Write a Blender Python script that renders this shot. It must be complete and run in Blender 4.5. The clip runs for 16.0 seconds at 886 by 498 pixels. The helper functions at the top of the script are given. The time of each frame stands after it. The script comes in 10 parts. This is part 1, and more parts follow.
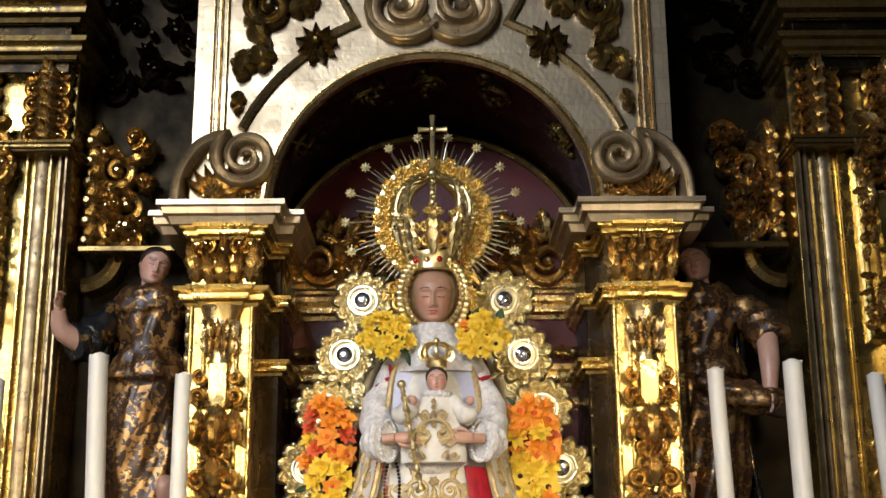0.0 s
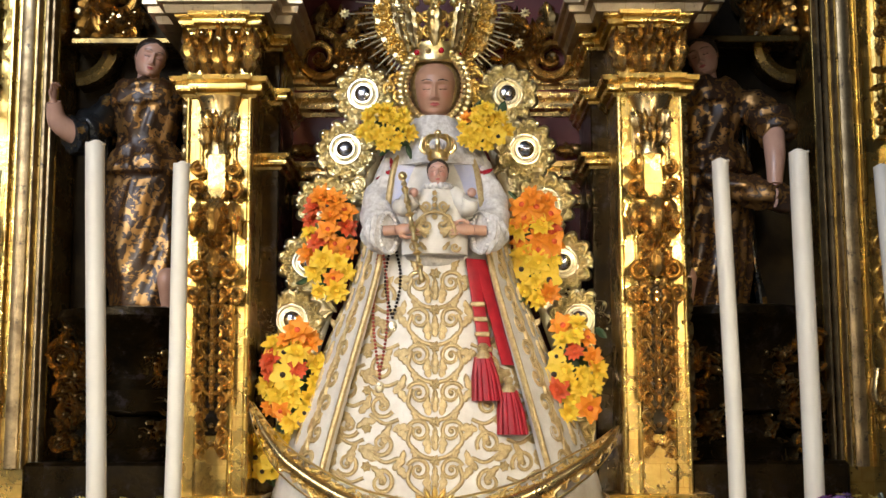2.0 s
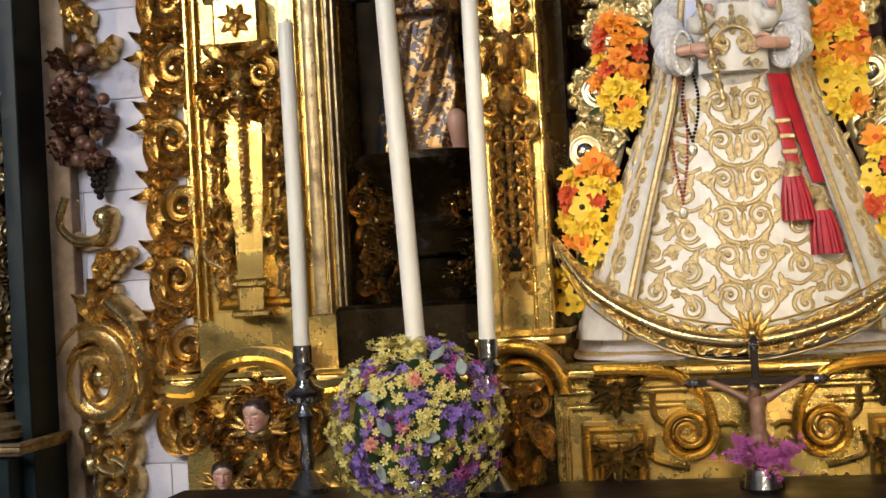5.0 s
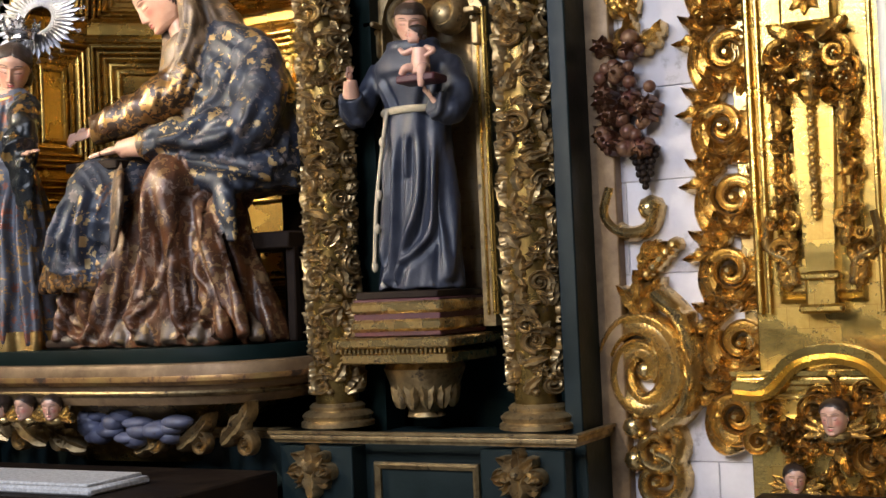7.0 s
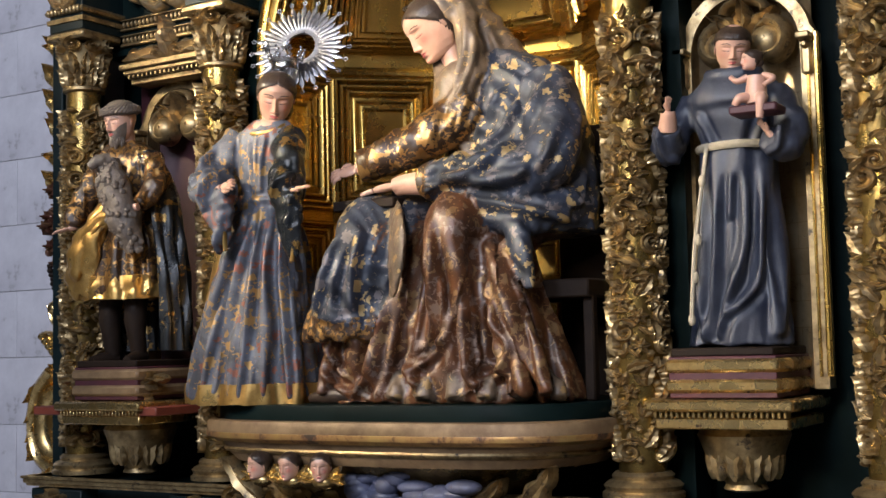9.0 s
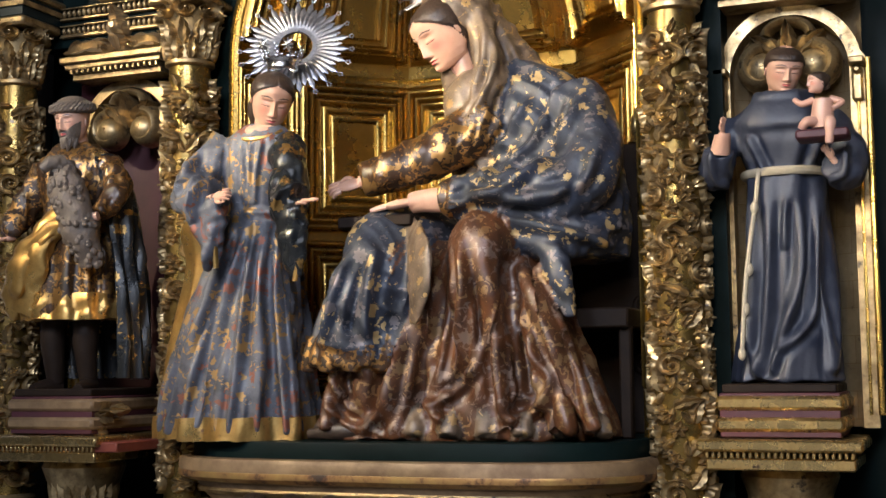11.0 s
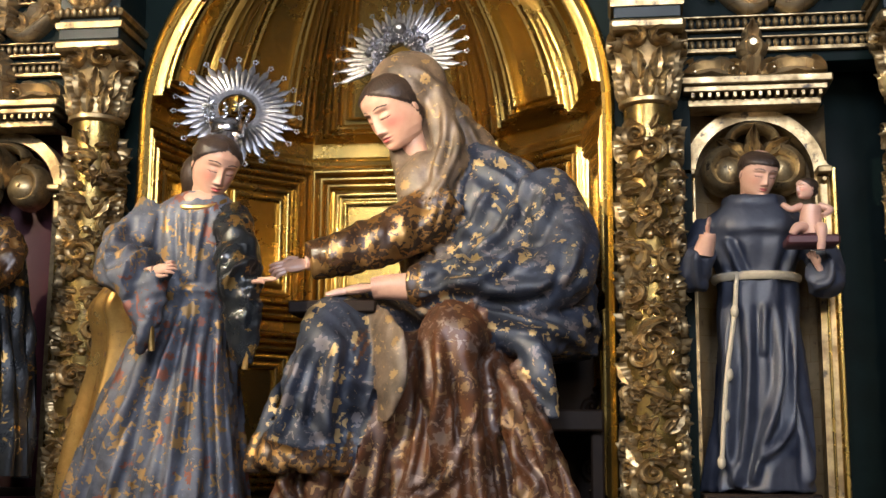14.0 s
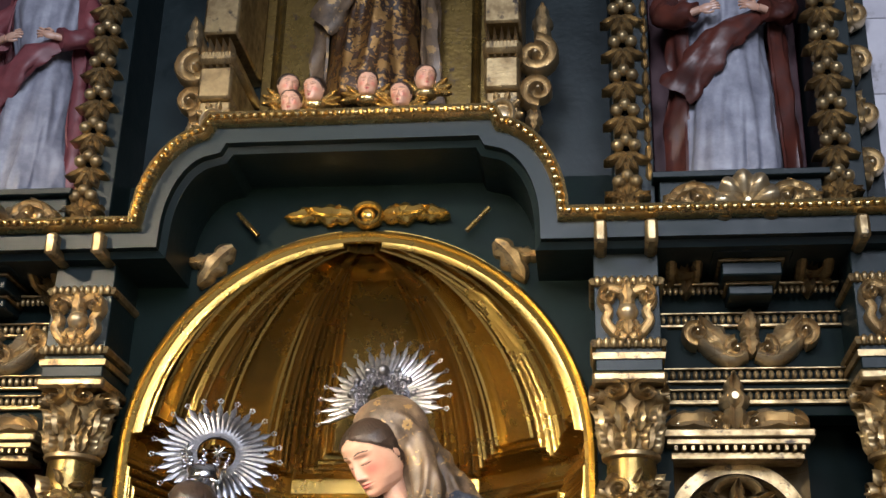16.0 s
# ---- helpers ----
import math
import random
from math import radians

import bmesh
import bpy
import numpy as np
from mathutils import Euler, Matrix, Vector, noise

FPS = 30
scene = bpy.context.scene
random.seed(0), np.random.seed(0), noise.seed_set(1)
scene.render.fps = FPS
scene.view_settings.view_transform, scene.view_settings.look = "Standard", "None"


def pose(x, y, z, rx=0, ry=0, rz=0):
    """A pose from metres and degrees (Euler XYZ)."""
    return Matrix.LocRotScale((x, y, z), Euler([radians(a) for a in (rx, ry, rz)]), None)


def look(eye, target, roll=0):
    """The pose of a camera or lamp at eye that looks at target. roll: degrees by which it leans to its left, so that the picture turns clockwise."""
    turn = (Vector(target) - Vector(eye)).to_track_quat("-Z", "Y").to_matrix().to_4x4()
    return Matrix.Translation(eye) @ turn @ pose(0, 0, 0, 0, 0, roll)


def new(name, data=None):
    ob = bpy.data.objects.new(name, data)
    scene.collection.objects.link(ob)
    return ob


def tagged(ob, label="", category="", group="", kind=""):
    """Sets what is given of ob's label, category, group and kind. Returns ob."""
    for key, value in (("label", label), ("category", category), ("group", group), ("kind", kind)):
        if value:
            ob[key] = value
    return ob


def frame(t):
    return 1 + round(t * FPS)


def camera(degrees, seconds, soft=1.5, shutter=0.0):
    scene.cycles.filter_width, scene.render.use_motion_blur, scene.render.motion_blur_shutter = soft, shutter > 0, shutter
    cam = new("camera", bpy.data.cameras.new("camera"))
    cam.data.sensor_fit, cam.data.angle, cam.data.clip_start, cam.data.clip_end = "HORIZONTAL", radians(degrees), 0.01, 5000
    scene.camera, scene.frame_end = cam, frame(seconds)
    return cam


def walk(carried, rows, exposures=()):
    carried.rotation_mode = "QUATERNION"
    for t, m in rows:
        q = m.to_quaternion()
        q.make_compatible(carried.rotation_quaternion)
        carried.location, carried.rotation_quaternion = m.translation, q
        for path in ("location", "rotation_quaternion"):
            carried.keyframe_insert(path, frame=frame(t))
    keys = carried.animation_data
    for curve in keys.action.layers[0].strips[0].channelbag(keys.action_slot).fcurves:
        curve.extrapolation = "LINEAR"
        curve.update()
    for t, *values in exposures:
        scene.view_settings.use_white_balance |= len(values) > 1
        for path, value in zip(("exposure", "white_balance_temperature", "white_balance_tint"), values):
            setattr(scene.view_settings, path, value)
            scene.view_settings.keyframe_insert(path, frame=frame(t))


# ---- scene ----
cam = camera(38.1, 16.0)
METRES, EYE, TILT, LEAN, TURN = 5.0, 1.7, 15.5, 0.4, 0.0
ROWS = [
    (0.0, 0.0, 0.0, 0.0, 0.0, 0.0, -0.0),
    (0.5, -0.0005, 0.0031, -0.0039, -0.01, -1.39, -0.08),
    (1.0, 0.0006, 0.0053, -0.0081, 0.07, -3.18, -0.27),
    (1.5, 0.0003, 0.0074, -0.0167, 0.06, -5.46, -0.18),
    (2.0, 0.0021, 0.0114, -0.0255, 0.2, -7.78, -0.19),
    (2.5, -0.0011, 0.0148, -0.0345, 0.05, -10.11, -0.19),
    (3.0, 0.002, 0.0212, -0.0401, 0.21, -12.67, -0.08),
    (5.5, -0.076, 0.021, -0.0369, 14.17, -13.93, 6.93),
    (6.0, -0.1209, 0.017, -0.0335, 18.84, -13.4, 7.76),
    (6.5, -0.1554, 0.0198, -0.0349, 23.54, -12.64, 8.65),
    (7.0, -0.1922, 0.013, -0.0335, 26.37, -12.14, 9.22),
    (7.5, -0.2314, 0.0174, -0.0332, 29.04, -11.52, 9.62),
    (8.0, -0.2867, 0.0319, -0.042, 31.55, -10.31, 10.04),
    (8.5, -0.3387, 0.0481, -0.0396, 32.42, -9.57, 10.11),
    (9.0, -0.4163, 0.0214, -0.0318, 30.33, -9.05, 8.95),
    (9.5, -0.483, 0.0154, -0.0141, 27.24, -9.34, 8.32),
    (12.0, -0.7408, 0.0263, -0.0403, 15.77, -8.56, 3.74),
    (12.5, -0.8009, 0.0403, -0.0471, 12.07, -8.39, 2.71),
    (13.0, -0.8368, 0.0431, -0.0473, 9.49, -8.28, 2.04),
    (13.5, -0.8644, 0.038, -0.0447, 7.53, -7.64, 1.58),
    (14.0, -0.867, 0.0354, -0.0334, 7.42, -5.21, 1.22),
    (14.5, -0.8712, 0.0384, -0.0166, 7.27, -2.01, 0.99),
    (15.0, -0.871, 0.0374, -0.0064, 7.05, 1.3, 0.53),
    (15.5, -0.8698, 0.0385, 0.0035, 6.75, 4.36, 0.32),
    (16.0, -0.8683, 0.039, 0.0161, 6.54, 7.44, 0.0),
]
walk(cam, [(t, pose(0, 0, EYE, TILT, LEAN, TURN) @ pose(METRES * x, METRES * y, METRES * z, 90 + pitch, roll, yaw)) for t, x, y, z, yaw, pitch, roll in ROWS], [(0.0, -0.1), (3.0, -0.2), (5.3, -0.1), (6.5, 0.15), (9.0, 0.2), (12.0, 0.05), (16.0, -0.05)])

# ---- light ----
world = bpy.data.worlds.new("church_air")
scene.world = world
world.use_nodes = True
world.node_tree.nodes["Background"].inputs[0].default_value = (0.62, 0.68, 0.85, 1)
world.node_tree.nodes["Background"].inputs[1].default_value = 0.006


def area_lamp(name, eye, target, power, w, h, color, spread=180):
    data = bpy.data.lights.new(name, "AREA")
    data.shape, data.size, data.size_y, data.energy, data.color, data.spread = "RECTANGLE", w, h, power, color, radians(spread)
    ob = new(name, data)
    ob.matrix_world = look(eye, target)
    return ob


COOL, WARM = (0.76, 0.83, 1.0), (1.0, 0.84, 0.60)
# daylight through the high nave windows behind the walk
area_lamp("window_daylight", (-2.5, -3.5, 6.2), (-2.8, 4.0, 2.4), 345, 1.7, 2.9, COOL)
area_lamp("window_daylight", (-5.6, -3.5, 6.2), (-5.0, 4.0, 3.5), 430, 1.7, 2.9, COOL)
# unseen warm lamps, inferred from glints on the gilding, aimed at each altarpiece
area_lamp("unseen_altar_lamp", (1.55, 0.6, 2.9), (0.05, 4.9, 1.8), 7.5, 0.2, 0.2, WARM, 44)
area_lamp("unseen_altar_lamp", (-1.75, 0.6, 2.9), (-0.5, 4.9, 1.5), 8, 0.2, 0.2, WARM, 56)
# low frontal lamp, added to lift the predella
area_lamp("unseen_altar_lamp", (0.5, -0.4, 1.45), (0.0, 4.7, 1.0), 4.5, 0.25, 0.25, WARM, 52)
# lamp from the left, set by the shadow of the halo
area_lamp("unseen_altar_lamp", (-11.0, -2.2, 6.6), (-5.0, 5.4, 2.6), 40, 0.2, 0.2, WARM, 26)
# fill added to brighten the edge carvings and wall between the altars
area_lamp("unseen_altar_lamp", (-3.6, 0.6, 2.9), (-2.6, 5.2, 1.5), 8, 0.2, 0.2, WARM, 66)
# fill added to brighten the crown of the ribbed niche
area_lamp("unseen_altar_lamp", (-4.6, 0.4, 3.6), (-5.3, 5.7, 3.75), 9, 0.2, 0.2, WARM, 36)


# ---- materials ----
def mat(name, c1, c2=None, scale=6.0, rough=0.5, rvar=0.15, metal=0.0, bump=0.15, bscale=70.0, worn=None, wear=0.6, wscale=14.0, coat=0.0, sheet=0.0, spec=0.5):
    m = bpy.data.materials.new(name)
    m.use_nodes = True
    nt = m.node_tree
    N, L = nt.nodes, nt.links
    b = N["Principled BSDF"]
    tc = N.new("ShaderNodeTexCoord")
    n1 = N.new("ShaderNodeTexNoise")
    n1.inputs["Scale"].default_value, n1.inputs["Detail"].default_value, n1.inputs["Roughness"].default_value = scale, 6, 0.65
    L.new(tc.outputs["Object"], n1.inputs["Vector"])
    r1 = N.new("ShaderNodeValToRGB")
    r1.color_ramp.elements[0].position, r1.color_ramp.elements[1].position = 0.36, 0.64
    r1.color_ramp.elements[0].color, r1.color_ramp.elements[1].color = (*c1, 1), (*(c2 or [min(1, v * 1.25) for v in c1]), 1)
    L.new(n1.outputs["Fac"], r1.inputs["Fac"])
    col = r1.outputs["Color"]
    n2 = N.new("ShaderNodeTexNoise")
    n2.inputs["Scale"].default_value, n2.inputs["Detail"].default_value = bscale, 5
    L.new(tc.outputs["Object"], n2.inputs["Vector"])
    b.inputs["Metallic"].default_value = metal
    if sheet:
        br = N.new("ShaderNodeTexBrick")
        br.inputs["Scale"].default_value = 1.0
        br.inputs["Brick Width"].default_value, br.inputs["Row Height"].default_value = sheet, sheet
        br.inputs["Mortar Size"].default_value = 0.0012
        br.inputs["Color1"].default_value, br.inputs["Color2"].default_value, br.inputs["Mortar"].default_value = (1, 1, 1, 1), (0.84, 0.82, 0.80, 1), (0.72, 0.62, 0.52, 1)
        sep, cmb = N.new("ShaderNodeSeparateXYZ"), N.new("ShaderNodeCombineXYZ")
        L.new(tc.outputs["Object"], sep.inputs[0])
        L.new(sep.outputs["X"], cmb.inputs["X"])
        L.new(sep.outputs["Z"], cmb.inputs["Y"])
        L.new(cmb.outputs[0], br.inputs["Vector"])
        mx = N.new("ShaderNodeMixRGB")
        mx.blend_type, mx.inputs[0].default_value = "MULTIPLY", 1.0
        L.new(col, mx.inputs[1])
        L.new(br.outputs["Color"], mx.inputs[2])
        col = mx.outputs[0]
    if worn:
        n3 = N.new("ShaderNodeTexNoise")
        n3.inputs["Scale"].default_value, n3.inputs["Detail"].default_value, n3.inputs["Roughness"].default_value = wscale, 9, 0.75
        L.new(tc.outputs["Object"], n3.inputs["Vector"])
        r3 = N.new("ShaderNodeValToRGB")
        r3.color_ramp.elements[0].position, r3.color_ramp.elements[1].position = wear, wear + 0.08
        L.new(n3.outputs["Fac"], r3.inputs["Fac"])
        mx = N.new("ShaderNodeMixRGB")
        mx.inputs[2].default_value = (*worn, 1)
        L.new(r3.outputs["Color"], mx.inputs[0])
        L.new(col, mx.inputs[1])
        col = mx.outputs[0]
        if metal:
            mm = N.new("ShaderNodeMapRange")
            mm.inputs["To Min"].default_value, mm.inputs["To Max"].default_value = metal, metal * 0.3
            L.new(r3.outputs["Color"], mm.inputs["Value"])
            L.new(mm.outputs[0], b.inputs["Metallic"])
    L.new(col, b.inputs["Base Color"])
    mr = N.new("ShaderNodeMapRange")
    mr.inputs["From Min"].default_value, mr.inputs["From Max"].default_value = 0.3, 0.7
    mr.inputs["To Min"].default_value, mr.inputs["To Max"].default_value = max(0.04, rough - rvar), min(1, rough + rvar)
    L.new(n1.outputs["Fac"], mr.inputs["Value"])
    L.new(mr.outputs[0], b.inputs["Roughness"])
    if bump:
        bp = N.new("ShaderNodeBump")
        bp.inputs["Strength"].default_value, bp.inputs["Distance"].default_value = bump, 0.004
        L.new(n2.outputs["Fac"], bp.inputs["Height"])
        L.new(bp.outputs[0], b.inputs["Normal"])
    b.inputs["Coat Weight"].default_value = coat
    b.inputs["Specular IOR Level"].default_value = spec
    return m


def brocade(name, ground, figure, scale=8.0, radius=0.03, rough=0.5, fig_metal=0.9, fig2=None, flecks=0.62):
    """Painted and gilded cloth: five-petalled figures and worn gold flecks over a ground colour."""
    m = mat(name, ground, [v * 0.30 for v in ground], 7, rough, 0.16, 0, 0.38, 75, [v * 1.9 for v in ground], 0.60, 30)
    N, L = m.node_tree.nodes, m.node_tree.links
    b = N["Principled BSDF"]
    base = b.inputs["Base Color"].links[0].from_socket

    def calc(op, *ins):
        nd = N.new("ShaderNodeMath")
        nd.operation = op
        for i, v in enumerate(ins):
            if isinstance(v, (int, float)):
                nd.inputs[i].default_value = v
            else:
                L.new(v, nd.inputs[i])
        return nd.outputs[0]

    tc = N.new("ShaderNodeTexCoord")
    vo = N.new("ShaderNodeTexVoronoi")
    vo.inputs["Scale"].default_value, vo.inputs["Randomness"].default_value = scale, 0.8
    L.new(tc.outputs["Object"], vo.inputs["Vector"])
    off = N.new("ShaderNodeVectorMath")
    off.operation = "SUBTRACT"
    L.new(tc.outputs["Object"], off.inputs[0])
    L.new(vo.outputs["Position"], off.inputs[1])
    xyz = N.new("ShaderNodeSeparateXYZ")
    L.new(off.outputs[0], xyz.inputs[0])
    dist = calc("SQRT", calc("ADD", calc("MULTIPLY", xyz.outputs["X"], xyz.outputs["X"]), calc("MULTIPLY", xyz.outputs["Z"], xyz.outputs["Z"])))
    sp = N.new("ShaderNodeSeparateColor")
    L.new(vo.outputs["Color"], sp.inputs[0])
    ang = calc("ADD", calc("ARCTAN2", xyz.outputs["Z"], xyz.outputs["X"]), calc("MULTIPLY", sp.outputs[1], 6.0))
    edge = calc("MULTIPLY", calc("ADD", calc("MULTIPLY", calc("COSINE", calc("MULTIPLY", ang, 8.0)), 0.13), 0.87), calc("MULTIPLY", calc("ADD", sp.outputs[2], 0.5), radius))
    nz = N.new("ShaderNodeTexNoise")
    nz.inputs["Scale"].default_value, nz.inputs["Detail"].default_value = 26, 8
    L.new(tc.outputs["Object"], nz.inputs["Vector"])
    flower_in = calc("MULTIPLY", calc("LESS_THAN", dist, edge), calc("GREATER_THAN", nz.outputs["Fac"], 0.46))
    n2 = N.new("ShaderNodeTexNoise")
    n2.inputs["Scale"].default_value, n2.inputs["Detail"].default_value, n2.inputs["Distortion"].default_value = scale * 3.2, 6, 1.2
    L.new(tc.outputs["Object"], n2.inputs["Vector"])
    fac = calc("MAXIMUM", flower_in, calc("GREATER_THAN", n2.outputs["Fac"], flecks))
    mx = N.new("ShaderNodeMixRGB")
    L.new(fac, mx.inputs[0])
    L.new(base, mx.inputs[1])
    m2 = N.new("ShaderNodeMixRGB")
    m2.inputs[1].default_value, m2.inputs[2].default_value = (*figure, 1), (*(fig2 or figure), 1)
    L.new(calc("GREATER_THAN", sp.outputs[0], 0.62), m2.inputs[0])
    L.new(m2.outputs[0], mx.inputs[2])
    L.new(mx.outputs[0], b.inputs["Base Color"])
    L.new(calc("MULTIPLY", fac, fig_metal), b.inputs["Metallic"])
    return m


GOLD = mat("gilding_bright", (0.80, 0.58, 0.19), (0.56, 0.37, 0.10), 7, 0.27, 0.12, 0.97, 0.30, 45, (0.16, 0.055, 0.025), 0.60, 22, sheet=0.085)
GOLDC = mat("gilded_carving", (0.80, 0.59, 0.27), (0.46, 0.31, 0.12), 12, 0.27, 0.10, 0.95, 0.2, 60, (0.035, 0.018, 0.010), 0.57, 18)
# pale leaf; the attic's cool daylight sheen is mixed into its colour
GOLDP = mat("pale_sheen_gilding", (0.66, 0.53, 0.33), (0.43, 0.33, 0.20), 5, 0.36, 0.1, 0.82, 0.28, 50, (0.14, 0.085, 0.055), 0.60, 20, sheet=0.11)
GOLDS = mat("aged_gilt_carving", (0.50, 0.37, 0.19), (0.20, 0.135, 0.065), 12, 0.40, 0.12, 0.82, 0.2, 60, (0.03, 0.018, 0.010), 0.56, 18)
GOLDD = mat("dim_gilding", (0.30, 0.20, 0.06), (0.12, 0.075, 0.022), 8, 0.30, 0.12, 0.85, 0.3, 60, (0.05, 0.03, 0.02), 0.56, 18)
GOLDN = mat("niche_gilding", (0.60, 0.40, 0.12), (0.44, 0.28, 0.07), 4, 0.26, 0.08, 0.94, 0.16, 40, (0.20, 0.10, 0.04), 0.66, 12)
# worn gilding with recess shade put into its colour; also the dark carved grounds
GOLDK = mat("worn_shaded_gilding", (0.042, 0.026, 0.008), (0.012, 0.008, 0.003), 7, 0.30, 0.12, 0.85, 0.3, 60, (0.02, 0.012, 0.01), 0.54, 16)
JEWEL = mat("gold_jewelry", (0.96, 0.80, 0.44), (0.80, 0.60, 0.26), 30, 0.33, 0.08, 1.0, 0.25, 120)
VERMEIL = mat("silver_gilt", (0.92, 0.84, 0.62), (0.84, 0.72, 0.44), 25, 0.34, 0.1, 1.0, 0.3, 110)
TARNISH = mat("tarnished_silver", (0.42, 0.41, 0.43), (0.20, 0.20, 0.22), 25, 0.36, 0.12, 1.0, 0.3, 90, (0.10, 0.09, 0.09), 0.60, 30)
SILVER = mat("silver", (0.74, 0.73, 0.74), (0.45, 0.45, 0.48), 20, 0.2, 0.1, 1.0, 0.2, 90)
GREEN = mat("dark_green_paint", (0.0025, 0.0065, 0.006), (0.005, 0.012, 0.0115), 4, 0.5, 0.1, 0, 0.2, 40, (0.012, 0.020, 0.018), 0.73, 12, spec=0.06)
BLUE = mat("dark_blue_paint", (0.0028, 0.0085, 0.0095), (0.006, 0.0145, 0.016), 4, 0.45, 0.1, 0, 0.25, 40, (0.06, 0.06, 0.065), 0.70, 14, spec=0.3)
RED = mat("red_lacquer_panel", (0.16, 0.020, 0.013), (0.085, 0.011, 0.008), 3, 0.40, 0.1, 0, 0.1, 30, (0.05, 0.01, 0.01), 0.66, 9)
MAROON = mat("maroon_paint", (0.07, 0.016, 0.022), (0.05, 0.012, 0.018), 5, 0.55, 0.1, 0, 0.1, 40)
DARK = mat("dark_wood", (0.014, 0.009, 0.007), (0.024, 0.015, 0.010), 6, 0.55, 0.12, 0, 0.25, 40, spec=0.12)
TAN = mat("aged_timber", (0.27, 0.175, 0.09), (0.15, 0.09, 0.045), 7, 0.55, 0.12, 0.2, 0.3, 50)
STONE = mat("limewashed_stone", (0.62, 0.60, 0.64), (0.47, 0.45, 0.49), 2.2, 0.85, 0.08, 0, 0.5, 24, (0.30, 0.28, 0.29), 0.58, 4)
# floor out of view, made pale to bounce light onto the lower gilding
PAVE = mat("pale_bounce_floor", (0.46, 0.42, 0.37), (0.36, 0.33, 0.29), 2.2, 0.5, 0.1, 0, 0.2, 24)
# nave stone away from the altars, darkened so the gilding mirrors less light
NAVE = mat("darkened_nave_stone", (0.10, 0.09, 0.08), (0.07, 0.06, 0.055), 2.2, 0.85, 0.08, 0, 0.4, 24)
MORTAR = mat("pale_mortar", (0.50, 0.48, 0.49), (0.36, 0.35, 0.36), 5, 0.9, 0.05, 0, 0.4, 60)


def flesh(name, c1, c2):
    """Painted flesh, with rouge where the painter laid it on."""
    m = mat(name, c1, c2, 9, 0.33, 0.06, 0, 0.03, 60)
    N, L = m.node_tree.nodes, m.node_tree.links
    b = N["Principled BSDF"]
    at, mx = N.new("ShaderNodeAttribute"), N.new("ShaderNodeMixRGB")
    at.attribute_name = "rouge"
    mx.inputs[2].default_value = (0.58, 0.13, 0.10, 1)
    L.new(at.outputs["Fac"], mx.inputs[0])
    L.new(b.inputs["Base Color"].links[0].from_socket, mx.inputs[1])
    L.new(mx.outputs[0], b.inputs["Base Color"])
    return m


SKIN = flesh("painted_flesh", (0.60, 0.36, 0.26), (0.52, 0.29, 0.20))
LIPS = mat("lip_paint", (0.42, 0.10, 0.09), None, 9, 0.35, 0.05, 0, 0, 60)
HAIR = mat("dark_hair_paint", (0.022, 0.014, 0.010), (0.05, 0.03, 0.02), 30, 0.42, 0.1, 0, 0.6, 80)
WAX = mat("candle_wax", (0.78, 0.74, 0.64), (0.72, 0.66, 0.55), 3, 0.42, 0.08, 0, 0.08, 30)


# ---- mesh tools ----
class Geo:
    """Vertices, faces, material slots, and a paint weight for each vertex (rouge on painted flesh)."""

    def __init__(self):
        self.v, self.w, self.f, self.m, self.n = [], [], [], [], 0

    def add(self, V, F, mi=0, w=None):
        V = np.asarray(V, float).reshape(-1, 3)
        self.v.append(V)
        self.w.append(np.zeros(len(V)) if w is None else np.asarray(w, float).ravel())
        n = self.n
        self.f.extend([tuple(i + n for i in f) for f in F])
        self.m.extend([mi] * len(F))
        self.n += len(V)
        return self

    def join(self, other, move=None, mi=None):
        V = np.concatenate(other.v) if other.v else np.zeros((0, 3))
        if move is not None:
            A = np.array(move)
            V = V @ A[:3, :3].T + A[:3, 3]
        self.v.append(V)
        self.w.append(np.concatenate(other.w) if other.w else np.zeros(0))
        n = self.n
        self.f.extend([tuple(i + n for i in f) for f in other.f])
        self.m.extend(other.m if mi is None else [mi] * len(other.f))
        self.n += len(V)
        return self

    def warp(self, fn):
        V = fn(np.concatenate(self.v))
        self.v, self.w = [V], [np.concatenate(self.w)]
        return self


WHERE = {}


def thing(name, loc, label="", category="", group="", kind=""):
    ob = new(name)
    ob.location = loc
    ob.empty_display_size = 0.05
    WHERE[ob.name] = np.array(loc, float)
    return tagged(ob, label, category, group, kind)


def mesh_of(name, geo, mats, off, smooth=True):
    me = bpy.data.meshes.new(name)
    V = np.concatenate(geo.v) - off
    me.from_pydata(V.tolist(), [], geo.f)
    for m in mats if isinstance(mats, (list, tuple)) else [mats]:
        me.materials.append(m)
    me.polygons.foreach_set("material_index", geo.m)
    W = np.concatenate(geo.w)
    if W.any():
        me.attributes.new("rouge", "FLOAT", "POINT").data.foreach_set("value", W)
    if smooth:
        bm = bmesh.new()
        bm.from_mesh(me)
        for f in bm.faces:
            f.smooth = True
        for e in bm.edges:
            if len(e.link_faces) == 2 and e.calc_face_angle(0) > 0.75:
                e.smooth = False
        bm.to_mesh(me)
        bm.free()
    me.update()
    return me


def part(name, geo, mats, parent, label="", smooth=True):
    off = WHERE[parent.name]
    ob = new(name, mesh_of(name, geo, mats, off, smooth))
    ob.parent = parent
    WHERE[ob.name] = off
    return tagged(ob, label)


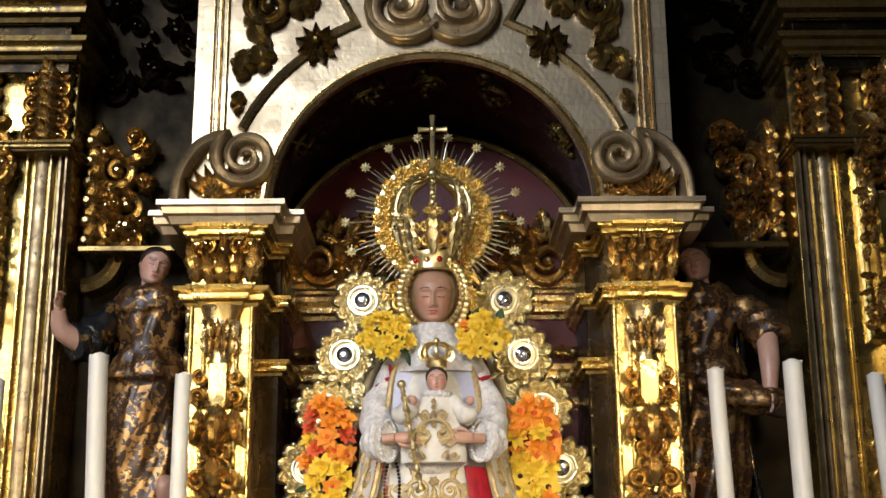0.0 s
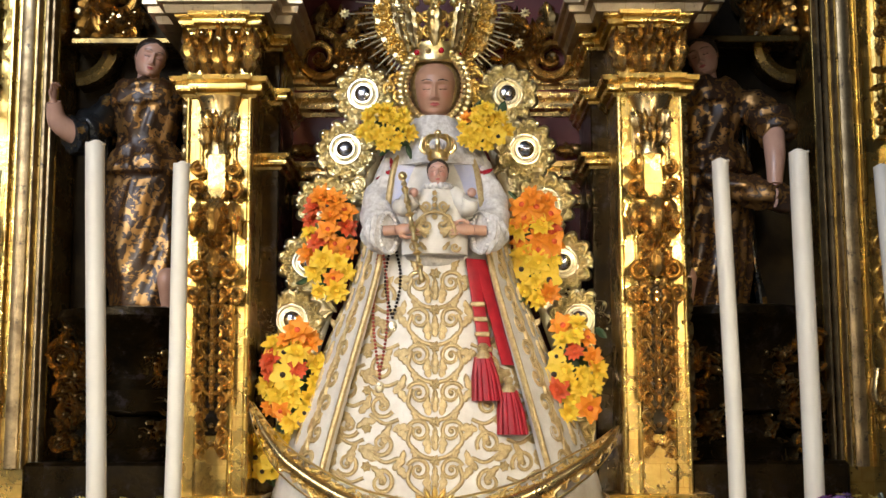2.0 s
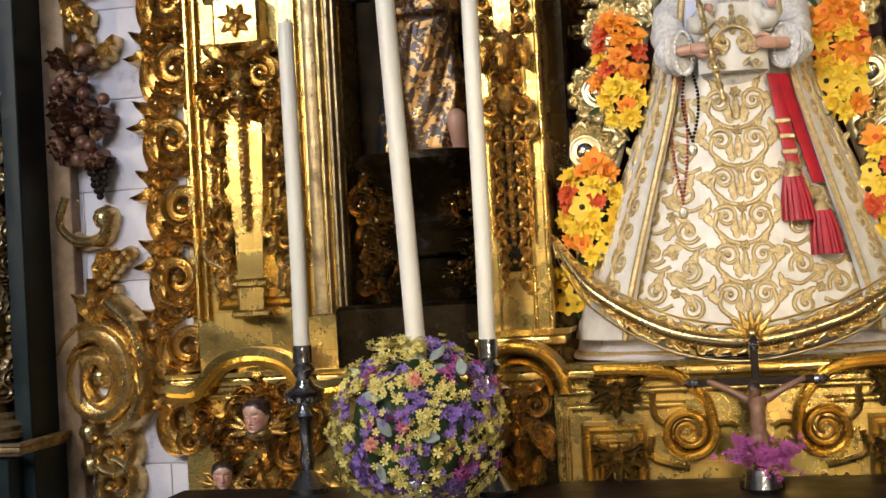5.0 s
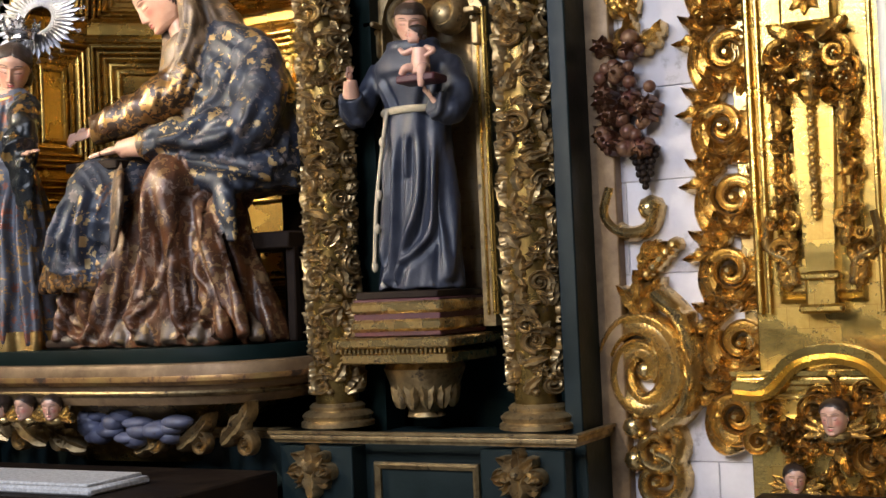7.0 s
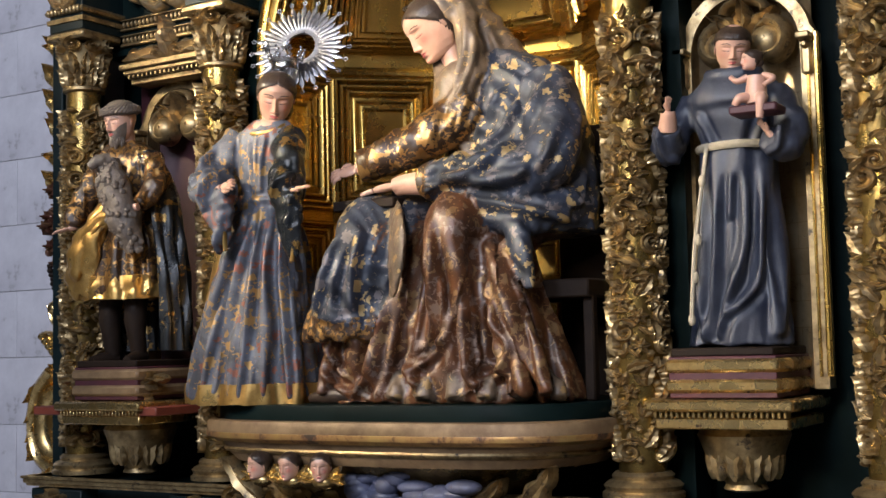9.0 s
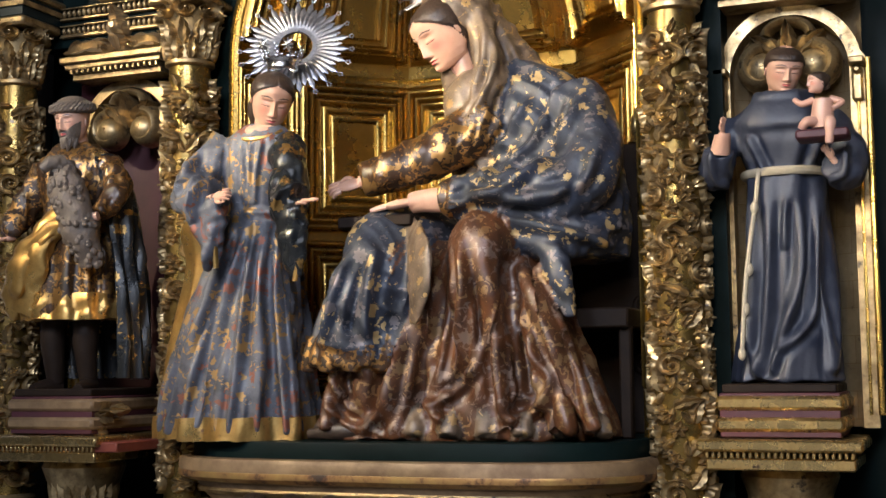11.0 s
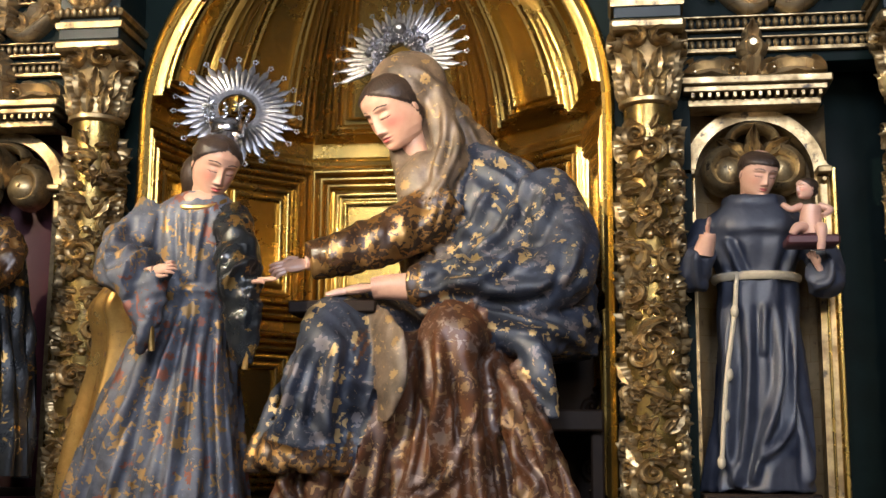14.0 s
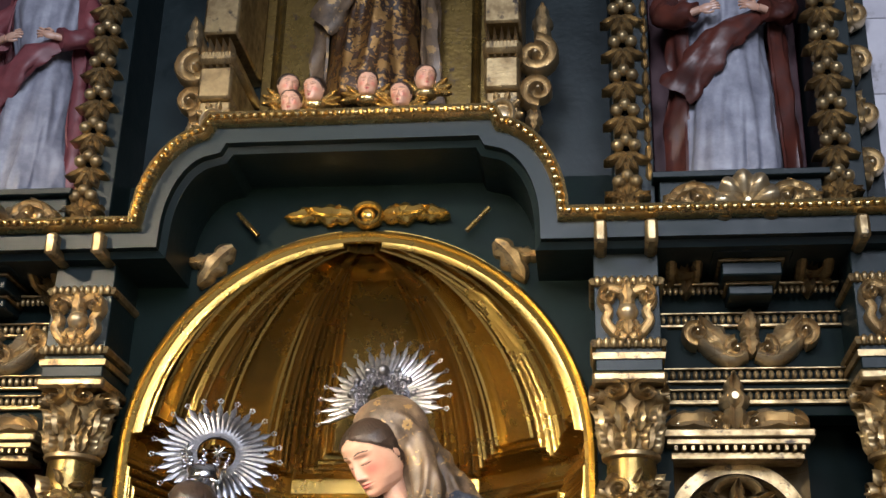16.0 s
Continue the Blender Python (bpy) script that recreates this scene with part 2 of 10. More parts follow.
def solid(name, geo, mats, label="", category="", group="", kind="", loc=None, smooth=True):
    """A thing that is one mesh."""
    V = np.concatenate(geo.v)
    if loc is None:
        loc = ((V[:, 0].min() + V[:, 0].max()) / 2, (V[:, 1].min() + V[:, 1].max()) / 2, V[:, 2].min())
    off = np.array(loc, float)
    ob = new(name, mesh_of(name, geo, mats, off, smooth))
    ob.location = loc
    WHERE[ob.name] = off
    return tagged(ob, label, category, group, kind)


def box(g, x0, x1, y0, y1, z0, z1, c=0.004, mi=0):
    c = min(c, abs(x1 - x0) * 0.3, abs(y1 - y0) * 0.3, abs(z1 - z0) * 0.3)
    V, idx = [], {}
    for i, sx in enumerate((x0, x1)):
        for j, sy in enumerate((y0, y1)):
            for k, sz in enumerate((z0, z1)):
                dx, dy, dz = (c if i == 0 else -c), (c if j == 0 else -c), (c if k == 0 else -c)
                idx[i, j, k, 0] = len(V); V.append((sx, sy + dy, sz + dz))
                idx[i, j, k, 1] = len(V); V.append((sx + dx, sy, sz + dz))
                idx[i, j, k, 2] = len(V); V.append((sx + dx, sy + dy, sz))
    F = []
    for a in (0, 1):
        F.append([idx[a, 0, 0, 0], idx[a, 1, 0, 0], idx[a, 1, 1, 0], idx[a, 0, 1, 0]])
        F.append([idx[0, a, 0, 1], idx[1, a, 0, 1], idx[1, a, 1, 1], idx[0, a, 1, 1]])
        F.append([idx[0, 0, a, 2], idx[1, 0, a, 2], idx[1, 1, a, 2], idx[0, 1, a, 2]])
    for a in (0, 1):
        for b in (0, 1):
            F.append([idx[a, b, 0, 0], idx[a, b, 1, 0], idx[a, b, 1, 1], idx[a, b, 0, 1]])
            F.append([idx[a, 0, b, 0], idx[a, 1, b, 0], idx[a, 1, b, 2], idx[a, 0, b, 2]])
            F.append([idx[0, a, b, 1], idx[1, a, b, 1], idx[1, a, b, 2], idx[0, a, b, 2]])
            for d in (0, 1):
                F.append([idx[a, b, d, 0], idx[a, b, d, 1], idx[a, b, d, 2]])
    mid = np.array([(x0 + x1) / 2, (y0 + y1) / 2, (z0 + z1) / 2])
    A = np.array(V)
    out = []
    for f in F:
        P = A[f]
        nrm = np.cross(P[1] - P[0], P[2] - P[0])
        out.append(tuple(f) if nrm @ (P.mean(0) - mid) > 0 else tuple(reversed(f)))
    return g.add(V, out, mi)


def loft(g, rings, close=False, caps=(False, False), mi=0, flip=False):
    A = np.asarray(rings, float)
    n, m = A.shape[:2]
    F = []
    for i in range(n - 1):
        for j in range(m if close else m - 1):
            k = (j + 1) % m
            q = (i * m + j, i * m + k, (i + 1) * m + k, (i + 1) * m + j)
            F.append(q[::-1] if flip else q)
    if caps[0]:
        F.append(tuple(range(m)) if flip else tuple(reversed(range(m))))
    if caps[1]:
        F.append(tuple((n - 1) * m + j for j in (reversed(range(m)) if flip else range(m))))
    return g.add(A.reshape(-1, 3), F, mi)


def lathe(g, prof, cx, cy, seg=24, mi=0, sx=1.0, sy=1.0, caps=(True, True)):
    a = np.linspace(0, 2 * math.pi, seg, endpoint=False)
    return loft(g, [[(cx + sx * r * c, cy + sy * r * s, z) for c, s in zip(np.cos(a), np.sin(a))] for r, z in prof], True, caps, mi)


def smoothed(pts, n=8):
    """Points along a smooth curve through pts, n to each piece."""
    P = np.asarray(pts, float)
    Q = np.vstack([2 * P[0] - P[1], P, 2 * P[-1] - P[-2]])
    out = []
    for i in range(len(P) - 1):
        a, b, c, d = Q[i:i + 4]
        for t in np.linspace(0, 1, n, endpoint=False):
            out.append(0.5 * (2 * b + (c - a) * t + (2 * a - 5 * b + 4 * c - d) * t * t + (3 * b - a - 3 * c + d) * t ** 3))
    out.append(P[-1])
    return np.array(out)


def spiral(cx, cz, r0, r1, a0, a1, n=40):
    a = np.radians(np.linspace(a0, a1, n))
    r = np.linspace(r0, r1, n)
    return np.stack([cx + r * np.cos(a), cz + r * np.sin(a)], 1)


def normals2(P, closed=False):
    if closed:
        T0, T1 = P - np.roll(P, 1, 0), np.roll(P, -1, 0) - P
    else:
        D = np.diff(P, axis=0)
        T0, T1 = np.vstack([D[:1], D]), np.vstack([D, D[-1:]])
    T0 = T0 / (np.linalg.norm(T0, axis=1, keepdims=True) + 1e-9)
    T1 = T1 / (np.linalg.norm(T1, axis=1, keepdims=True) + 1e-9)
    n0, n1 = np.stack([T0[:, 1], -T0[:, 0]], 1), np.stack([T1[:, 1], -T1[:, 0]], 1)
    N = n0 + n1
    return N / np.maximum((N * N).sum(1, keepdims=True) / 2, 0.5)


def sweep_xz(g, path, prof, y, closed=False, mi=0, taper=None, caps=True):
    """A profile (to the path's right, towards the viewer) along a path in the x-z plane."""
    P = np.asarray(path, float)
    N = normals2(P, closed)
    k = np.ones(len(P)) if taper is None else np.interp(np.linspace(0, 1, len(P)), *taper)
    rings = [[(p[0] + a * s * nn[0], y - b * s, p[1] + a * s * nn[1]) for a, b in prof] for p, nn, s in zip(P, N, k)]
    if closed:
        rings.append(rings[0])
    return loft(g, rings, False, (caps and not closed, caps and not closed), mi, True)


def sweep_xy(g, path, prof, z, mi=0, closed=False):
    """A profile (outwards to the path's right, upwards) along a path in plan."""
    P = np.asarray(path, float)
    N = normals2(P, closed)
    rings = [[(p[0] + a * nn[0], p[1] + a * nn[1], z + b) for a, b in prof] for p, nn in zip(P, N)]
    if closed:
        rings.append(rings[0])
    return loft(g, rings, False, (not closed, not closed), mi, False)


def tube(g, pts, rad, seg=10, mi=0, caps=(True, True), flat=1.0):
    P = np.asarray(pts, float)
    rad = np.interp(np.linspace(0, 1, len(P)), np.linspace(0, 1, len(np.atleast_1d(rad))), np.atleast_1d(rad)) if np.ndim(rad) else np.full(len(P), rad)
    T = np.gradient(P, axis=0)
    T /= np.linalg.norm(T, axis=1, keepdims=True) + 1e-9
    u = np.cross(T[0], (0.31, 0.2, 0.93))
    u /= np.linalg.norm(u)
    rings = []
    a = np.linspace(0, 2 * math.pi, seg, endpoint=False)
    for p, t, r in zip(P, T, rad):
        u = u - t * (u @ t)
        u /= np.linalg.norm(u)
        w = np.cross(t, u)
        rings.append(p + r * (np.cos(a)[:, None] * u + flat * np.sin(a)[:, None] * w))
    return loft(g, rings, True, caps, mi)


def ball(g, c, r, seg=12, rows=8, mi=0, M=None):
    r = np.broadcast_to(r, (3,))
    th = np.linspace(0, 2 * math.pi, seg, endpoint=False)
    rings = []
    for p in np.linspace(-math.pi / 2 + 0.06, math.pi / 2 - 0.06, rows):
        V = np.stack([r[0] * math.cos(p) * np.cos(th), r[1] * math.cos(p) * np.sin(th), np.full(seg, r[2] * math.sin(p))], 1)
        rings.append((V if M is None else V @ np.array(M)[:3, :3].T) + np.asarray(c, float))
    return loft(g, rings, True, (True, True), mi)


def plate(g, outline, y, depth, c=0.004, mi=0):
    """A solid cut from a board: outline in the x-z plane, front at y - depth, back at y. The outline must be star-shaped about its middle."""
    P = np.asarray(outline, float)
    area = 0.5 * np.sum(P[:, 0] * np.roll(P[:, 1], -1) - np.roll(P[:, 0], -1) * P[:, 1])
    if area < 0:
        P = P[::-1]
    N = normals2(P, True)
    rings = [np.stack([Q[:, 0], np.full(len(Q), yy), Q[:, 1]], 1) for Q, yy in ((P, y), (P, y - depth + c), (P - N * c, y - depth))]
    loft(g, rings, True, (False, False), mi, True)
    m = rings[2].mean(0)
    V = np.vstack([rings[2], m])
    n = len(P)
    return g.add(V, [(i, (i + 1) % n, n) for i in range(n)], mi)


# ---- carving tools: (u right, v up, w out of the ground) ----
HALF = [(-1, -0.15), (-0.86, 0.45), (-0.45, 0.88), (0, 1), (0.45, 0.88), (0.86, 0.45), (1, -0.15)]
FLUTE = [(-1, -0.15), (-0.95, 0.8), (-0.68, 1), (-0.42, 0.62), (0, 0.5), (0.42, 0.62), (0.68, 1), (0.95, 0.8), (1, -0.15)]


def ribbon(g, path, width, height, prof=HALF, taper=((0, 1), (1, 1)), mi=0):
    P = np.asarray(path, float)
    N = normals2(P)
    k = np.interp(np.linspace(0, 1, len(P)), *taper)
    loft(g, [[(p[0] + a * s * width * n[0], p[1] + a * s * width * n[1], b * height * (0.4 + 0.6 * s)) for a, b in prof] for p, n, s in zip(P, N, k)], False, (True, True), mi, False)


def leaf(g, x, y, ang, length, width, h=0.02, curl=0.5, lobes=3, mi=0, bend=0.0):
    t = np.linspace(0, 1, 4 * lobes + 1)
    env = np.sin(np.pi * np.clip(t * 0.86 + 0.12, 0, 1)) ** 0.8
    lob = 0.66 + 0.34 * np.abs(np.sin(t * math.pi * lobes))
    wd = width * 0.5 * env * lob
    hh = h * (0.35 + 0.65 * np.sin(np.pi * t ** 0.8)) + curl * h * t ** 4
    th = math.radians(ang) + math.radians(bend) * t
    dx = np.concatenate([[0], np.cumsum(np.cos(th[1:]))]) * length / (len(t) - 1)
    dy = np.concatenate([[0], np.cumsum(np.sin(th[1:]))]) * length / (len(t) - 1)
    rings = []
    for i in range(len(t)):
        nx, ny = -math.sin(th[i]), math.cos(th[i])
        rings.append([(x + dx[i] + a * wd[i] * nx, y + dy[i] + a * wd[i] * ny, b * hh[i]) for a, b in ((1, -0.3), (0.92, 0.55), (0.5, 1.0), (0, 0.62), (-0.5, 1.0), (-0.92, 0.55), (-1, -0.3))])
    loft(g, rings, False, (False, True), mi, True)


def bud(g, x, y, r, h, mi=0, seg=8):
    a = np.linspace(0, 2 * math.pi, seg, endpoint=False)
    rings = [[(x + r * k * c, y + r * k * s, h * w) for c, s in zip(np.cos(a), np.sin(a))] for k, w in ((1, -0.2), (0.96, 0.35), (0.72, 0.75), (0.3, 0.98))]
    loft(g, rings, True, (False, True), mi)


def flower(g, x, y, r, h, petals=6, mi=0):
    for i in range(petals):
        leaf(g, x, y, 360 * i / petals + 11, r, r * 5.2 / petals, h, 0.6, 1, mi)
    bud(g, x, y, r * 0.28, h * 1.5, mi)


def curl(g, x, y, r, a0, turns, width, h, hand=1, mi=0, prof=FLUTE):
    p = spiral(x, y, r, r * 0.16, a0, a0 - hand * 360 * turns, int(14 * turns) + 8)
    ribbon(g, p, width, h, prof, ((0, 0.3, 1), (1, 1, 0.35)), mi)
    bud(g, x, y, r * 0.24, h * 1.2, mi, 7)


def foliage(g, w, h, step, rng, size=1.0, mi=0, lift=0.025):
    """An upright candelabra of paired scrolls, leaves, flowers and buds that fills w by h."""
    y, i = step * 0.5, 0
    while y < h - step * 0.3:
        s = size * rng.uniform(0.85, 1.15)
        for side in (-1, 1):
            q = w * 0.27 * side
            if i % 2 == 0:
                curl(g, q, y, w * 0.19 * s, 90 - side * 100, 1.35, w * 0.05, lift, side, mi)
                leaf(g, q * 0.5, y - step * 0.42, 90 + side * -50, w * 0.42, w * 0.24, lift * 1.1, 0.9, 3, mi, side * 40)
            else:
                leaf(g, 0.02 * w * side, y - step * 0.3, 90 - side * 62, w * 0.48, w * 0.30, lift, 1.0, 3, mi, side * 55)
                leaf(g, q * 0.9, y + step * 0.05, 90 - side * 15, w * 0.30, w * 0.2, lift * 1.1, 0.8, 2, mi, side * -60)
                bud(g, q * 1.35, y + step * 0.3, w * 0.07, lift * 1.2, mi)
        if i % 3 == 0:
            flower(g, 0, y + step * 0.1, w * 0.2 * s, lift * 1.2, 6, mi)
        elif i % 3 == 1:
            leaf(g, 0, y - step * 0.4, 90, step * 0.95, w * 0.36, lift * 1.3, 0.8, 3, mi)
        else:
            for k in range(4):
                bud(g, rng.uniform(-0.1, 0.1) * w, y + (k - 1.5) * step * 0.16, w * 0.07, lift * 1.4, mi)
        y += step
        i += 1


def thicket(g, inside, x0, x1, z0, z1, count, size, rng, lift=0.03, mi=0):
    """Close-set carving, scattered where inside(u, v) holds."""
    done, tries = 0, 0
    while done < count and tries < count * 30:
        tries += 1
        u, v = rng.uniform(x0, x1), rng.uniform(z0, z1)
        if not inside(u, v):
            continue
        done += 1
        s, k, a = size * rng.uniform(0.6, 1.3), rng.random(), rng.uniform(0, 360)
        if k < 0.34:
            curl(g, u, v, s * 0.5, a, rng.uniform(1.0, 1.6), s * 0.14, lift * rng.uniform(0.7, 1.2), rng.choice((-1, 1)), mi)
        elif k < 0.80:
            leaf(g, u - 0.4 * s * math.cos(math.radians(a)), v - 0.4 * s * math.sin(math.radians(a)), a, s * 1.1, s * 0.55, lift * rng.uniform(0.8, 1.4), 1.0, 3, mi, rng.uniform(-80, 80))
        elif k < 0.9:
            flower(g, u, v, s * 0.42, lift * 1.2, 6, mi)
        else:
            bud(g, u, v, s * 0.2, lift * 1.5, mi)


def on_wall(x, y, z):
    return lambda V: np.stack([V[:, 0] + x, y - V[:, 2], V[:, 1] + z], 1)


def on_drum(x, y, z, r):
    return lambda V: np.stack([x + (r + V[:, 2]) * np.sin(V[:, 0] / r), y - (r + V[:, 2]) * np.cos(V[:, 0] / r), z + V[:, 1]], 1)


OVOLO = [(0, 0), (0.010, 0), (0.014, 0.012), (0.030, 0.020), (0.034, 0.034), (0.030, 0.044), (0.048, 0.050), (0.052, 0.066), (0, 0.066)]


def scaled(prof, a, b=None):
    return [(p * a, q * (b or a)) for p, q in prof]


FRAME = [(0, -0.002), (0, 0.016), (0.012, 0.024), (0.022, 0.012), (0.032, 0.020), (0.044, 0.010), (0.044, -0.002)]


def rect(x0, x1, z0, z1):
    return [(x0, z0), (x0, z1), (x1, z1), (x1, z0)]


def arc(cx, cz, r, a0, a1, n=32, rz=None):
    a = np.radians(np.linspace(a0, a1, n))
    return np.stack([cx + r * np.cos(a), cz + (rz or r) * np.sin(a)], 1)


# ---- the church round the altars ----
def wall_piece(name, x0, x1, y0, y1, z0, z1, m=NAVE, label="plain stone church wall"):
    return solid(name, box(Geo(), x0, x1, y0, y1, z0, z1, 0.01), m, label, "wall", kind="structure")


floor = solid("floor", box(Geo(), -14, 8, -3.6, 6.6, -0.2, 0, 0.01), PAVE, "unseen church floor, pale to bounce light upwards", "floor", kind="structure")
solid("ceiling", box(Geo(), -14, 8, -3.6, 6.6, 9.0, 9.2, 0.01), NAVE, "unseen church ceiling, darkened like the nave walls", "ceiling", kind="structure")
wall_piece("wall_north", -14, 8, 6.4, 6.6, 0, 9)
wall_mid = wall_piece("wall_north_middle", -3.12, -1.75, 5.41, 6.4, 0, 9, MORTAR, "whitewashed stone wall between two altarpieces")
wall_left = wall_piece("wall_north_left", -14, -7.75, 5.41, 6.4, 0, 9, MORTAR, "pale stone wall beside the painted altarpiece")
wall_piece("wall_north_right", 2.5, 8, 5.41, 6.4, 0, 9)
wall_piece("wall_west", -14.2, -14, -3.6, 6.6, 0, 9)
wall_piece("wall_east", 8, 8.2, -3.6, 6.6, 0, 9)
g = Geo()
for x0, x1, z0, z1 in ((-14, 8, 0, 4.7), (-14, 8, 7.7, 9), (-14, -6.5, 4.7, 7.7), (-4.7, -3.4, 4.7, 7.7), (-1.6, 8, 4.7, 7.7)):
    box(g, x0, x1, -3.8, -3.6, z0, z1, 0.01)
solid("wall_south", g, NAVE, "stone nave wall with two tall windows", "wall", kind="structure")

X0 = -0.03
rng = random.Random(4)
alt = thing("altarpiece", (X0, 5.2, 0), "carved and gilded wooden baroque altarpiece with an arched centre niche", "altarpiece")


def strip_up(g, x, y, z0, z1, w, d, mi=0):
    sweep_xz(g, [(x, z0), (x, z1)], [(-w / 2, -0.002), (-w / 2, d * 0.7), (-w * 0.2, d), (w * 0.2, d), (w / 2, d * 0.7), (w / 2, -0.002)], y, mi=mi)


# backing boards
g = Geo()
box(g, X0 - 0.80, X0 + 0.80, 5.50, 5.54, 1.2, 4.0)
part("back_panel", g, RED, alt, "red lacquered back panel")
# panels behind the angels: the recess shade is put into their colour
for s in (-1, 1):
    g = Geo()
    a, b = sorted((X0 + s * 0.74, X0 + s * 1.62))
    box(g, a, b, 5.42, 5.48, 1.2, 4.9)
    part("side_panel", g, mat("shaded_gilding", (0.030, 0.020, 0.007), (0.012, 0.008, 0.004), 6, 0.55, 0.12, 0.5, 0.3, 50, spec=0.15), alt, "gilded side panel, recess shade in its colour")
g = Geo()
box(g, X0 - 2.4, X0 + 2.4, 5.55, 5.6, 0.2, 6.0)
part("backing", g, DARK, alt, "dark timber backing")

# mouldings on the red panel
g = Geo()
for z, k in ((3.02, 1.0), (2.90, 1.4), (2.60, 1.4), (2.50, 0.8)):
    for x0, x1 in ((X0 - 0.74, X0 - 0.2), (X0 + 0.2, X0 + 0.74)):
        sweep_xy(g, [(x0, 5.5), (x1, 5.5)], scaled(OVOLO, k), z)
for s in (-1, 1):
    strip_up(g, X0 + s * 0.70, 5.5, 1.3, 3.02, 0.09, 0.05)
    strip_up(g, X0 + s * 0.62, 5.5, 1.3, 2.5, 0.015, 0.015)
part("panel_moulding", g, GOLDC, alt)
g = Geo()
for s in (-1, 1):
    h = Geo()
    curl(h, s * 0.50, 0.02, 0.115, 90, 1.8, 0.022, 0.05, -s)
    thicket(h, lambda u, v: True, *sorted((s * 0.15, s * 0.44)), -0.05, 0.2, 30, 0.10, rng, 0.045)
    leaf(h, s * 0.5, 0.12, 90 - s * -10, 0.15, 0.12, 0.04)
    leaf(h, s * 0.38, 0.14, 90 - s * -40, 0.15, 0.1, 0.04)
    h.warp(on_wall(X0, 5.47, 3.13))
    g.join(h)
    h = Geo()
    leaf(h, 0, 0, 0, 0.09, 0.08, 0.03)
    leaf(h, 0, 0, 180, 0.09, 0.08, 0.03)
    bud(h, 0, 0, 0.03, 0.04)
    h.warp(on_wall(X0 + s * 0.60, 5.49, 2.75))
    g.join(h)
part("panel_carving", g, GOLDC, alt, "gilded scroll carving on the back panel")

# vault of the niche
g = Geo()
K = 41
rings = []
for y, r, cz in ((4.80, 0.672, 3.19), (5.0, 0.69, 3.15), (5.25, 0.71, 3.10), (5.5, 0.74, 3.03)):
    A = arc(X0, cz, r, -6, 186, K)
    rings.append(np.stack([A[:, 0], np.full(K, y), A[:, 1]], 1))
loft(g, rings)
part("niche_vault", g, GOLDK, alt, "gilded barrel vault, darkened as in shade")
g = Geo()
sweep_xz(g, arc(X0, 3.03, 0.735, 0, 180, 41), [(0, 0), (0, 0.03), (-0.012, 0.04), (-0.03, 0.03), (-0.03, 0)], 5.5)
for a in (38, 66, 90, 114, 142):
    ang = math.radians(a)
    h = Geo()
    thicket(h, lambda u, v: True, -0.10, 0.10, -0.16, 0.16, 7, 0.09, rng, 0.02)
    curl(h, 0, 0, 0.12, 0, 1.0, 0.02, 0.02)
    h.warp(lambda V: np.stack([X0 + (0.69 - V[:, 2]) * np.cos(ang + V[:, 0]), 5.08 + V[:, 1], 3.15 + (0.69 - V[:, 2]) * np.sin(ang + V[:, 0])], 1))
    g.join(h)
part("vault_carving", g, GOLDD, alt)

# attic front with its arch
g = Geo()
K = 49
A = arc(X0, 3.19, 0.672, 0, 180, K)
B = []
for p in A:
    d = p - np.array([X0, 3.19])
    k = min(0.955 / max(abs(d[0]), 1e-6), 1.6 / max(d[1], 1e-6))
    B.append(np.array([X0, 3.19]) + d * k)
B = np.array(B)
fl = lambda Q, y: np.stack([Q[:, 0], np.full(len(Q), y), Q[:, 1]], 1)
loft(g, [fl(A, 4.86), fl(A, 4.80), fl(B, 4.80), fl(B, 5.40)])
part("attic", g, GOLDP, alt, "gilded attic board round the arch, daylight sheen in its colour")
g = Geo()
sweep_xz(g, arc(X0, 3.19, 0.672, 0, 180, 49), [(-0.045, 0), (-0.045, 0.035), (-0.03, 0.05), (-0.012, 0.03), (0, 0.03), (0.006, 0.0)], 4.80)
part("arch_moulding", g, GOLDC, alt, "gilded moulding of the arch")
g = Geo()
for s in (-1, 1):
    m = lambda pts: [(X0 + s * d, z) for d, z in pts]
    pr = [(-0.016, 0), (-0.016, 0.02), (0, 0.03), (0.016, 0.02), (0.016, 0)]
    a = [(0.83 * math.cos(t), 3.19 + 0.83 * math.sin(t)) for t in np.radians(np.linspace(24, 55, 16))]
    sweep_xz(g, m(a), pr, 4.80)
    sweep_xz(g, m([(0.42, 3.93), (0.31, 3.985), (0.38, 4.12), (0.38, 4.4)]), pr, 4.80)
    for d, w in ((0.86, 0.022), (0.83, 0.012), (0.885, 0.010)):
        strip_up(g, X0 + s * d, 4.80, 3.4, 4.6, w, 0.022)
part("attic_moulding", g, GOLDC, alt)
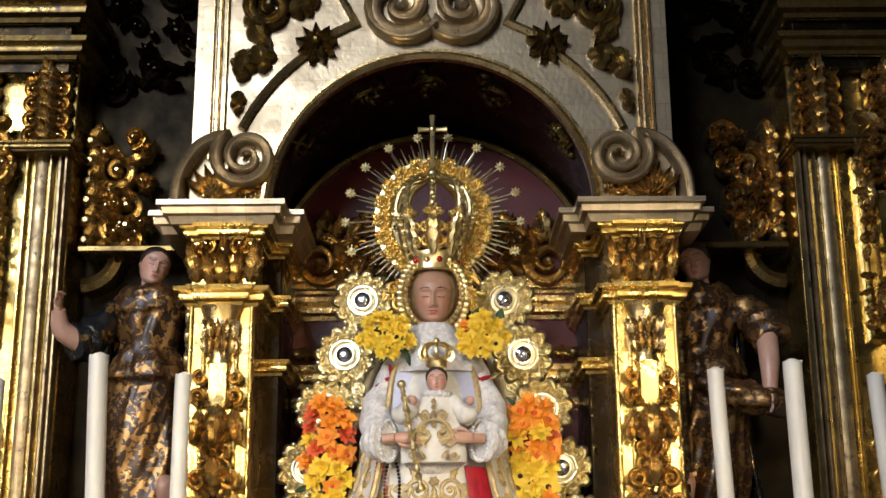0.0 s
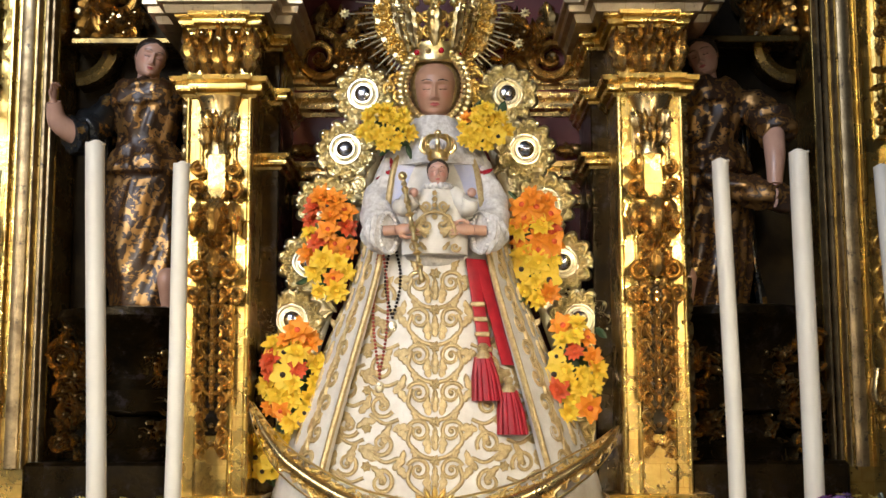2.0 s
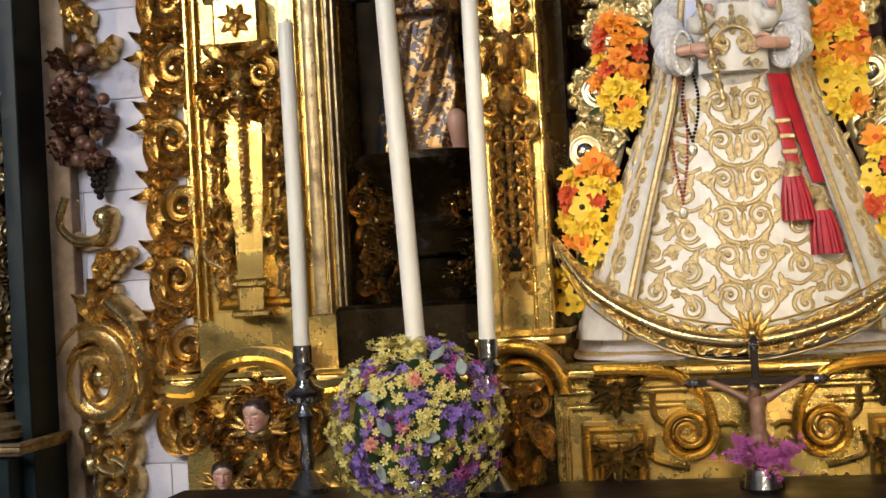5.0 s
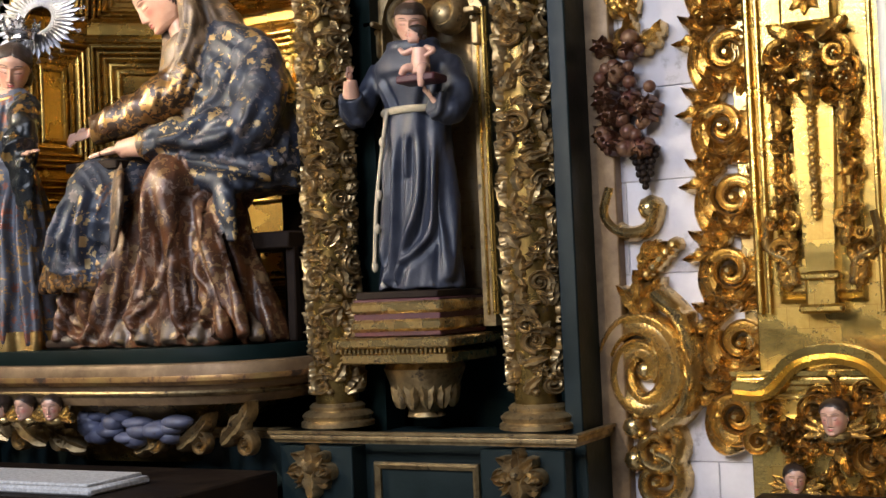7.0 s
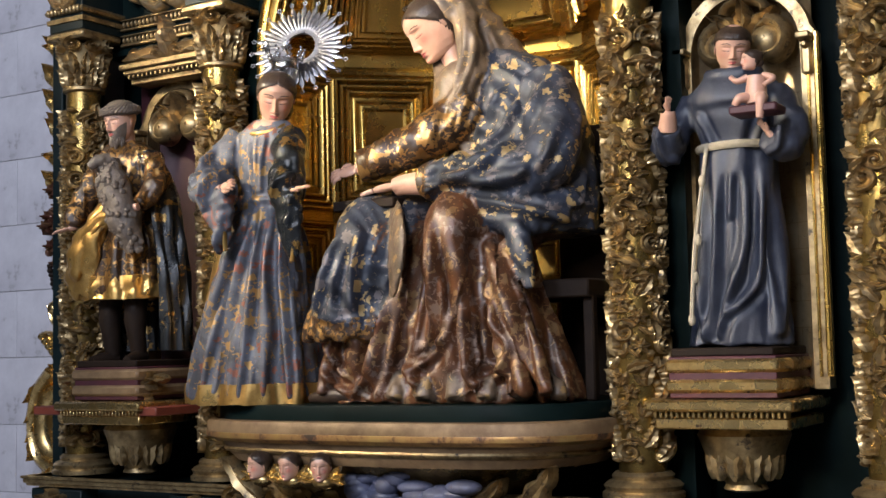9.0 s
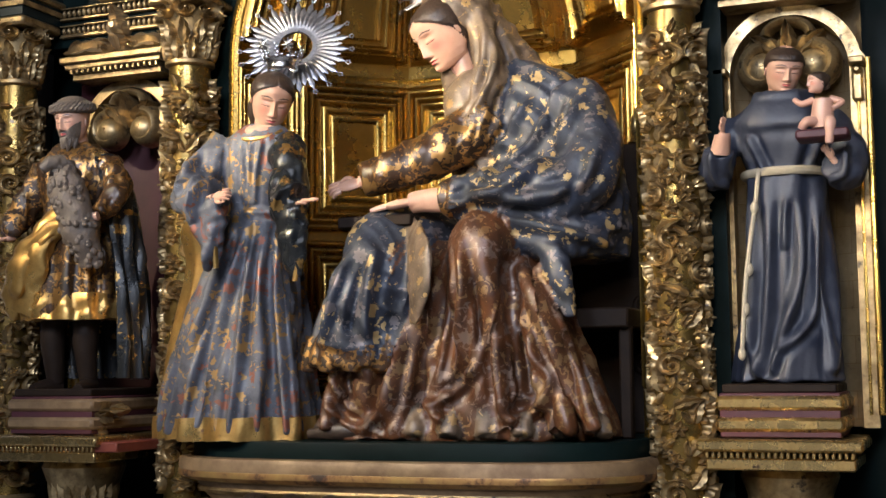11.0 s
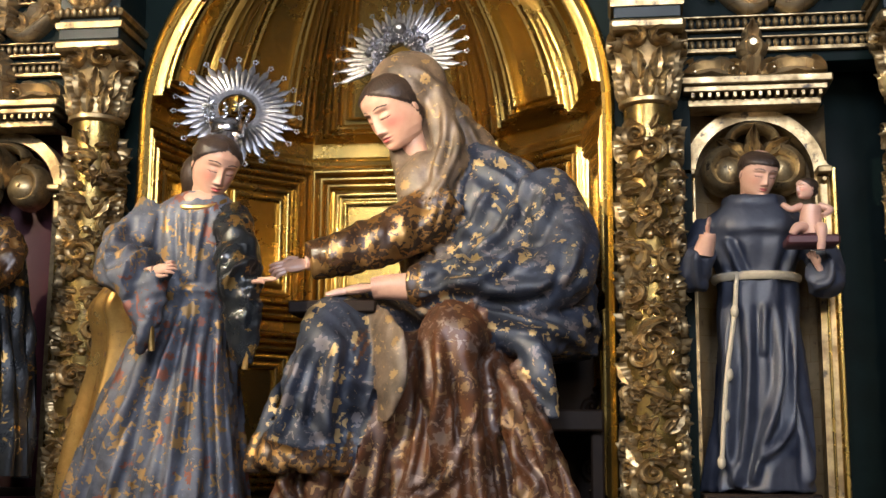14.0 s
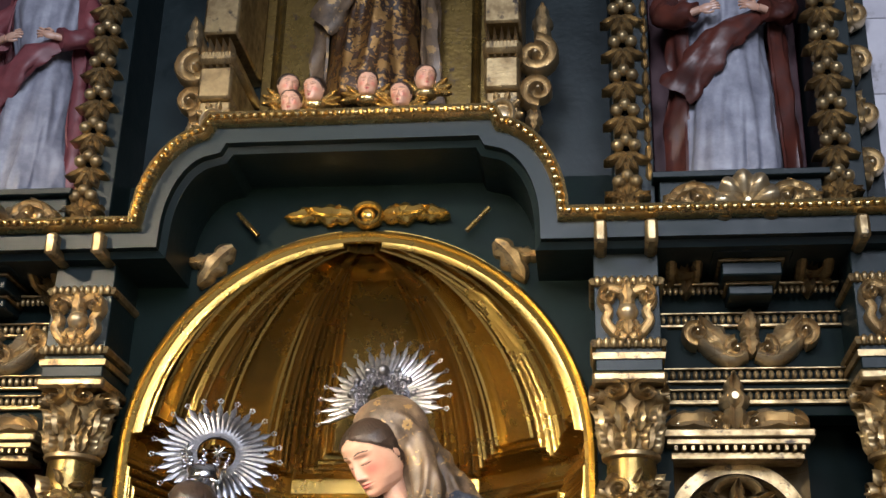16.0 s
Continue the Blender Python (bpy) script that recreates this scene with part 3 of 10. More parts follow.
for s in (-1, 1):
    h = Geo()
    curl(h, s * 0.66, 0.86, 0.105, 90 + s * 70, 1.7, 0.028, 0.06, s)
    leaf(h, s * 0.74, 0.85, 90 + s * 165, 0.20, 0.11, 0.05, 1, 3, 0, s * -20)
    leaf(h, s * 0.71, 0.70, 90 + s * 150, 0.12, 0.14, 0.06, 1, 3, 0, s * 40)
    leaf(h, s * 0.75, 0.68, 90 + s * 178, 0.14, 0.12, 0.06, 1, 3, 0, s * 30)
    leaf(h, s * 0.77, 0.50, 90 + s * 190, 0.10, 0.07, 0.05, 1, 2)
    leaf(h, s * 0.62, 0.95, 90 - s * 20, 0.2, 0.10, 0.06, 1, 3, 0, s * -50)
    leaf(h, s * 0.72, 0.95, 90 - s * 60, 0.14, 0.10, 0.06)
    leaf(h, s * 0.58, 0.84, 90 - s * -60, 0.14, 0.12, 0.06)
    h.warp(on_wall(X0, 4.795, 3.19))
    part("scroll_carving", h, GOLDD, alt, "dark gilded scroll and acanthus carving")
    h = Geo()
    flower(h, 0, 0, 0.085, 0.06, 9)
    h.warp(on_wall(X0 + s * 0.465, 4.795, 3.885))
    part("rosette", h, GOLDD, alt, "dark carved rosette")
    h = Geo()
    curl(h, s * 0.125, 0.0, 0.15, 270 - s * 60, 1.6, 0.035, 0.06, -s)
    leaf(h, s * 0.03, 0.10, 90 - s * 30, 0.16, 0.12, 0.06)
    h.warp(on_wall(X0, 4.795, 4.06))
    part("scroll_carving", h, GOLDP, alt, "pale gilded crest scroll")

# columns
for s in (-1, 1):
    cx = X0 + s * 0.805
    g = Geo()
    box(g, cx - 0.125, cx + 0.125, 4.78, 5.3, 1.19, 3.13, 0.006)
    col = part("column", g, GOLD, alt, "gilded square column")
    for d in (-0.115, 0.115, -0.062, 0.062):
        g = Geo()
        strip_up(g, cx + d, 4.78, 1.34, 2.80, 0.016, 0.014)
        part("fillet", g, GOLD, col)
    g = Geo()
    for z, k, e in ((1.258, 1.2, 0.02), (2.80, 1.1, 0.03), (3.06, 0.9, 0.03)):
        P = [(cx - 0.125, 5.2), (cx - 0.125, 4.78), (cx - 0.07, 4.78), (cx - 0.07, 4.755), (cx + 0.07, 4.755), (cx + 0.07, 4.78), (cx + 0.125, 4.78), (cx + 0.125, 5.2)]
        g = Geo()
        sweep_xy(g, P, scaled(OVOLO, k), z)
        part("band", g, GOLD, col)
    # capital
    g = Geo()
    for q in (-1, 1):
        curl(g, q * 0.065, 0.16, 0.042, 90 - q * 90, 1.6, 0.012, 0.05, q)
        leaf(g, q * 0.10, 0.02, 90 - q * 10, 0.16, 0.08, 0.05, 1.2, 3)
        leaf(g, q * 0.04, 0.0, 90 - q * 12, 0.14, 0.07, 0.06, 1.2, 3)
    leaf(g, 0, 0.0, 90, 0.13, 0.09, 0.07, 1.2, 3)
    leaf(g, 0, 0.12, 90, 0.10, 0.05, 0.06, 0.6, 2)
    bud(g, 0, 0.13, 0.03, 0.07)
    g.warp(on_wall(cx, 4.78, 2.88))
    part("capital", g, GOLDC, col, "carved gilded capital")
    # corbel capital on the front, tapered pilaster, bracket and pendants
    g = Geo()
    lathe(g, [(0.045, 2.57), (0.05, 2.585), (0.04, 2.60), (0.055, 2.64), (0.05, 2.66), (0.07, 2.72), (0.062, 2.74), (0.085, 2.80)], cx, 4.775, 16, sy=0.7)
    h = Geo()
    for k in range(-3, 4):
        leaf(h, k * 0.022, 0.045, 90, 0.06, 0.022, 0.02, 0.8, 1)
        leaf(h, k * 0.026, 0.10, 90, 0.07, 0.026, 0.02, 0.8, 1)
    h.warp(on_drum(cx, 4.765, 2.57, 0.055))
    g.join(h)
    part("corbel_capital", g, GOLDC, col)
    g = Geo()
    box(g, cx - 0.035, cx + 0.035, 4.74, 4.79, 2.411, 2.58, 0.004)
    part("neck_block", g, GOLD, col)
    part("abacus", box(Geo(), cx - 0.075, cx + 0.075, 4.73, 4.79, 2.375, 2.41, 0.012), GOLD, col)
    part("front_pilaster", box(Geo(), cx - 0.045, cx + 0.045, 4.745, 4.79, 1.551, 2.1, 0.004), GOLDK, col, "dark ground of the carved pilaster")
    part("foot_block", box(Geo(), cx - 0.06, cx + 0.06, 4.75, 4.79, 1.335, 1.55, 0.004), GOLD, col)
    h = Geo()
    for k in range(15):
        v = 0.04 + 0.064 * k
        for q in (-1, 1):
            curl(h, q * 0.036, v, 0.021, 90 if k % 2 else 270, 1.4, 0.0065, 0.022, q if k % 2 else -q)
            leaf(h, q * 0.012, v + 0.01, 90 - q * 48, 0.07, 0.030, 0.026, 0.7, 3, 0, q * 40)
            leaf(h, q * 0.05, v + 0.03, 90 + q * 20, 0.05, 0.024, 0.022, 0.7, 2)
        bud(h, 0, v + 0.03, 0.012, 0.032)
    h.warp(on_wall(cx, 4.752, 1.45))
    part("relief", h, GOLDC, col, "fine gilded scroll relief")
    h = Geo()
    for q in (-1, 1):
        curl(h, q * 0.062, 0.90, 0.026, 90, 1.4, 0.009, 0.035, q)
        curl(h, q * 0.065, 0.83, 0.032, 270, 1.4, 0.010, 0.04, -q)
        leaf(h, q * 0.06, 0.78, 270 + q * 10, 0.13, 0.06, 0.05, 0.8, 3)
        curl(h, q * 0.058, 0.52, 0.034, 90, 1.5, 0.011, 0.04, q)
        leaf(h, q * 0.02, 0.56, 90 + q * 40, 0.10, 0.04, 0.03, 0.6, 2, 0, q * -60)
        for k in range(9):
            leaf(h, q * 0.066, 0.46 - k * 0.045, 270, 0.06, 0.026, 0.022, 0.8, 2)
        curl(h, q * 0.075, 0.44, 0.03, 270, 1.3, 0.01, 0.03, -q)
    leaf(h, 0, 0.80, 270, 0.16, 0.10, 0.06, 0.9, 3)
    leaf(h, 0, 0.70, 270, 0.10, 0.06, 0.05, 0.9, 3)
    leaf(h, 0, 0.50, 90, 0.13, 0.09, 0.05, 0.9, 3)
    for k in range(9):
        leaf(h, 0, 0.46 - k * 0.045, 270, 0.065, 0.034, 0.03, 0.8, 2)
        bud(h, 0, 0.44 - k * 0.045, 0.012, 0.03)
    h.warp(on_wall(cx, 4.745, 1.62))
    part("carving", h, GOLDC, col, "carved gilded bracket and leaf pendants")
    h = Geo()
    for k in range(16):
        curl(h, 0, 0.06 + k * 0.085, 0.03, 90 + (k % 2) * 180, 1.2, 0.010, 0.025, 1 if k % 2 else -1)
        leaf(h, 0, k * 0.085, 90, 0.07, 0.04, 0.025)
    h.warp(lambda V: np.stack([cx + s * 0 - 0.125 - V[:, 2] if s < 0 else cx + 0.125 + V[:, 2], 4.86 + V[:, 0], 1.45 + V[:, 1]], 1))
    part("carving", h, GOLDC, col)
    # entablature block and volute
    g = Geo()
    a, b = (cx - 0.20, cx + 0.19)
    P = [(a - 0.06, 5.3), (a - 0.06, 4.86), (a, 4.86), (a, 4.72), (b, 4.72), (b, 4.86), (b + 0.06, 4.86), (b + 0.06, 5.3)]
    sweep_xy(g, P, [(-0.05, 0), (0, 0), (0.01, 0.03), (0.03, 0.035), (0.034, 0.06), (0.05, 0.065), (0.05, 0.085), (0.03, 0.09), (-0.1, 0.09)], 3.115)
    box(g, a - 0.055, b + 0.055, 4.87, 5.3, 3.12, 3.20)
    box(g, a + 0.005, b - 0.005, 4.73, 5.2, 3.12, 3.20)
    part("entablature_block", g, GOLDP, col, "gilded entablature block")
    g = Geo()
    m = lambda pts: [(X0 + s * d, z) for d, z in pts]
    pts = np.vstack([smoothed([(1.0, 3.21), (0.985, 3.33), (0.92, 3.44), (0.83, 3.49)], 6)[:-1], np.array([(0.735 + r * math.cos(t), 3.40 + r * math.sin(t)) for r, t in zip(np.linspace(0.125, 0.016, 44), np.radians(np.linspace(52, -700, 44)))])])
    band = [(-0.022, -0.10), (-0.022, 0.0), (-0.012, 0.012), (0.0, 0.0), (0.012, 0.012), (0.022, 0.0), (0.022, -0.10)]
    sweep_xz(g, m(pts), band, 4.74, taper=((0, 0.5, 1), (1.1, 1, 0.35)))
    vol = part("volute", g, GOLDP, col, "pale gilded volute")
    h = Geo()
    for k in range(7):
        leaf(h, s * 0.86, 0.03, 90 + s * (75 - k * 22), 0.13, 0.05, 0.05, 1, 1)
    thicket(h, lambda u, v: True, *sorted((s * 0.68, s * 0.93)), 0.01, 0.07, 12, 0.05, rng, 0.03)
    curl(h, s * 0.72, 0.07, 0.04, 0, 1.3, 0.014, 0.05, s)
    h.warp(on_wall(X0, 4.80, 3.21))
    part("shell_carving", h, GOLDC, vol)
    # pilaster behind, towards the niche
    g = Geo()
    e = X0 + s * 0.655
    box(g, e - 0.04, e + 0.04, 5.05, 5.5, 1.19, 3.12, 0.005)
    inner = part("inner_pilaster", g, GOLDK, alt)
    for z in (2.84, 2.58, 3.06):
        g = Geo()
        sweep_xy(g, [(e - 0.04, 5.5), (e - 0.04, 5.05), (e + 0.04, 5.05), (e + 0.04, 5.5)], scaled(OVOLO, 0.9), z)
        part("band", g, GOLD, inner)

# outer pilasters
for s in (-1, 1):
    x = lambda d: X0 + s * d
    B2 = lambda g, d0, d1, y0, y1, z0, z1, c=0.006: box(g, min(x(d0), x(d1)), max(x(d0), x(d1)), y0, y1, z0, z1, c)
    g = Geo()
    B2(g, 1.53, 2.20, 5.16, 5.46, 1.19, 4.9)
    pil = part("pilaster", g, GOLD, alt, "tall gilded outer pilaster with fluted edges")
    for d, w, k in ((1.545, 0.018, 0.05), (1.575, 0.022, 0.035), (1.61, 0.014, 0.045), (1.66, 0.05, 0.02), (1.715, 0.02, 0.03), (2.14, 0.02, 0.03), (2.175, 0.025, 0.04)):
        g = Geo()
        strip_up(g, x(d), 5.16, 1.42, 3.6, w, k)
        part("fillet", g, GOLDS if d < 1.7 else GOLD, pil)
    g = Geo()
    sweep_xz(g, rect(*sorted((x(1.77), x(2.10))), 1.46, 2.30), FRAME, 5.16, True)
    sweep_xz(g, rect(*sorted((x(1.77), x(2.10))), 2.72, 3.52), FRAME, 5.16, True)
    part("frame", g, GOLD, pil)
    # tapered front pilaster
    cx = x(1.93)
    g = Geo()
    for z0, z1, w0, w1 in ((1.58, 2.32, 0.052, 0.085), (2.75, 3.35, 0.06, 0.085)):
        g = Geo()
        loft(g, [[(cx - w, 5.17, z), (cx - w, 5.08, z), (cx + w, 5.08, z), (cx + w, 5.17, z)] for z, w in ((z0, w0), (z1, w1))], False, (True, True))
        part("front_pilaster", g, GOLD, pil)
    g = Geo()
    box(g, cx - 0.06, cx + 0.06, 5.075, 5.17, 1.42, 1.578, 0.01)
    box(g, cx - 0.075, cx + 0.075, 5.06, 5.17, 1.545, 1.575, 0.008)
    box(g, cx - 0.085, cx + 0.085, 5.06, 5.17, 1.42, 1.455, 0.01)
    part("foot_block", g, GOLD, pil)
    part("neck_block", box(Geo(), cx - 0.10, cx + 0.10, 5.05, 5.17, 2.52, 2.72, 0.012), GOLD, pil)
    h = Geo()
    for q in (-1, 1):
        curl(h, q * 0.155, 0.18, 0.055, 270, 1.6, 0.018, 0.04, q)
        ribbon(h, smoothed([(q * 0.11, 0.05), (q * 0.13, 0.14), (q * 0.21, 0.20), (q * 0.20, 0.32)], 6), 0.022, 0.035)
        leaf(h, q * 0.13, 0.03, 90 - q * 20, 0.12, 0.06, 0.04, 0.9, 3)
        for k in range(8):
            curl(h, q * (0.13 + 0.02 * (k % 2)), 0.40 + 0.06 * k, 0.026, 90 if k % 2 else 270, 1.4, 0.009, 0.03, q)
            leaf(h, q * 0.12, 0.38 + 0.06 * k, 90 - q * 40, 0.07, 0.035, 0.03, 0.9, 2)
    h.warp(on_wall(cx, 5.155, 1.48))
    part("relief", h, GOLDC, pil, "gilded scroll relief beside the pilaster")
    for zb in (1.62, 2.78):
        h = Geo()
        for q in (-1, 1):
            curl(h, q * 0.10, 0.78, 0.06, 90, 1.6, 0.018, 0.05, q)
            curl(h, q * 0.12, 0.68, 0.05, 270, 1.4, 0.016, 0.05, -q)
            leaf(h, q * 0.03, 0.84, 90 - q * 60, 0.14, 0.09, 0.05)
            leaf(h, q * 0.12, 0.62, 270, 0.14, 0.07, 0.04, 0.9, 3)
            curl(h, q * 0.10, 0.15, 0.035, 90, 1.3, 0.012, 0.03, -q)
            leaf(h, q * 0.09, 0.05, 90 - q * 20, 0.10, 0.05, 0.03)
            for k in range(7):
                leaf(h, q * 0.105, 0.52 - k * 0.045, 270, 0.06, 0.024, 0.02, 0.8, 2)
        for k in range(9):
            leaf(h, 0, 0.62 - k * 0.05, 270, 0.07, 0.05, 0.03, 0.8, 2)
            bud(h, 0, 0.58 - k * 0.05, 0.012, 0.035)
        leaf(h, 0, 0.70, 90, 0.16, 0.12, 0.07)
        leaf(h, 0, 0.70, 270, 0.12, 0.10, 0.07)
        bud(h, 0, 0.70, 0.05, 0.06)
        flower(h, 0, 1.0, 0.07, 0.05, 7)
        thicket(h, lambda u, v: 0.10 < abs(u) < 0.17, -0.17, 0.17, 0.0, 0.62, 34, 0.055, rng, 0.03)
        thicket(h, lambda u, v: True, -0.15, 0.15, 0.60, 0.86, 26, 0.07, rng, 0.06)
        h.warp(on_wall(cx, 5.08, zb))
        part("carving", h, GOLDC, pil, "carved gilded bracket and pendants")
    # capital and entablature
    g = Geo()
    for dd in (1.64, 1.95):
        for k in range(5):
            for q in (-1, 1):
                curl(g, x(dd) + q * 0.06, 0.04 + k * 0.07, 0.035, 90, 1.3, 0.012, 0.05, q)
            leaf(g, x(dd), k * 0.07, 90, 0.1, 0.12, 0.07, 1.1, 3)
    g.warp(on_wall(0, 5.13, 3.58))
    part("capital", g, GOLDC, pil, "carved capital")
    a, b = sorted((x(1.53), x(2.25)))
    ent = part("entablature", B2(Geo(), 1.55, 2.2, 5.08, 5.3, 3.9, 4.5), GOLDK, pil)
    for z, k in ((3.54, 0.6), (3.95, 1.3), (4.12, 1.6)):
        g = Geo()
        sweep_xy(g, [(a, 5.4), (a, 5.06), (b, 5.06), (b, 5.4)], scaled(OVOLO, k), z)
        box(g, a, b, 5.07, 5.3, z, z + 0.06 * k)
        part("moulding", g, GOLDD, ent)
    # carving over the angel
    h = Geo()
    for dd, v, r, t in ((1.38, 0.36, 0.10, 1.6), (1.33, 0.20, 0.10, 1.4), (1.36, 0.10, 0.08, 1.5)):
        curl(h, s * dd, v, r, 90, t, 0.026, 0.06, s)
    thicket(h, lambda u, v: True, *sorted((s * 1.25, s * 1.44)), 0.02, 0.55, 26, 0.11, rng, 0.07)
    for k in range(6):
        leaf(h, s * 1.5, 0.02 + 0.09 * k, 90 + s * 20, 0.12, 0.10, 0.07)
        bud(h, s * 1.50, 0.04 + 0.09 * k, 0.04, 0.08)
    h.warp(on_wall(X0, 5.36, 3.18))
    part("crest_carving", h, GOLDC, alt, "carved gilded scroll crest over the angel")
    h = Geo()
    thicket(h, lambda u, v: True, *sorted((s * 1.05, s * 1.5)), 0, 0.5, 30, 0.12, rng, 0.05)
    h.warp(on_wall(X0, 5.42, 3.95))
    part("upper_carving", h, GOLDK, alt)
    g = Geo()
    pts = np.array([(x(1.50 - 0.0) - s * 0.14 * math.cos(t) * 1, 3.16 + 0.14 * math.sin(t)) for t in np.radians(np.linspace(20, -90, 12))])
    sweep_xz(g, pts, [(-0.03, -0.12), (-0.03, 0.0), (0, 0.015), (0.03, 0), (0.03, -0.12)], 5.3)
    B2(g, 1.06, 1.5, 5.2, 5.42, 3.14, 3.17)
    part("broken_pediment", g, GOLDD, alt)
    # angel pedestal
    g = Geo()
    cx = x(1.19)
    lathe(g, [(0.30, 1.985), (0.31, 2.0), (0.30, 2.03), (0.24, 2.04)][::1], cx, 5.2, 28)
    lathe(g, [(0.12, 1.62), (0.20, 1.64), (0.22, 1.72), (0.16, 1.78), (0.18, 1.84), (0.24, 1.90), (0.27, 1.96), (0.30, 1.985)], cx, 5.2, 28)
    lathe(g, [(0.22, 1.44), (0.24, 1.5), (0.18, 1.54), (0.14, 1.62)], cx, 5.2, 28)
    B2(g, 0.95, 1.55, 4.95, 5.42, 1.19, 1.45, 0.015)
    ped = part("pedestal", g, GOLDK, alt, "turned gilded pedestal, darkened as in shade")
    h = Geo()
    thicket(h, lambda u, v: abs(u) > 0.06, -0.29, 0.29, -0.05, 0.46, 130, 0.085, rng, 0.08)
    h.warp(on_wall(cx, 5.12, 1.5))
    part("carving", h, GOLDC, ped, "carved gilded scrolls")

# edge carving on the stone wall
for s in (-1, 1):
    h = Geo()
    for k, v in enumerate(np.arange(1.0, 4.3, 0.30)):
        up = 1 if k % 2 else -1
        curl(h, s * (2.315 if k % 2 else 2.35), v, 0.120, 90 - up * s * 60, 1.7, 0.034, 0.085, s * up, 0, FLUTE)
        ribbon(h, smoothed([(s * 2.22, v - 0.16), (s * 2.27, v - 0.10), (s * 2.40, v - 0.14), (s * 2.46, v - 0.05), (s * 2.44, v + 0.06), (s * 2.36, v + 0.13)], 6), 0.030, 0.075, FLUTE, ((0, 0.5, 1), (0.5, 1, 0.5)))
        curl(h, s * 2.40, v + 0.155, 0.055, 270, 1.4, 0.020, 0.08, -s * up)
        for e in range(5):
            leaf(h, s * (2.30 + 0.03 * e), v + 0.15 - 0.012 * e, 90 - s * (50 * e - 60), 0.13, 0.085, 0.08, 1, 3, 0, s * 50)
        for e in range(3):
            leaf(h, s * 2.42, v - 0.02 + 0.04 * e, 90 - s * (30 + 15 * e), 0.06, 0.05, 0.06, 1, 3, 0, s * 40)
            bud(h, s * 2.25, v - 0.06 + 0.06 * e, 0.022, 0.06)
    thicket(h, lambda u, v: True, *sorted((s * 2.2, s * 2.30)), 0.95, 4.2, 60, 0.09, rng, 0.06)
    h.warp(on_wall(X0, 5.40, 0))
    part("edge_carving", h, GOLDC, alt, "pierced gilded scroll carving along the edge")
    g = Geo()
    box(g, *sorted((X0 + s * 2.18, X0 + s * 2.30)), 5.36, 5.41, 1.0, 4.6)
    part("edge_board", g, GOLDC, alt)

# predella
g = Geo()
box(g, X0 - 2.2, X0 + 2.2, 4.98, 5.5, 0.3, 1.20)
box(g, X0 - 1.02, X0 + 1.02, 4.70, 5.0, 0.3, 1.20)
pre = part("predella", g, GOLD, alt, "gilded predella")
P = [(X0 - 2.2, 5.4), (X0 - 2.2, 4.98), (X0 - 1.02, 4.98), (X0 - 1.02, 4.70), (X0 + 1.02, 4.70), (X0 + 1.02, 4.98), (X0 + 2.2, 4.98), (X0 + 2.2, 5.4)]
for z, k in ((1.14, 1.1), (1.095, 0.45)):
    g = Geo()
    sweep_xy(g, P, scaled(OVOLO, k), z)
    part("moulding", g, GOLD, pre, "gilded cornice moulding")
for s in (-1, 1):
    g = Geo()
    sweep_xy(g, [(X0 + s * 0.44 - 0.18, 4.72), (X0 + s * 0.44 - 0.18, 4.70), (X0 + s * 0.44 + 0.18, 4.70), (X0 + s * 0.44 + 0.18, 4.72)], scaled(OVOLO, 0.5), 1.04)
    part("moulding", g, GOLD, pre)
    a, b = sorted((X0 + s * 0.60, X0 + s * 0.37))
    for e, k in ((0.0, 1.0), (0.05, 0.7), (0.085, 0.45)):
        g = Geo()
        sweep_xz(g, rect(a + e, b - e, 0.55 + e, 1.005 - e), scaled(FRAME, k), 4.70, True)
        part("frame", g, GOLD, pre)
    for d in (0.645, 0.665, 0.695):
        g = Geo()
        strip_up(g, X0 + s * d, 4.70, 0.4, 1.03, 0.012, 0.02)
        part("fillet", g, GOLD, pre)
    cx = X0 + s * 0.805
    for r, w in ((0.165, 1.0), (0.12, 0.55)):
        g = Geo()
        sweep_xz(g, arc(cx, 1.115, r, 0, 180, 26), [(-0.022 * w, 0), (-0.022 * w, 0.10), (-0.008 * w, 0.125), (0.006 * w, 0.11), (0.018 * w, 0.125), (0.028 * w, 0.0)], 4.70)
        part("arch_moulding", g, GOLD, pre, "arched gilded moulding over the bracket")
    g = Geo()
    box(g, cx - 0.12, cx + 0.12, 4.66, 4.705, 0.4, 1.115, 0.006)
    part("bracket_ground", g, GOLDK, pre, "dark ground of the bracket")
    a, b = sorted((X0 + s * 1.12, X0 + s * 1.46))
    g = Geo()
    sweep_xz(g, rect(a, b, 0.6, 1.05), FRAME, 4.98, True)
    part("frame", g, GOLD, pre)
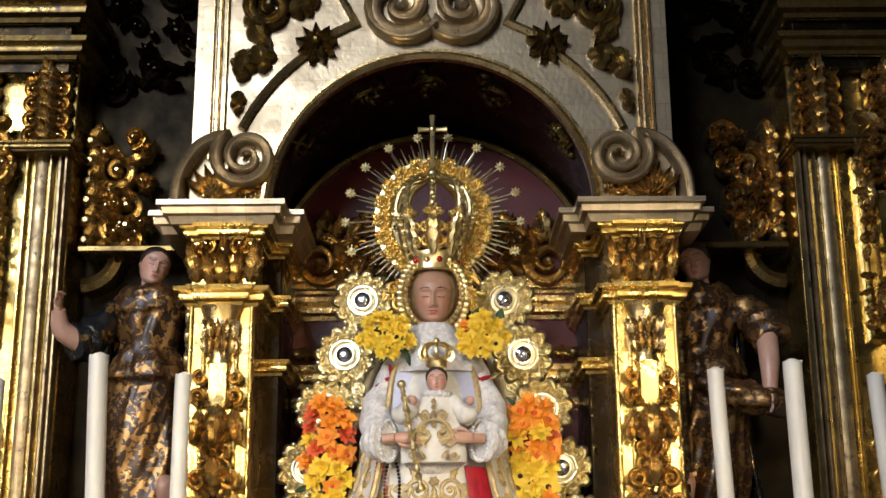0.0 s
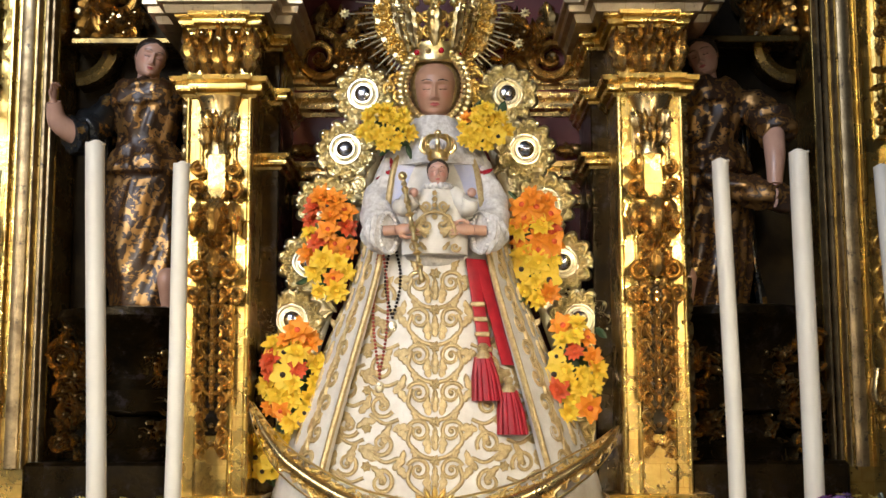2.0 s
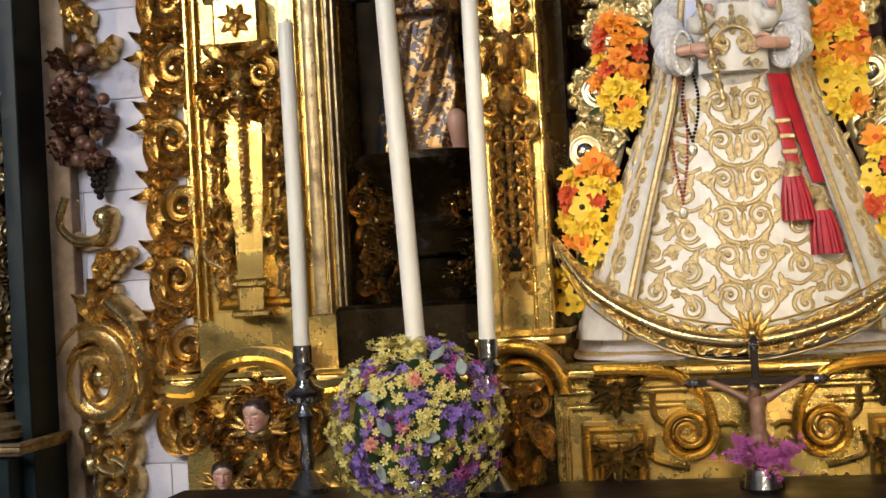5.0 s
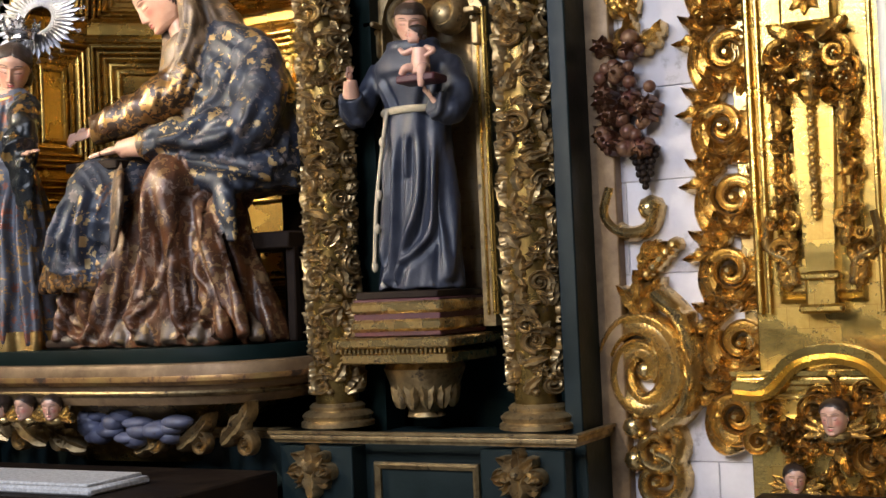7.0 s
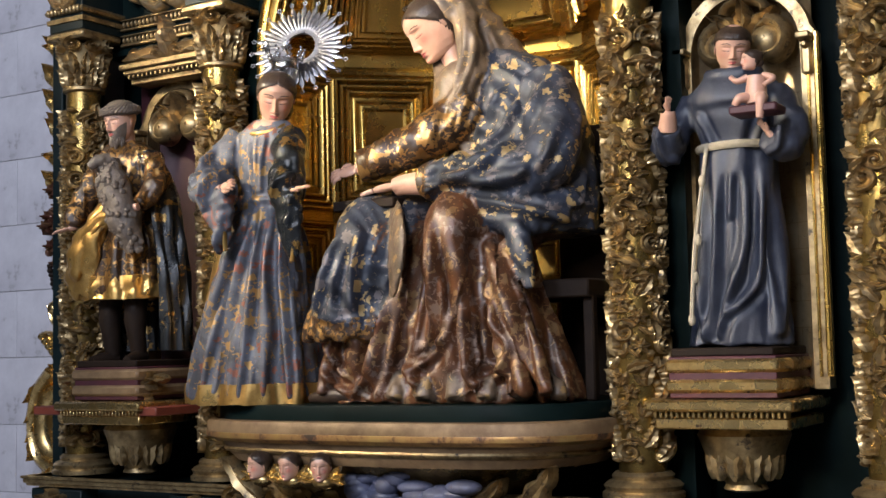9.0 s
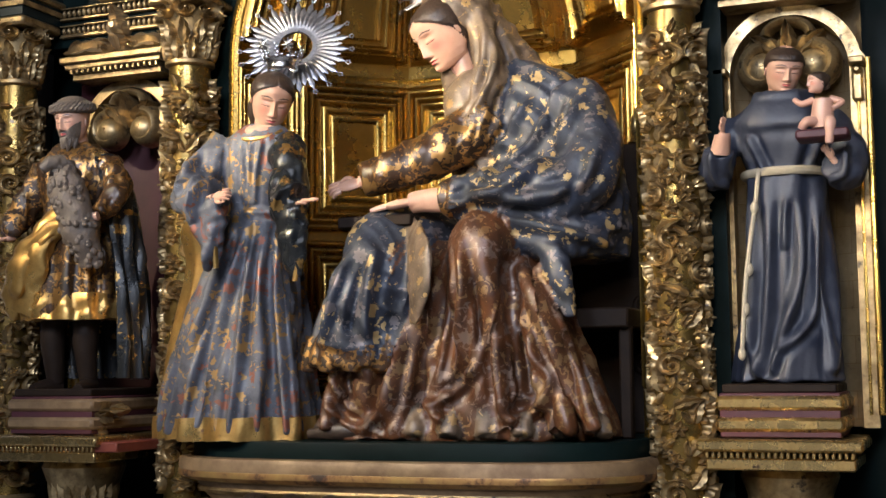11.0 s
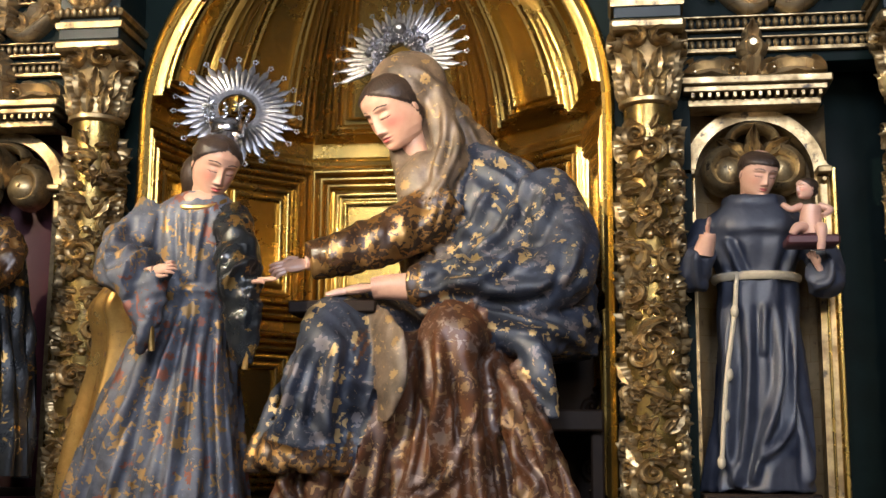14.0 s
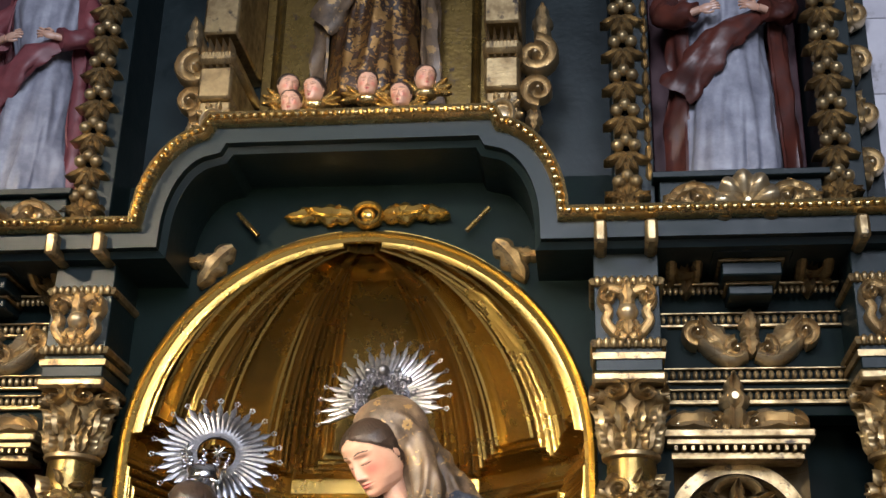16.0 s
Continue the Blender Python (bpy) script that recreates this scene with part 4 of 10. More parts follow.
for s in (-1, 1):
    m = lambda pts: [(X0 + s * d, z) for d, z in pts]
    pts = np.vstack([smoothed([(0.54, 1.188), (0.40, 1.184), (0.26, 1.163), (0.165, 1.075), (0.137, 0.975)], 7)[:-1], np.array([(0.228 - r * math.cos(t), 0.964 - r * math.sin(t)) for r, t in zip(np.linspace(0.092, 0.012, 56), np.radians(np.linspace(0, 800, 56)))])])
    g = Geo()
    sweep_xz(g, m(pts), [(-0.017, -0.06), (-0.017, 0.0), (-0.010, 0.014), (0.0, 0.002), (0.010, 0.014), (0.017, 0), (0.017, -0.06)], 4.65, taper=((0, 0.4, 1), (1.3, 1.05, 0.4)))
    part("volute", g, GOLD, pre, "gilded volute")
    for pp in ([(0.345, 1.10), (0.34, 1.02), (0.30, 0.985)], [(0.35, 0.95), (0.36, 0.88), (0.30, 0.85), (0.23, 0.835)], [(0.14, 0.98), (0.09, 0.985), (0.06, 0.97)]):
        g = Geo()
        sweep_xz(g, m(smoothed(pp, 6)), [(-0.012, 0), (-0.012, 0.02), (0, 0.03), (0.012, 0.02), (0.012, 0)], 4.70)
        part("strapwork", g, GOLD, pre)
    for dd, zz in ((0.47, 1.085), (0.47, 0.86)):
        h = Geo()
        for k in range(7):
            leaf(h, 0, 0.03, 270 + (k - 3) * 34, 0.10, 0.055, 0.05, 1, 3)
        for q in (-1, 1):
            curl(h, q * 0.05, 0.02, 0.03, 270, 1.3, 0.011, 0.05, q)
            leaf(h, q * 0.03, 0.03, 90 - q * 55, 0.075, 0.04, 0.05, 1, 2)
        leaf(h, 0, -0.01, 90, 0.07, 0.08, 0.06)
        h.warp(on_wall(X0 + s * dd, 4.695, zz))
        part("carving", h, GOLDD, pre, "dark carved leaf boss")
    h = Geo()
    for q in (-1, 1):
        curl(h, q * 0.06, 0.36, 0.045, 90, 1.5, 0.014, 0.06, q)
        curl(h, q * 0.07, 0.25, 0.045, 270, 1.4, 0.015, 0.07, -q)
        leaf(h, q * 0.02, 0.32, 270 + q * 30, 0.18, 0.08, 0.08)
        leaf(h, q * 0.06, 0.18, 270 - q * 10, 0.16, 0.07, 0.07)
        leaf(h, q * 0.03, 0.40, 90 - q * 60, 0.10, 0.06, 0.08)
        leaf(h, q * 0.05, 0.06, 270 + q * 12, 0.16, 0.07, 0.06)
    for k in range(6):
        leaf(h, 0, 0.42 - k * 0.075, 270, 0.13, 0.08, 0.09)
        bud(h, 0, 0.40 - k * 0.075, 0.014, 0.10)
    h.warp(on_wall(X0 + s * 0.805, 4.66, 0.72))
    part("carving", h, GOLDC, pre, "dark gilded acanthus bracket")
    # outer foot with small scroll arches
    h = Geo()
    for cx0 in (1.78, 2.06):
        for q in (-1, 1):
            curl(h, s * cx0 + q * 0.10, 0.10, 0.05, 90, 1.6, 0.018, 0.06, q)
            leaf(h, s * cx0 + q * 0.08, 0.16, 90 + q * 20, 0.14, 0.08, 0.05, 1, 3, 0, -q * 70)
    thicket(h, lambda u, v: True, *sorted((s * 1.62, s * 2.13)), -0.2, 0.30, 50, 0.11, rng, 0.06)
    h.warp(on_wall(X0, 4.975, 0.85))
    part("carving", h, GOLDC, pre)
    g = Geo()
    cx = X0 + s * 1.88
    pts = smoothed([(cx - 0.36, 1.15), (cx - 0.24, 1.15), (cx - 0.13, 1.25), (cx, 1.28), (cx + 0.13, 1.25), (cx + 0.24, 1.15), (cx + 0.36, 1.15)], 5)
    sweep_xz(g, pts, [(-0.03, 0), (-0.03, 0.10), (0, 0.12), (0.02, 0.09), (0.04, 0.11), (0.05, 0)], 4.99)
    part("moulding", g, GOLD, pre)

# ---- the painted altarpiece ----
XS = -5.31
side = thing("altarpiece", (XS, 5.3, 0), "dark green painted wooden altarpiece with gilded carving", "altarpiece")
rng = random.Random(9)

# backing boards with the niche opening
g = Geo()
K = 49
A = np.vstack([[(XS + 1.0, 0.9)], arc(XS, 3.12, 1.0, 0, 180, K), [(XS - 1.0, 0.9)]])
B = np.vstack([[(XS + 1.06, 0.9)], arc(XS, 3.12, 1.06, 0, 180, K), [(XS - 1.06, 0.9)]])
C = []
for p in B:
    d = p - np.array([XS, 3.12])
    if d[1] <= 0:
        C.append((XS + math.copysign(1.3, d[0]), p[1]))
    else:
        k = min(1.3 / max(abs(d[0]), 1e-6), 1.25 / max(d[1], 1e-6))
        C.append(tuple(np.array([XS, 3.12]) + d * k))
C = np.array(C)
fl = lambda Q, y: np.stack([Q[:, 0], np.full(len(Q), y), Q[:, 1]], 1)
loft(g, [fl(A, 5.31), fl(A, 5.28), fl(C, 5.28), fl(C, 5.45)])
part("niche_board", g, GREEN, side, "dark green board round the niche")
g = Geo()
for x0, x1, y0, z0, z1 in ((XS - 2.28, XS - 1.25, 5.58, 0.2, 4.0), (XS + 1.25, XS + 2.28, 5.58, 0.2, 4.0), (XS - 2.28, XS + 2.28, 5.40, 4.14, 6.6)):
    g = Geo()
    box(g, x0, x1, y0, y0 + 0.06, z0, z1)
    part("backing", g, GREEN if z1 < 5 else BLUE, side, "dark green backing board" if z1 < 5 else "dark blue backing board")

# gilded niche of five faces under ribbed gores
plan = [(-6.305, 5.27), (-6.19, 5.74), (-5.76, 6.13), (-4.86, 6.13), (-4.43, 5.74), (-4.315, 5.27)]
ZS = 3.12
apex = np.array([XS, 5.28, 4.125])


def gore(i, a, t):
    """A place on the niche's face i: a across from 0 to 1, t from 0 at the spring to 1 at the crown."""
    p, q = np.array(plan[i]), np.array(plan[i + 1])
    b = p + (q - p) * a
    k = t * math.pi / 2
    x = apex[0] + (b[0] - apex[0]) * math.cos(k)
    y = apex[1] + (b[1] - apex[1]) * math.cos(k)
    return (x, y, ZS + (apex[2] - ZS) * math.sin(k))


for i in range(5):
    g = Geo()
    loft(g, [[gore(i, a, t) for a in np.linspace(0, 1, 7)] for t in np.linspace(0, 1.0, 22)])
    (ax, ay), (bx, by) = plan[i], plan[i + 1]
    loft(g, [[(ax, ay, z), (bx, by, z)] for z in (ZS, 1.0)])
    part("niche_face", g, GOLDN, side, "gilded niche face")
for i in range(5):
    p, q = np.array(plan[i]), np.array(plan[i + 1])
    mid = np.array([XS, 5.0])
    nrm = np.array([-(q - p)[1], (q - p)[0]])
    nrm /= np.linalg.norm(nrm)
    if nrm @ (mid - p) < 0:
        nrm = -nrm
    wid = np.linalg.norm(q - p)
    g = Geo()
    # nested raised frames: upright faces, then the gores
    for j, (ins, h) in enumerate(((0.022, 0.052), (0.056, 0.040), (0.090, 0.042), (0.128, 0.024), (0.170, 0.028))):
        a0, w = ins / wid, 0.0135
        for z0, z1 in ((1.55 + ins, 2.30 - ins), (2.34 + ins, ZS - 0.03 - ins)):
            loop = [(ins, z0), (ins, z1), (wid - ins, z1), (wid - ins, z0)]
            h0 = Geo()
            sweep_xz(h0, loop, [(-w, -0.002), (-w, h * 0.7), (-w * 0.3, h), (w * 0.3, h), (w, h * 0.7), (w, -0.002)], 0, True)
            u = (q - p) / wid
            h0.warp(lambda V: np.stack([p[0] + u[0] * V[:, 0] - nrm[0] * V[:, 1], p[1] + u[1] * V[:, 0] - nrm[1] * V[:, 1], V[:, 2]], 1))
            g.join(h0)
        ring = []
        for aa, tt in [(a0, t) for t in np.linspace(0.05 + ins * 0.5, 0.97 - ins * 1.3, 16)] + [(1 - a0, t) for t in np.linspace(0.97 - ins * 1.3, 0.05 + ins * 0.5, 16)]:
            ring.append((aa, tt))
        rows = []
        for aa, tt in ring + ring[:1]:
            c = np.array(gore(i, aa, tt))
            n = apex * np.array([1, 1, 0]) + np.array([0, -0.1, ZS + 0.2]) - c
            n /= np.linalg.norm(n)
            da = np.array(gore(i, min(1, aa + 0.02), tt)) - np.array(gore(i, max(0, aa - 0.02), tt))
            da /= np.linalg.norm(da) + 1e-9
            rows.append([c - da * w - n * 0.004, c - da * w * 0.8 + n * h * 1.2, c + n * h * 1.5, c + da * w * 0.8 + n * h * 1.2, c + da * w - n * 0.004])
        loft(g, rows)
    part("niche_frame", g, GOLDN, side)
g = Geo()
u0 = [(a, b) for a, b in plan]
sweep_xy(g, u0, [(0, 0), (0.03, 0.004), (0.035, 0.02), (0.02, 0.03), (0.03, 0.045), (0, 0.05)], ZS - 0.025)
part("niche_moulding", g, GOLDN, side)
g = Geo()
pth = np.vstack([[(XS + 1.0, 1.2)], arc(XS, 3.12, 1.0, 0, 180, 49), [(XS - 1.0, 1.2)]])
sweep_xz(g, pth, [(0.0, 0), (0, 0.02), (-0.012, 0.035), (-0.024, 0.02), (-0.034, 0.03), (-0.05, 0.02), (-0.05, 0)], 5.28)
part("arch_moulding", g, GOLDN, side, "bright gilded arch moulding")


# carved columns
def carved_column(x, y):
    g = Geo()
    lathe(g, [(0.098, 1.06), (0.105, 1.2), (0.11, 1.8), (0.102, 2.7), (0.095, 3.06)], x, y, 28)
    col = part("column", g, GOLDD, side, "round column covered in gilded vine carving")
    h = Geo()
    r, H = 0.10, 1.86
    rr = random.Random(int(x * 100))
    for k in range(30):
        v = 0.04 + k * 0.061
        for j in range(6):
            u = (j + (0.5 if k % 2 else 0)) * 2 * math.pi * r / 6 + rr.uniform(-0.015, 0.015)
            q = rr.random()
            if q < 0.34:
                curl(h, u, v, 0.046, rr.uniform(0, 360), 1.4, 0.014, 0.036, rr.choice((-1, 1)))
            elif q < 0.8:
                leaf(h, u, v - 0.04, 90 + rr.uniform(-80, 80), 0.095, 0.062, 0.038, 1.0, 3, 0, rr.uniform(-60, 60))
            else:
                flower(h, u, v, 0.036, 0.030, 6)
            leaf(h, u + 0.05, v + 0.02, rr.uniform(0, 360), 0.06, 0.034, 0.026, 1, 2, 0, rr.uniform(-80, 80))
            if rr.random() < 0.5:
                bud(h, u + 0.035, v - 0.03, 0.018, 0.035, 0, 6)
    h.warp(on_drum(x, y, 1.12, r))
    part("carving", h, GOLDS, col, "gilded vine, flower and scroll carving")
    g = Geo()
    lathe(g, [(0.17, 0.97), (0.17, 0.99), (0.155, 1.0), (0.165, 1.02), (0.15, 1.035), (0.125, 1.045), (0.13, 1.06), (0.115, 1.075)], x, y, 28)
    part("base", g, GOLDS, col, "turned gilded base")
    g = Geo()
    lathe(g, [(0.10, 3.05), (0.115, 3.06), (0.115, 3.075), (0.095, 3.085), (0.10, 3.2), (0.13, 3.30), (0.10, 3.32)], x, y, 24)
    h = Geo()
    for k in range(10):
        u = k * 2 * math.pi * 0.1 / 10
        leaf(h, u, 0.0, 90, 0.10, 0.06, 0.03, 1.3, 3)
        leaf(h, u + 0.03, 0.07, 90, 0.11, 0.06, 0.036, 1.3, 3)
    for k in range(4):
        for q in (-1, 1):
            curl(h, (k + 0.5) * 2 * math.pi * 0.1 / 4 + q * 0.036, 0.225, 0.036, 90, 1.5, 0.012, 0.06, q)
    h.warp(on_drum(x, y, 3.08, 0.10))
    g.join(h)
    box(g, x - 0.145, x + 0.145, y - 0.145, y + 0.145, 3.335, 3.38, 0.012)
    part("capital", g, GOLDS, col, "carved gilded acanthus capital")
    # entablature block over the column
    g = Geo()
    box(g, x - 0.13, x + 0.13, y - 0.13, 5.42, 3.383, 3.98, 0.004)
    blk = part("entablature_block", g, BLUE, side, "blue-green painted block")
    g = Geo()
    for z, w in ((3.475, 0.15), (3.735, 0.15)):
        sweep_xy(g, [(x - 0.13, 5.3), (x - 0.13, y - 0.13), (x + 0.13, y - 0.13), (x + 0.13, 5.3)], [(0, 0), (0.012, 0.004), (0.02, 0.02), (0.012, 0.034), (0, 0.036)], z)
        for k in range(9):
            ball(g, (x - 0.13 + 0.26 * (k + 0.5) / 9, y - 0.15, z + 0.018), (0.0135, 0.014, 0.022), 8, 6)
    sweep_xy(g, [(x - 0.13, 5.3), (x - 0.13, y - 0.13), (x + 0.13, y - 0.13), (x + 0.13, 5.3)], [(0, 0), (0.01, 0.0), (0.012, 0.025), (0, 0.025)], 3.43)
    for q in (-1, 1):
        box(g, x + q * 0.10 - 0.025, x + q * 0.10 + 0.025, y - 0.30, y - 0.12, 3.86, 3.96, 0.012)
    part("bead_moulding", g, GOLDS, blk, "gilded bead mouldings")
    h = Geo()
    for q in (-1, 1):
        ribbon(h, smoothed([(q * 0.02, 0.17), (q * 0.07, 0.185), (q * 0.10, 0.14), (q * 0.075, 0.09), (q * 0.085, 0.05), (q * 0.05, 0.0), (q * 0.01, -0.02)], 5), 0.020, 0.05, FLUTE)
        curl(h, q * 0.075, 0.155, 0.034, 90, 1.4, 0.012, 0.06, q)
        leaf(h, q * 0.02, 0.06, 270 + q * 20, 0.09, 0.05, 0.05)
    leaf(h, 0, 0.10, 90, 0.12, 0.08, 0.06)
    bud(h, 0, 0.09, 0.045, 0.06)
    leaf(h, 0, 0.06, 270, 0.08, 0.08, 0.06)
    h.warp(on_wall(x, y - 0.13, 3.53))
    part("mask_carving", h, GOLDP, blk, "pale gilded strapwork mask")
    return col


COLS = (-7.44, -6.44, -4.18, -3.17)
for x in COLS:
    carved_column(x, 5.13)

# entablature between the columns of each bay
for a, b in ((COLS[0], COLS[1]), (COLS[2], COLS[3])):
    cx = (a + b) / 2
    g = Geo()
    box(g, a, b, 5.30, 5.45, 3.28, 3.98, 0.004)
    e = part("frieze", g, GREEN, side, "dark green frieze")
    g = Geo()
    for z in (3.36, 3.45, 3.69):
        n = 24
        for k in range(n):
            ball(g, (a + 0.14 + (b - a - 0.28) * (k + 0.5) / n, 5.285, z), (0.0125, 0.014, 0.02), 7, 5)
        box(g, a + 0.13, b - 0.13, 5.275, 5.31, z - 0.035, z - 0.022, 0.003)
        box(g, a + 0.13, b - 0.13, 5.275, 5.31, z + 0.022, z + 0.03, 0.003)
    box(g, a + 0.13, b - 0.13, 5.28, 5.31, 3.33, 3.345, 0.003)
    part("bead_moulding", g, GOLDS, e)
    h = Geo()
    for q in (-1, 1):
        ribbon(h, smoothed([(q * 0.02, -0.05), (q * 0.09, -0.07), (q * 0.17, -0.02), (q * 0.23, 0.05)], 6), 0.035, 0.07, HALF, ((0, 0.6, 1), (0.8, 1, 0.5)))
        curl(h, q * 0.215, 0.04, 0.05, 270, 1.3, 0.022, 0.08, -q)
        leaf(h, q * 0.06, -0.02, 90 - q * 70, 0.20, 0.12, 0.06, 1, 3, 0, q * 40)
        curl(h, q * 0.06, -0.03, 0.045, 90, 1.3, 0.018, 0.07, q)
    leaf(h, 0, 0.02, 90, 0.12, 0.10, 0.07)
    leaf(h, 0, 0.04, 270, 0.10, 0.10, 0.07)
    h.warp(on_wall(cx, 5.295, 3.58))
    part("wing_carving", h, GOLDP, e, "gilded winged cartouche")
    # console under the cornice
    for z0, z1, w, y0 in ((3.93, 3.985, 0.20, 4.90), (3.87, 3.93, 0.16, 4.98), (3.80, 3.87, 0.12, 5.06), (3.745, 3.80, 0.09, 5.14)):
        g = Geo()
        box(g, cx - w, cx + w, y0, 5.32, z0, z1 - 0.014, 0.006)
        box(g, cx - w - 0.012, cx + w + 0.012, y0 - 0.012, 5.32, z1 - 0.0135, z1, 0.003, 1)
        part("console_step", g, [BLUE, GOLDS], e, "stepped blue console with gilded edges")
    g = Geo()
    n = 30
    for k in range(n):
        ball(g, (a + 0.15 + (b - a - 0.30) * (k + 0.5) / n, 5.235, 3.80), (0.011, 0.012, 0.018), 7, 5)
    box(g, a + 0.135, b - 0.135, 5.225, 5.31, 3.822, 3.834, 0.003)
    part("bead_moulding", g, GOLDS, e)
    for k in (-3, -2, 2, 3):
        g = Geo()
        tube(g, smoothed([(cx + k * 0.105, 5.27, 3.85), (cx + k * 0.105, 5.16, 3.86), (cx + k * 0.105, 5.03, 3.93), (cx + k * 0.105, 4.96, 3.955)], 5), [0.018, 0.024, 0.022, 0.026], 8)
        box(g, cx + k * 0.105 - 0.03, cx + k * 0.105 + 0.03, 4.93, 5.28, 3.957, 3.972, 0.004)
        part("modillion", g, GOLDS, e, "small gilded modillion")
    for q in (-1, 1):
        g = Geo()
        curl(g, 0, 0.04, 0.045, 90, 1.4, 0.016, 0.16, q)
        leaf(g, 0, 0.08, 270, 0.14, 0.08, 0.10, 1, 3)
        leaf(g, q * 0.03, 0.06, 270 + q * 30, 0.10, 0.06, 0.08, 1, 2)
        g.warp(on_wall(cx + q * 0.25, 5.28, 3.84))
        part("bracket", g, GOLDS, e, "small gilded scroll bracket")

# small niches of the side bays
for cx, sgn, px, yo in ((-3.757, 1, -3.80, 0.15), (-6.95, -1, -6.93, -0.10)):
    g = Geo()
    K = 31
    A = np.vstack([[(cx + 0.235, 1.4)], arc(cx, 2.825, 0.235, 0, 180, K), [(cx - 0.235, 1.4)]])
    C = np.vstack([[(cx + 0.295, 1.4), (cx + 0.295, 2.865)], arc(cx, 2.825, 0.285, 12, 168, K - 2), [(cx - 0.295, 2.865), (cx - 0.295, 1.4)]])
    loft(g, [fl(A, 5.46), fl(A, 5.36), fl(C, 5.36), fl(C, 5.46)])
    nb = part("niche", g, GOLDS, side, "worn gilded arched niche")
    g = Geo()
    loft(g, [[(cx + 0.285 * math.cos(t), 5.365 + 0.17 * math.sin(t), z) for t in np.linspace(0, math.pi, 13)] for z in (1.4, 3.12)])
    part("niche_back", g, MAROON if sgn < 0 else GOLDP, nb, "pale gilded back of the niche" if sgn > 0 else "dark red back of the niche")
    g = Geo()
    box(g, cx - 0.28, cx + 0.28, 5.22, 5.40, 3.145, 3.17, 0.004)
    box(g, cx - 0.30, cx + 0.30, 5.20, 5.40, 3.17, 3.205, 0.006)
    for k in range(16):
        box(g, cx - 0.25 + k * 0.033, cx - 0.235 + k * 0.033, 5.225, 5.3, 3.123, 3.144, 0.002)
    box(g, cx - 0.26, cx + 0.26, 5.26, 5.40, 3.095, 3.123, 0.003)
    part("pediment", g, GOLDS, nb, "dentilled pediment moulding")
    h = Geo()
    for q in (-1, 1):
        leaf(h, q * 0.05, 0.03, 90 - q * 62, 0.24, 0.13, 0.09, 1, 2, 0, -q * 55)
        curl(h, q * 0.08, 0.04, 0.05, 270, 1.3, 0.018, 0.08, q)
        curl(h, q * 0.23, 0.03, 0.05, 90, 1.2, 0.02, 0.08, q)
    leaf(h, 0, 0.02, 90, 0.22, 0.14, 0.11, 0.8, 3)
    bud(h, 0, 0.14, 0.05, 0.12)
    h.warp(on_wall(cx, 5.33, 3.205))
    part("crest_carving", h, GOLDP, nb, "silvered scroll crest")
    h = Geo()
    for q in (-1, 1):
        curl(h, q * 0.10, 0.0, 0.085, 90, 1.5, 0.036, 0.09, q, 0, HALF)
        ball(h, (q * 0.10, -0.01, 0.05), (0.07, 0.07, 0.05), 12, 8)
        box(h, q * 0.265 - 0.03, q * 0.265 + 0.03, -0.03, -0.002, 0.0, 0.12, 0.006)
        box(h, q * 0.265 - 0.022, q * 0.265 + 0.022, -0.17, -0.03, 0.0, 0.07, 0.01)
        bud(h, q * 0.265, -0.05, 0.025, 0.10)
    for q in (-1, 1):
        leaf(h, q * 0.02, 0.02, 90 - q * 28, 0.17, 0.09, 0.07, 0.9, 3, 0, -q * 40)
    leaf(h, 0, 0.0, 90, 0.18, 0.09, 0.09, 0.9, 3)
    ribbon(h, arc(0, 0.13, 0.09, 0, 180, 16, 0.06), 0.022, 0.07)
    h.warp(on_wall(cx, 5.40, 2.85))
    part("strapwork", h, GOLDS, nb, "gilded strapwork in the niche head")
    g = Geo()
    for q in (-1, 1):
        strip_up(g, cx + q * 0.305, 5.36, 1.45, 2.85, 0.025, 0.03)
        strip_up(g, cx + q * 0.265, 5.36, 1.45, 2.75, 0.012, 0.012)
    part("fillet", g, GOLDN, nb)
    # stepped pedestal on a corbel
    g = Geo()
    pd = part("pedestal", box(g, px - 0.21, px + 0.21, 4.90 + yo, 5.50, 1.54, 1.575, 0.006), DARK, side, "stepped pedestal with gilded edges")
    g = Geo()
    for z, w, k in ((1.475, 0.235, 1.0), (1.395, 0.235, 1.0)):
        box(g, px - w, px + w, 4.88 + yo, 5.50, z, z + 0.055, 0.014)
    part("gilded_step", g, GOLDC if sgn > 0 else TAN, pd, "gilded step")
    g = Geo()
    box(g, px - 0.22, px + 0.22, 4.895 + yo, 5.50, 1.375, 1.541, 0.004)
    part("riser", g, MAROON, pd, "dark red riser")
    g = Geo()
    box(g, px - 0.30, px + 0.30, 4.82 + yo, 5.50, 1.325, 1.37, 0.01)
    for k in range(24):
        box(g, px - 0.27 + k * 0.0228, px - 0.257 + k * 0.0228, 4.84 + yo, 4.9 + yo, 1.300, 1.326, 0.003)
    box(g, px - 0.27, px + 0.27, 4.855 + yo, 5.50, 1.255, 1.30, 0.006)
    part("shelf", g, GOLDC, pd, "gilded dentil shelf")
    g = Geo()
    lathe(g, [(0.06, 0.99), (0.09, 1.0), (0.08, 1.02), (0.10, 1.06), (0.16, 1.14), (0.19, 1.22), (0.17, 1.255)], px, 5.14 + yo, 20)
    h = Geo()
    for k in range(9):
        leaf(h, (k - 4) * 0.07, 0.0, 90, 0.2, 0.085, 0.035, 1.2, 3)
    h.warp(on_drum(px, 5.14 + yo, 1.04, 0.125))
    g.join(h)
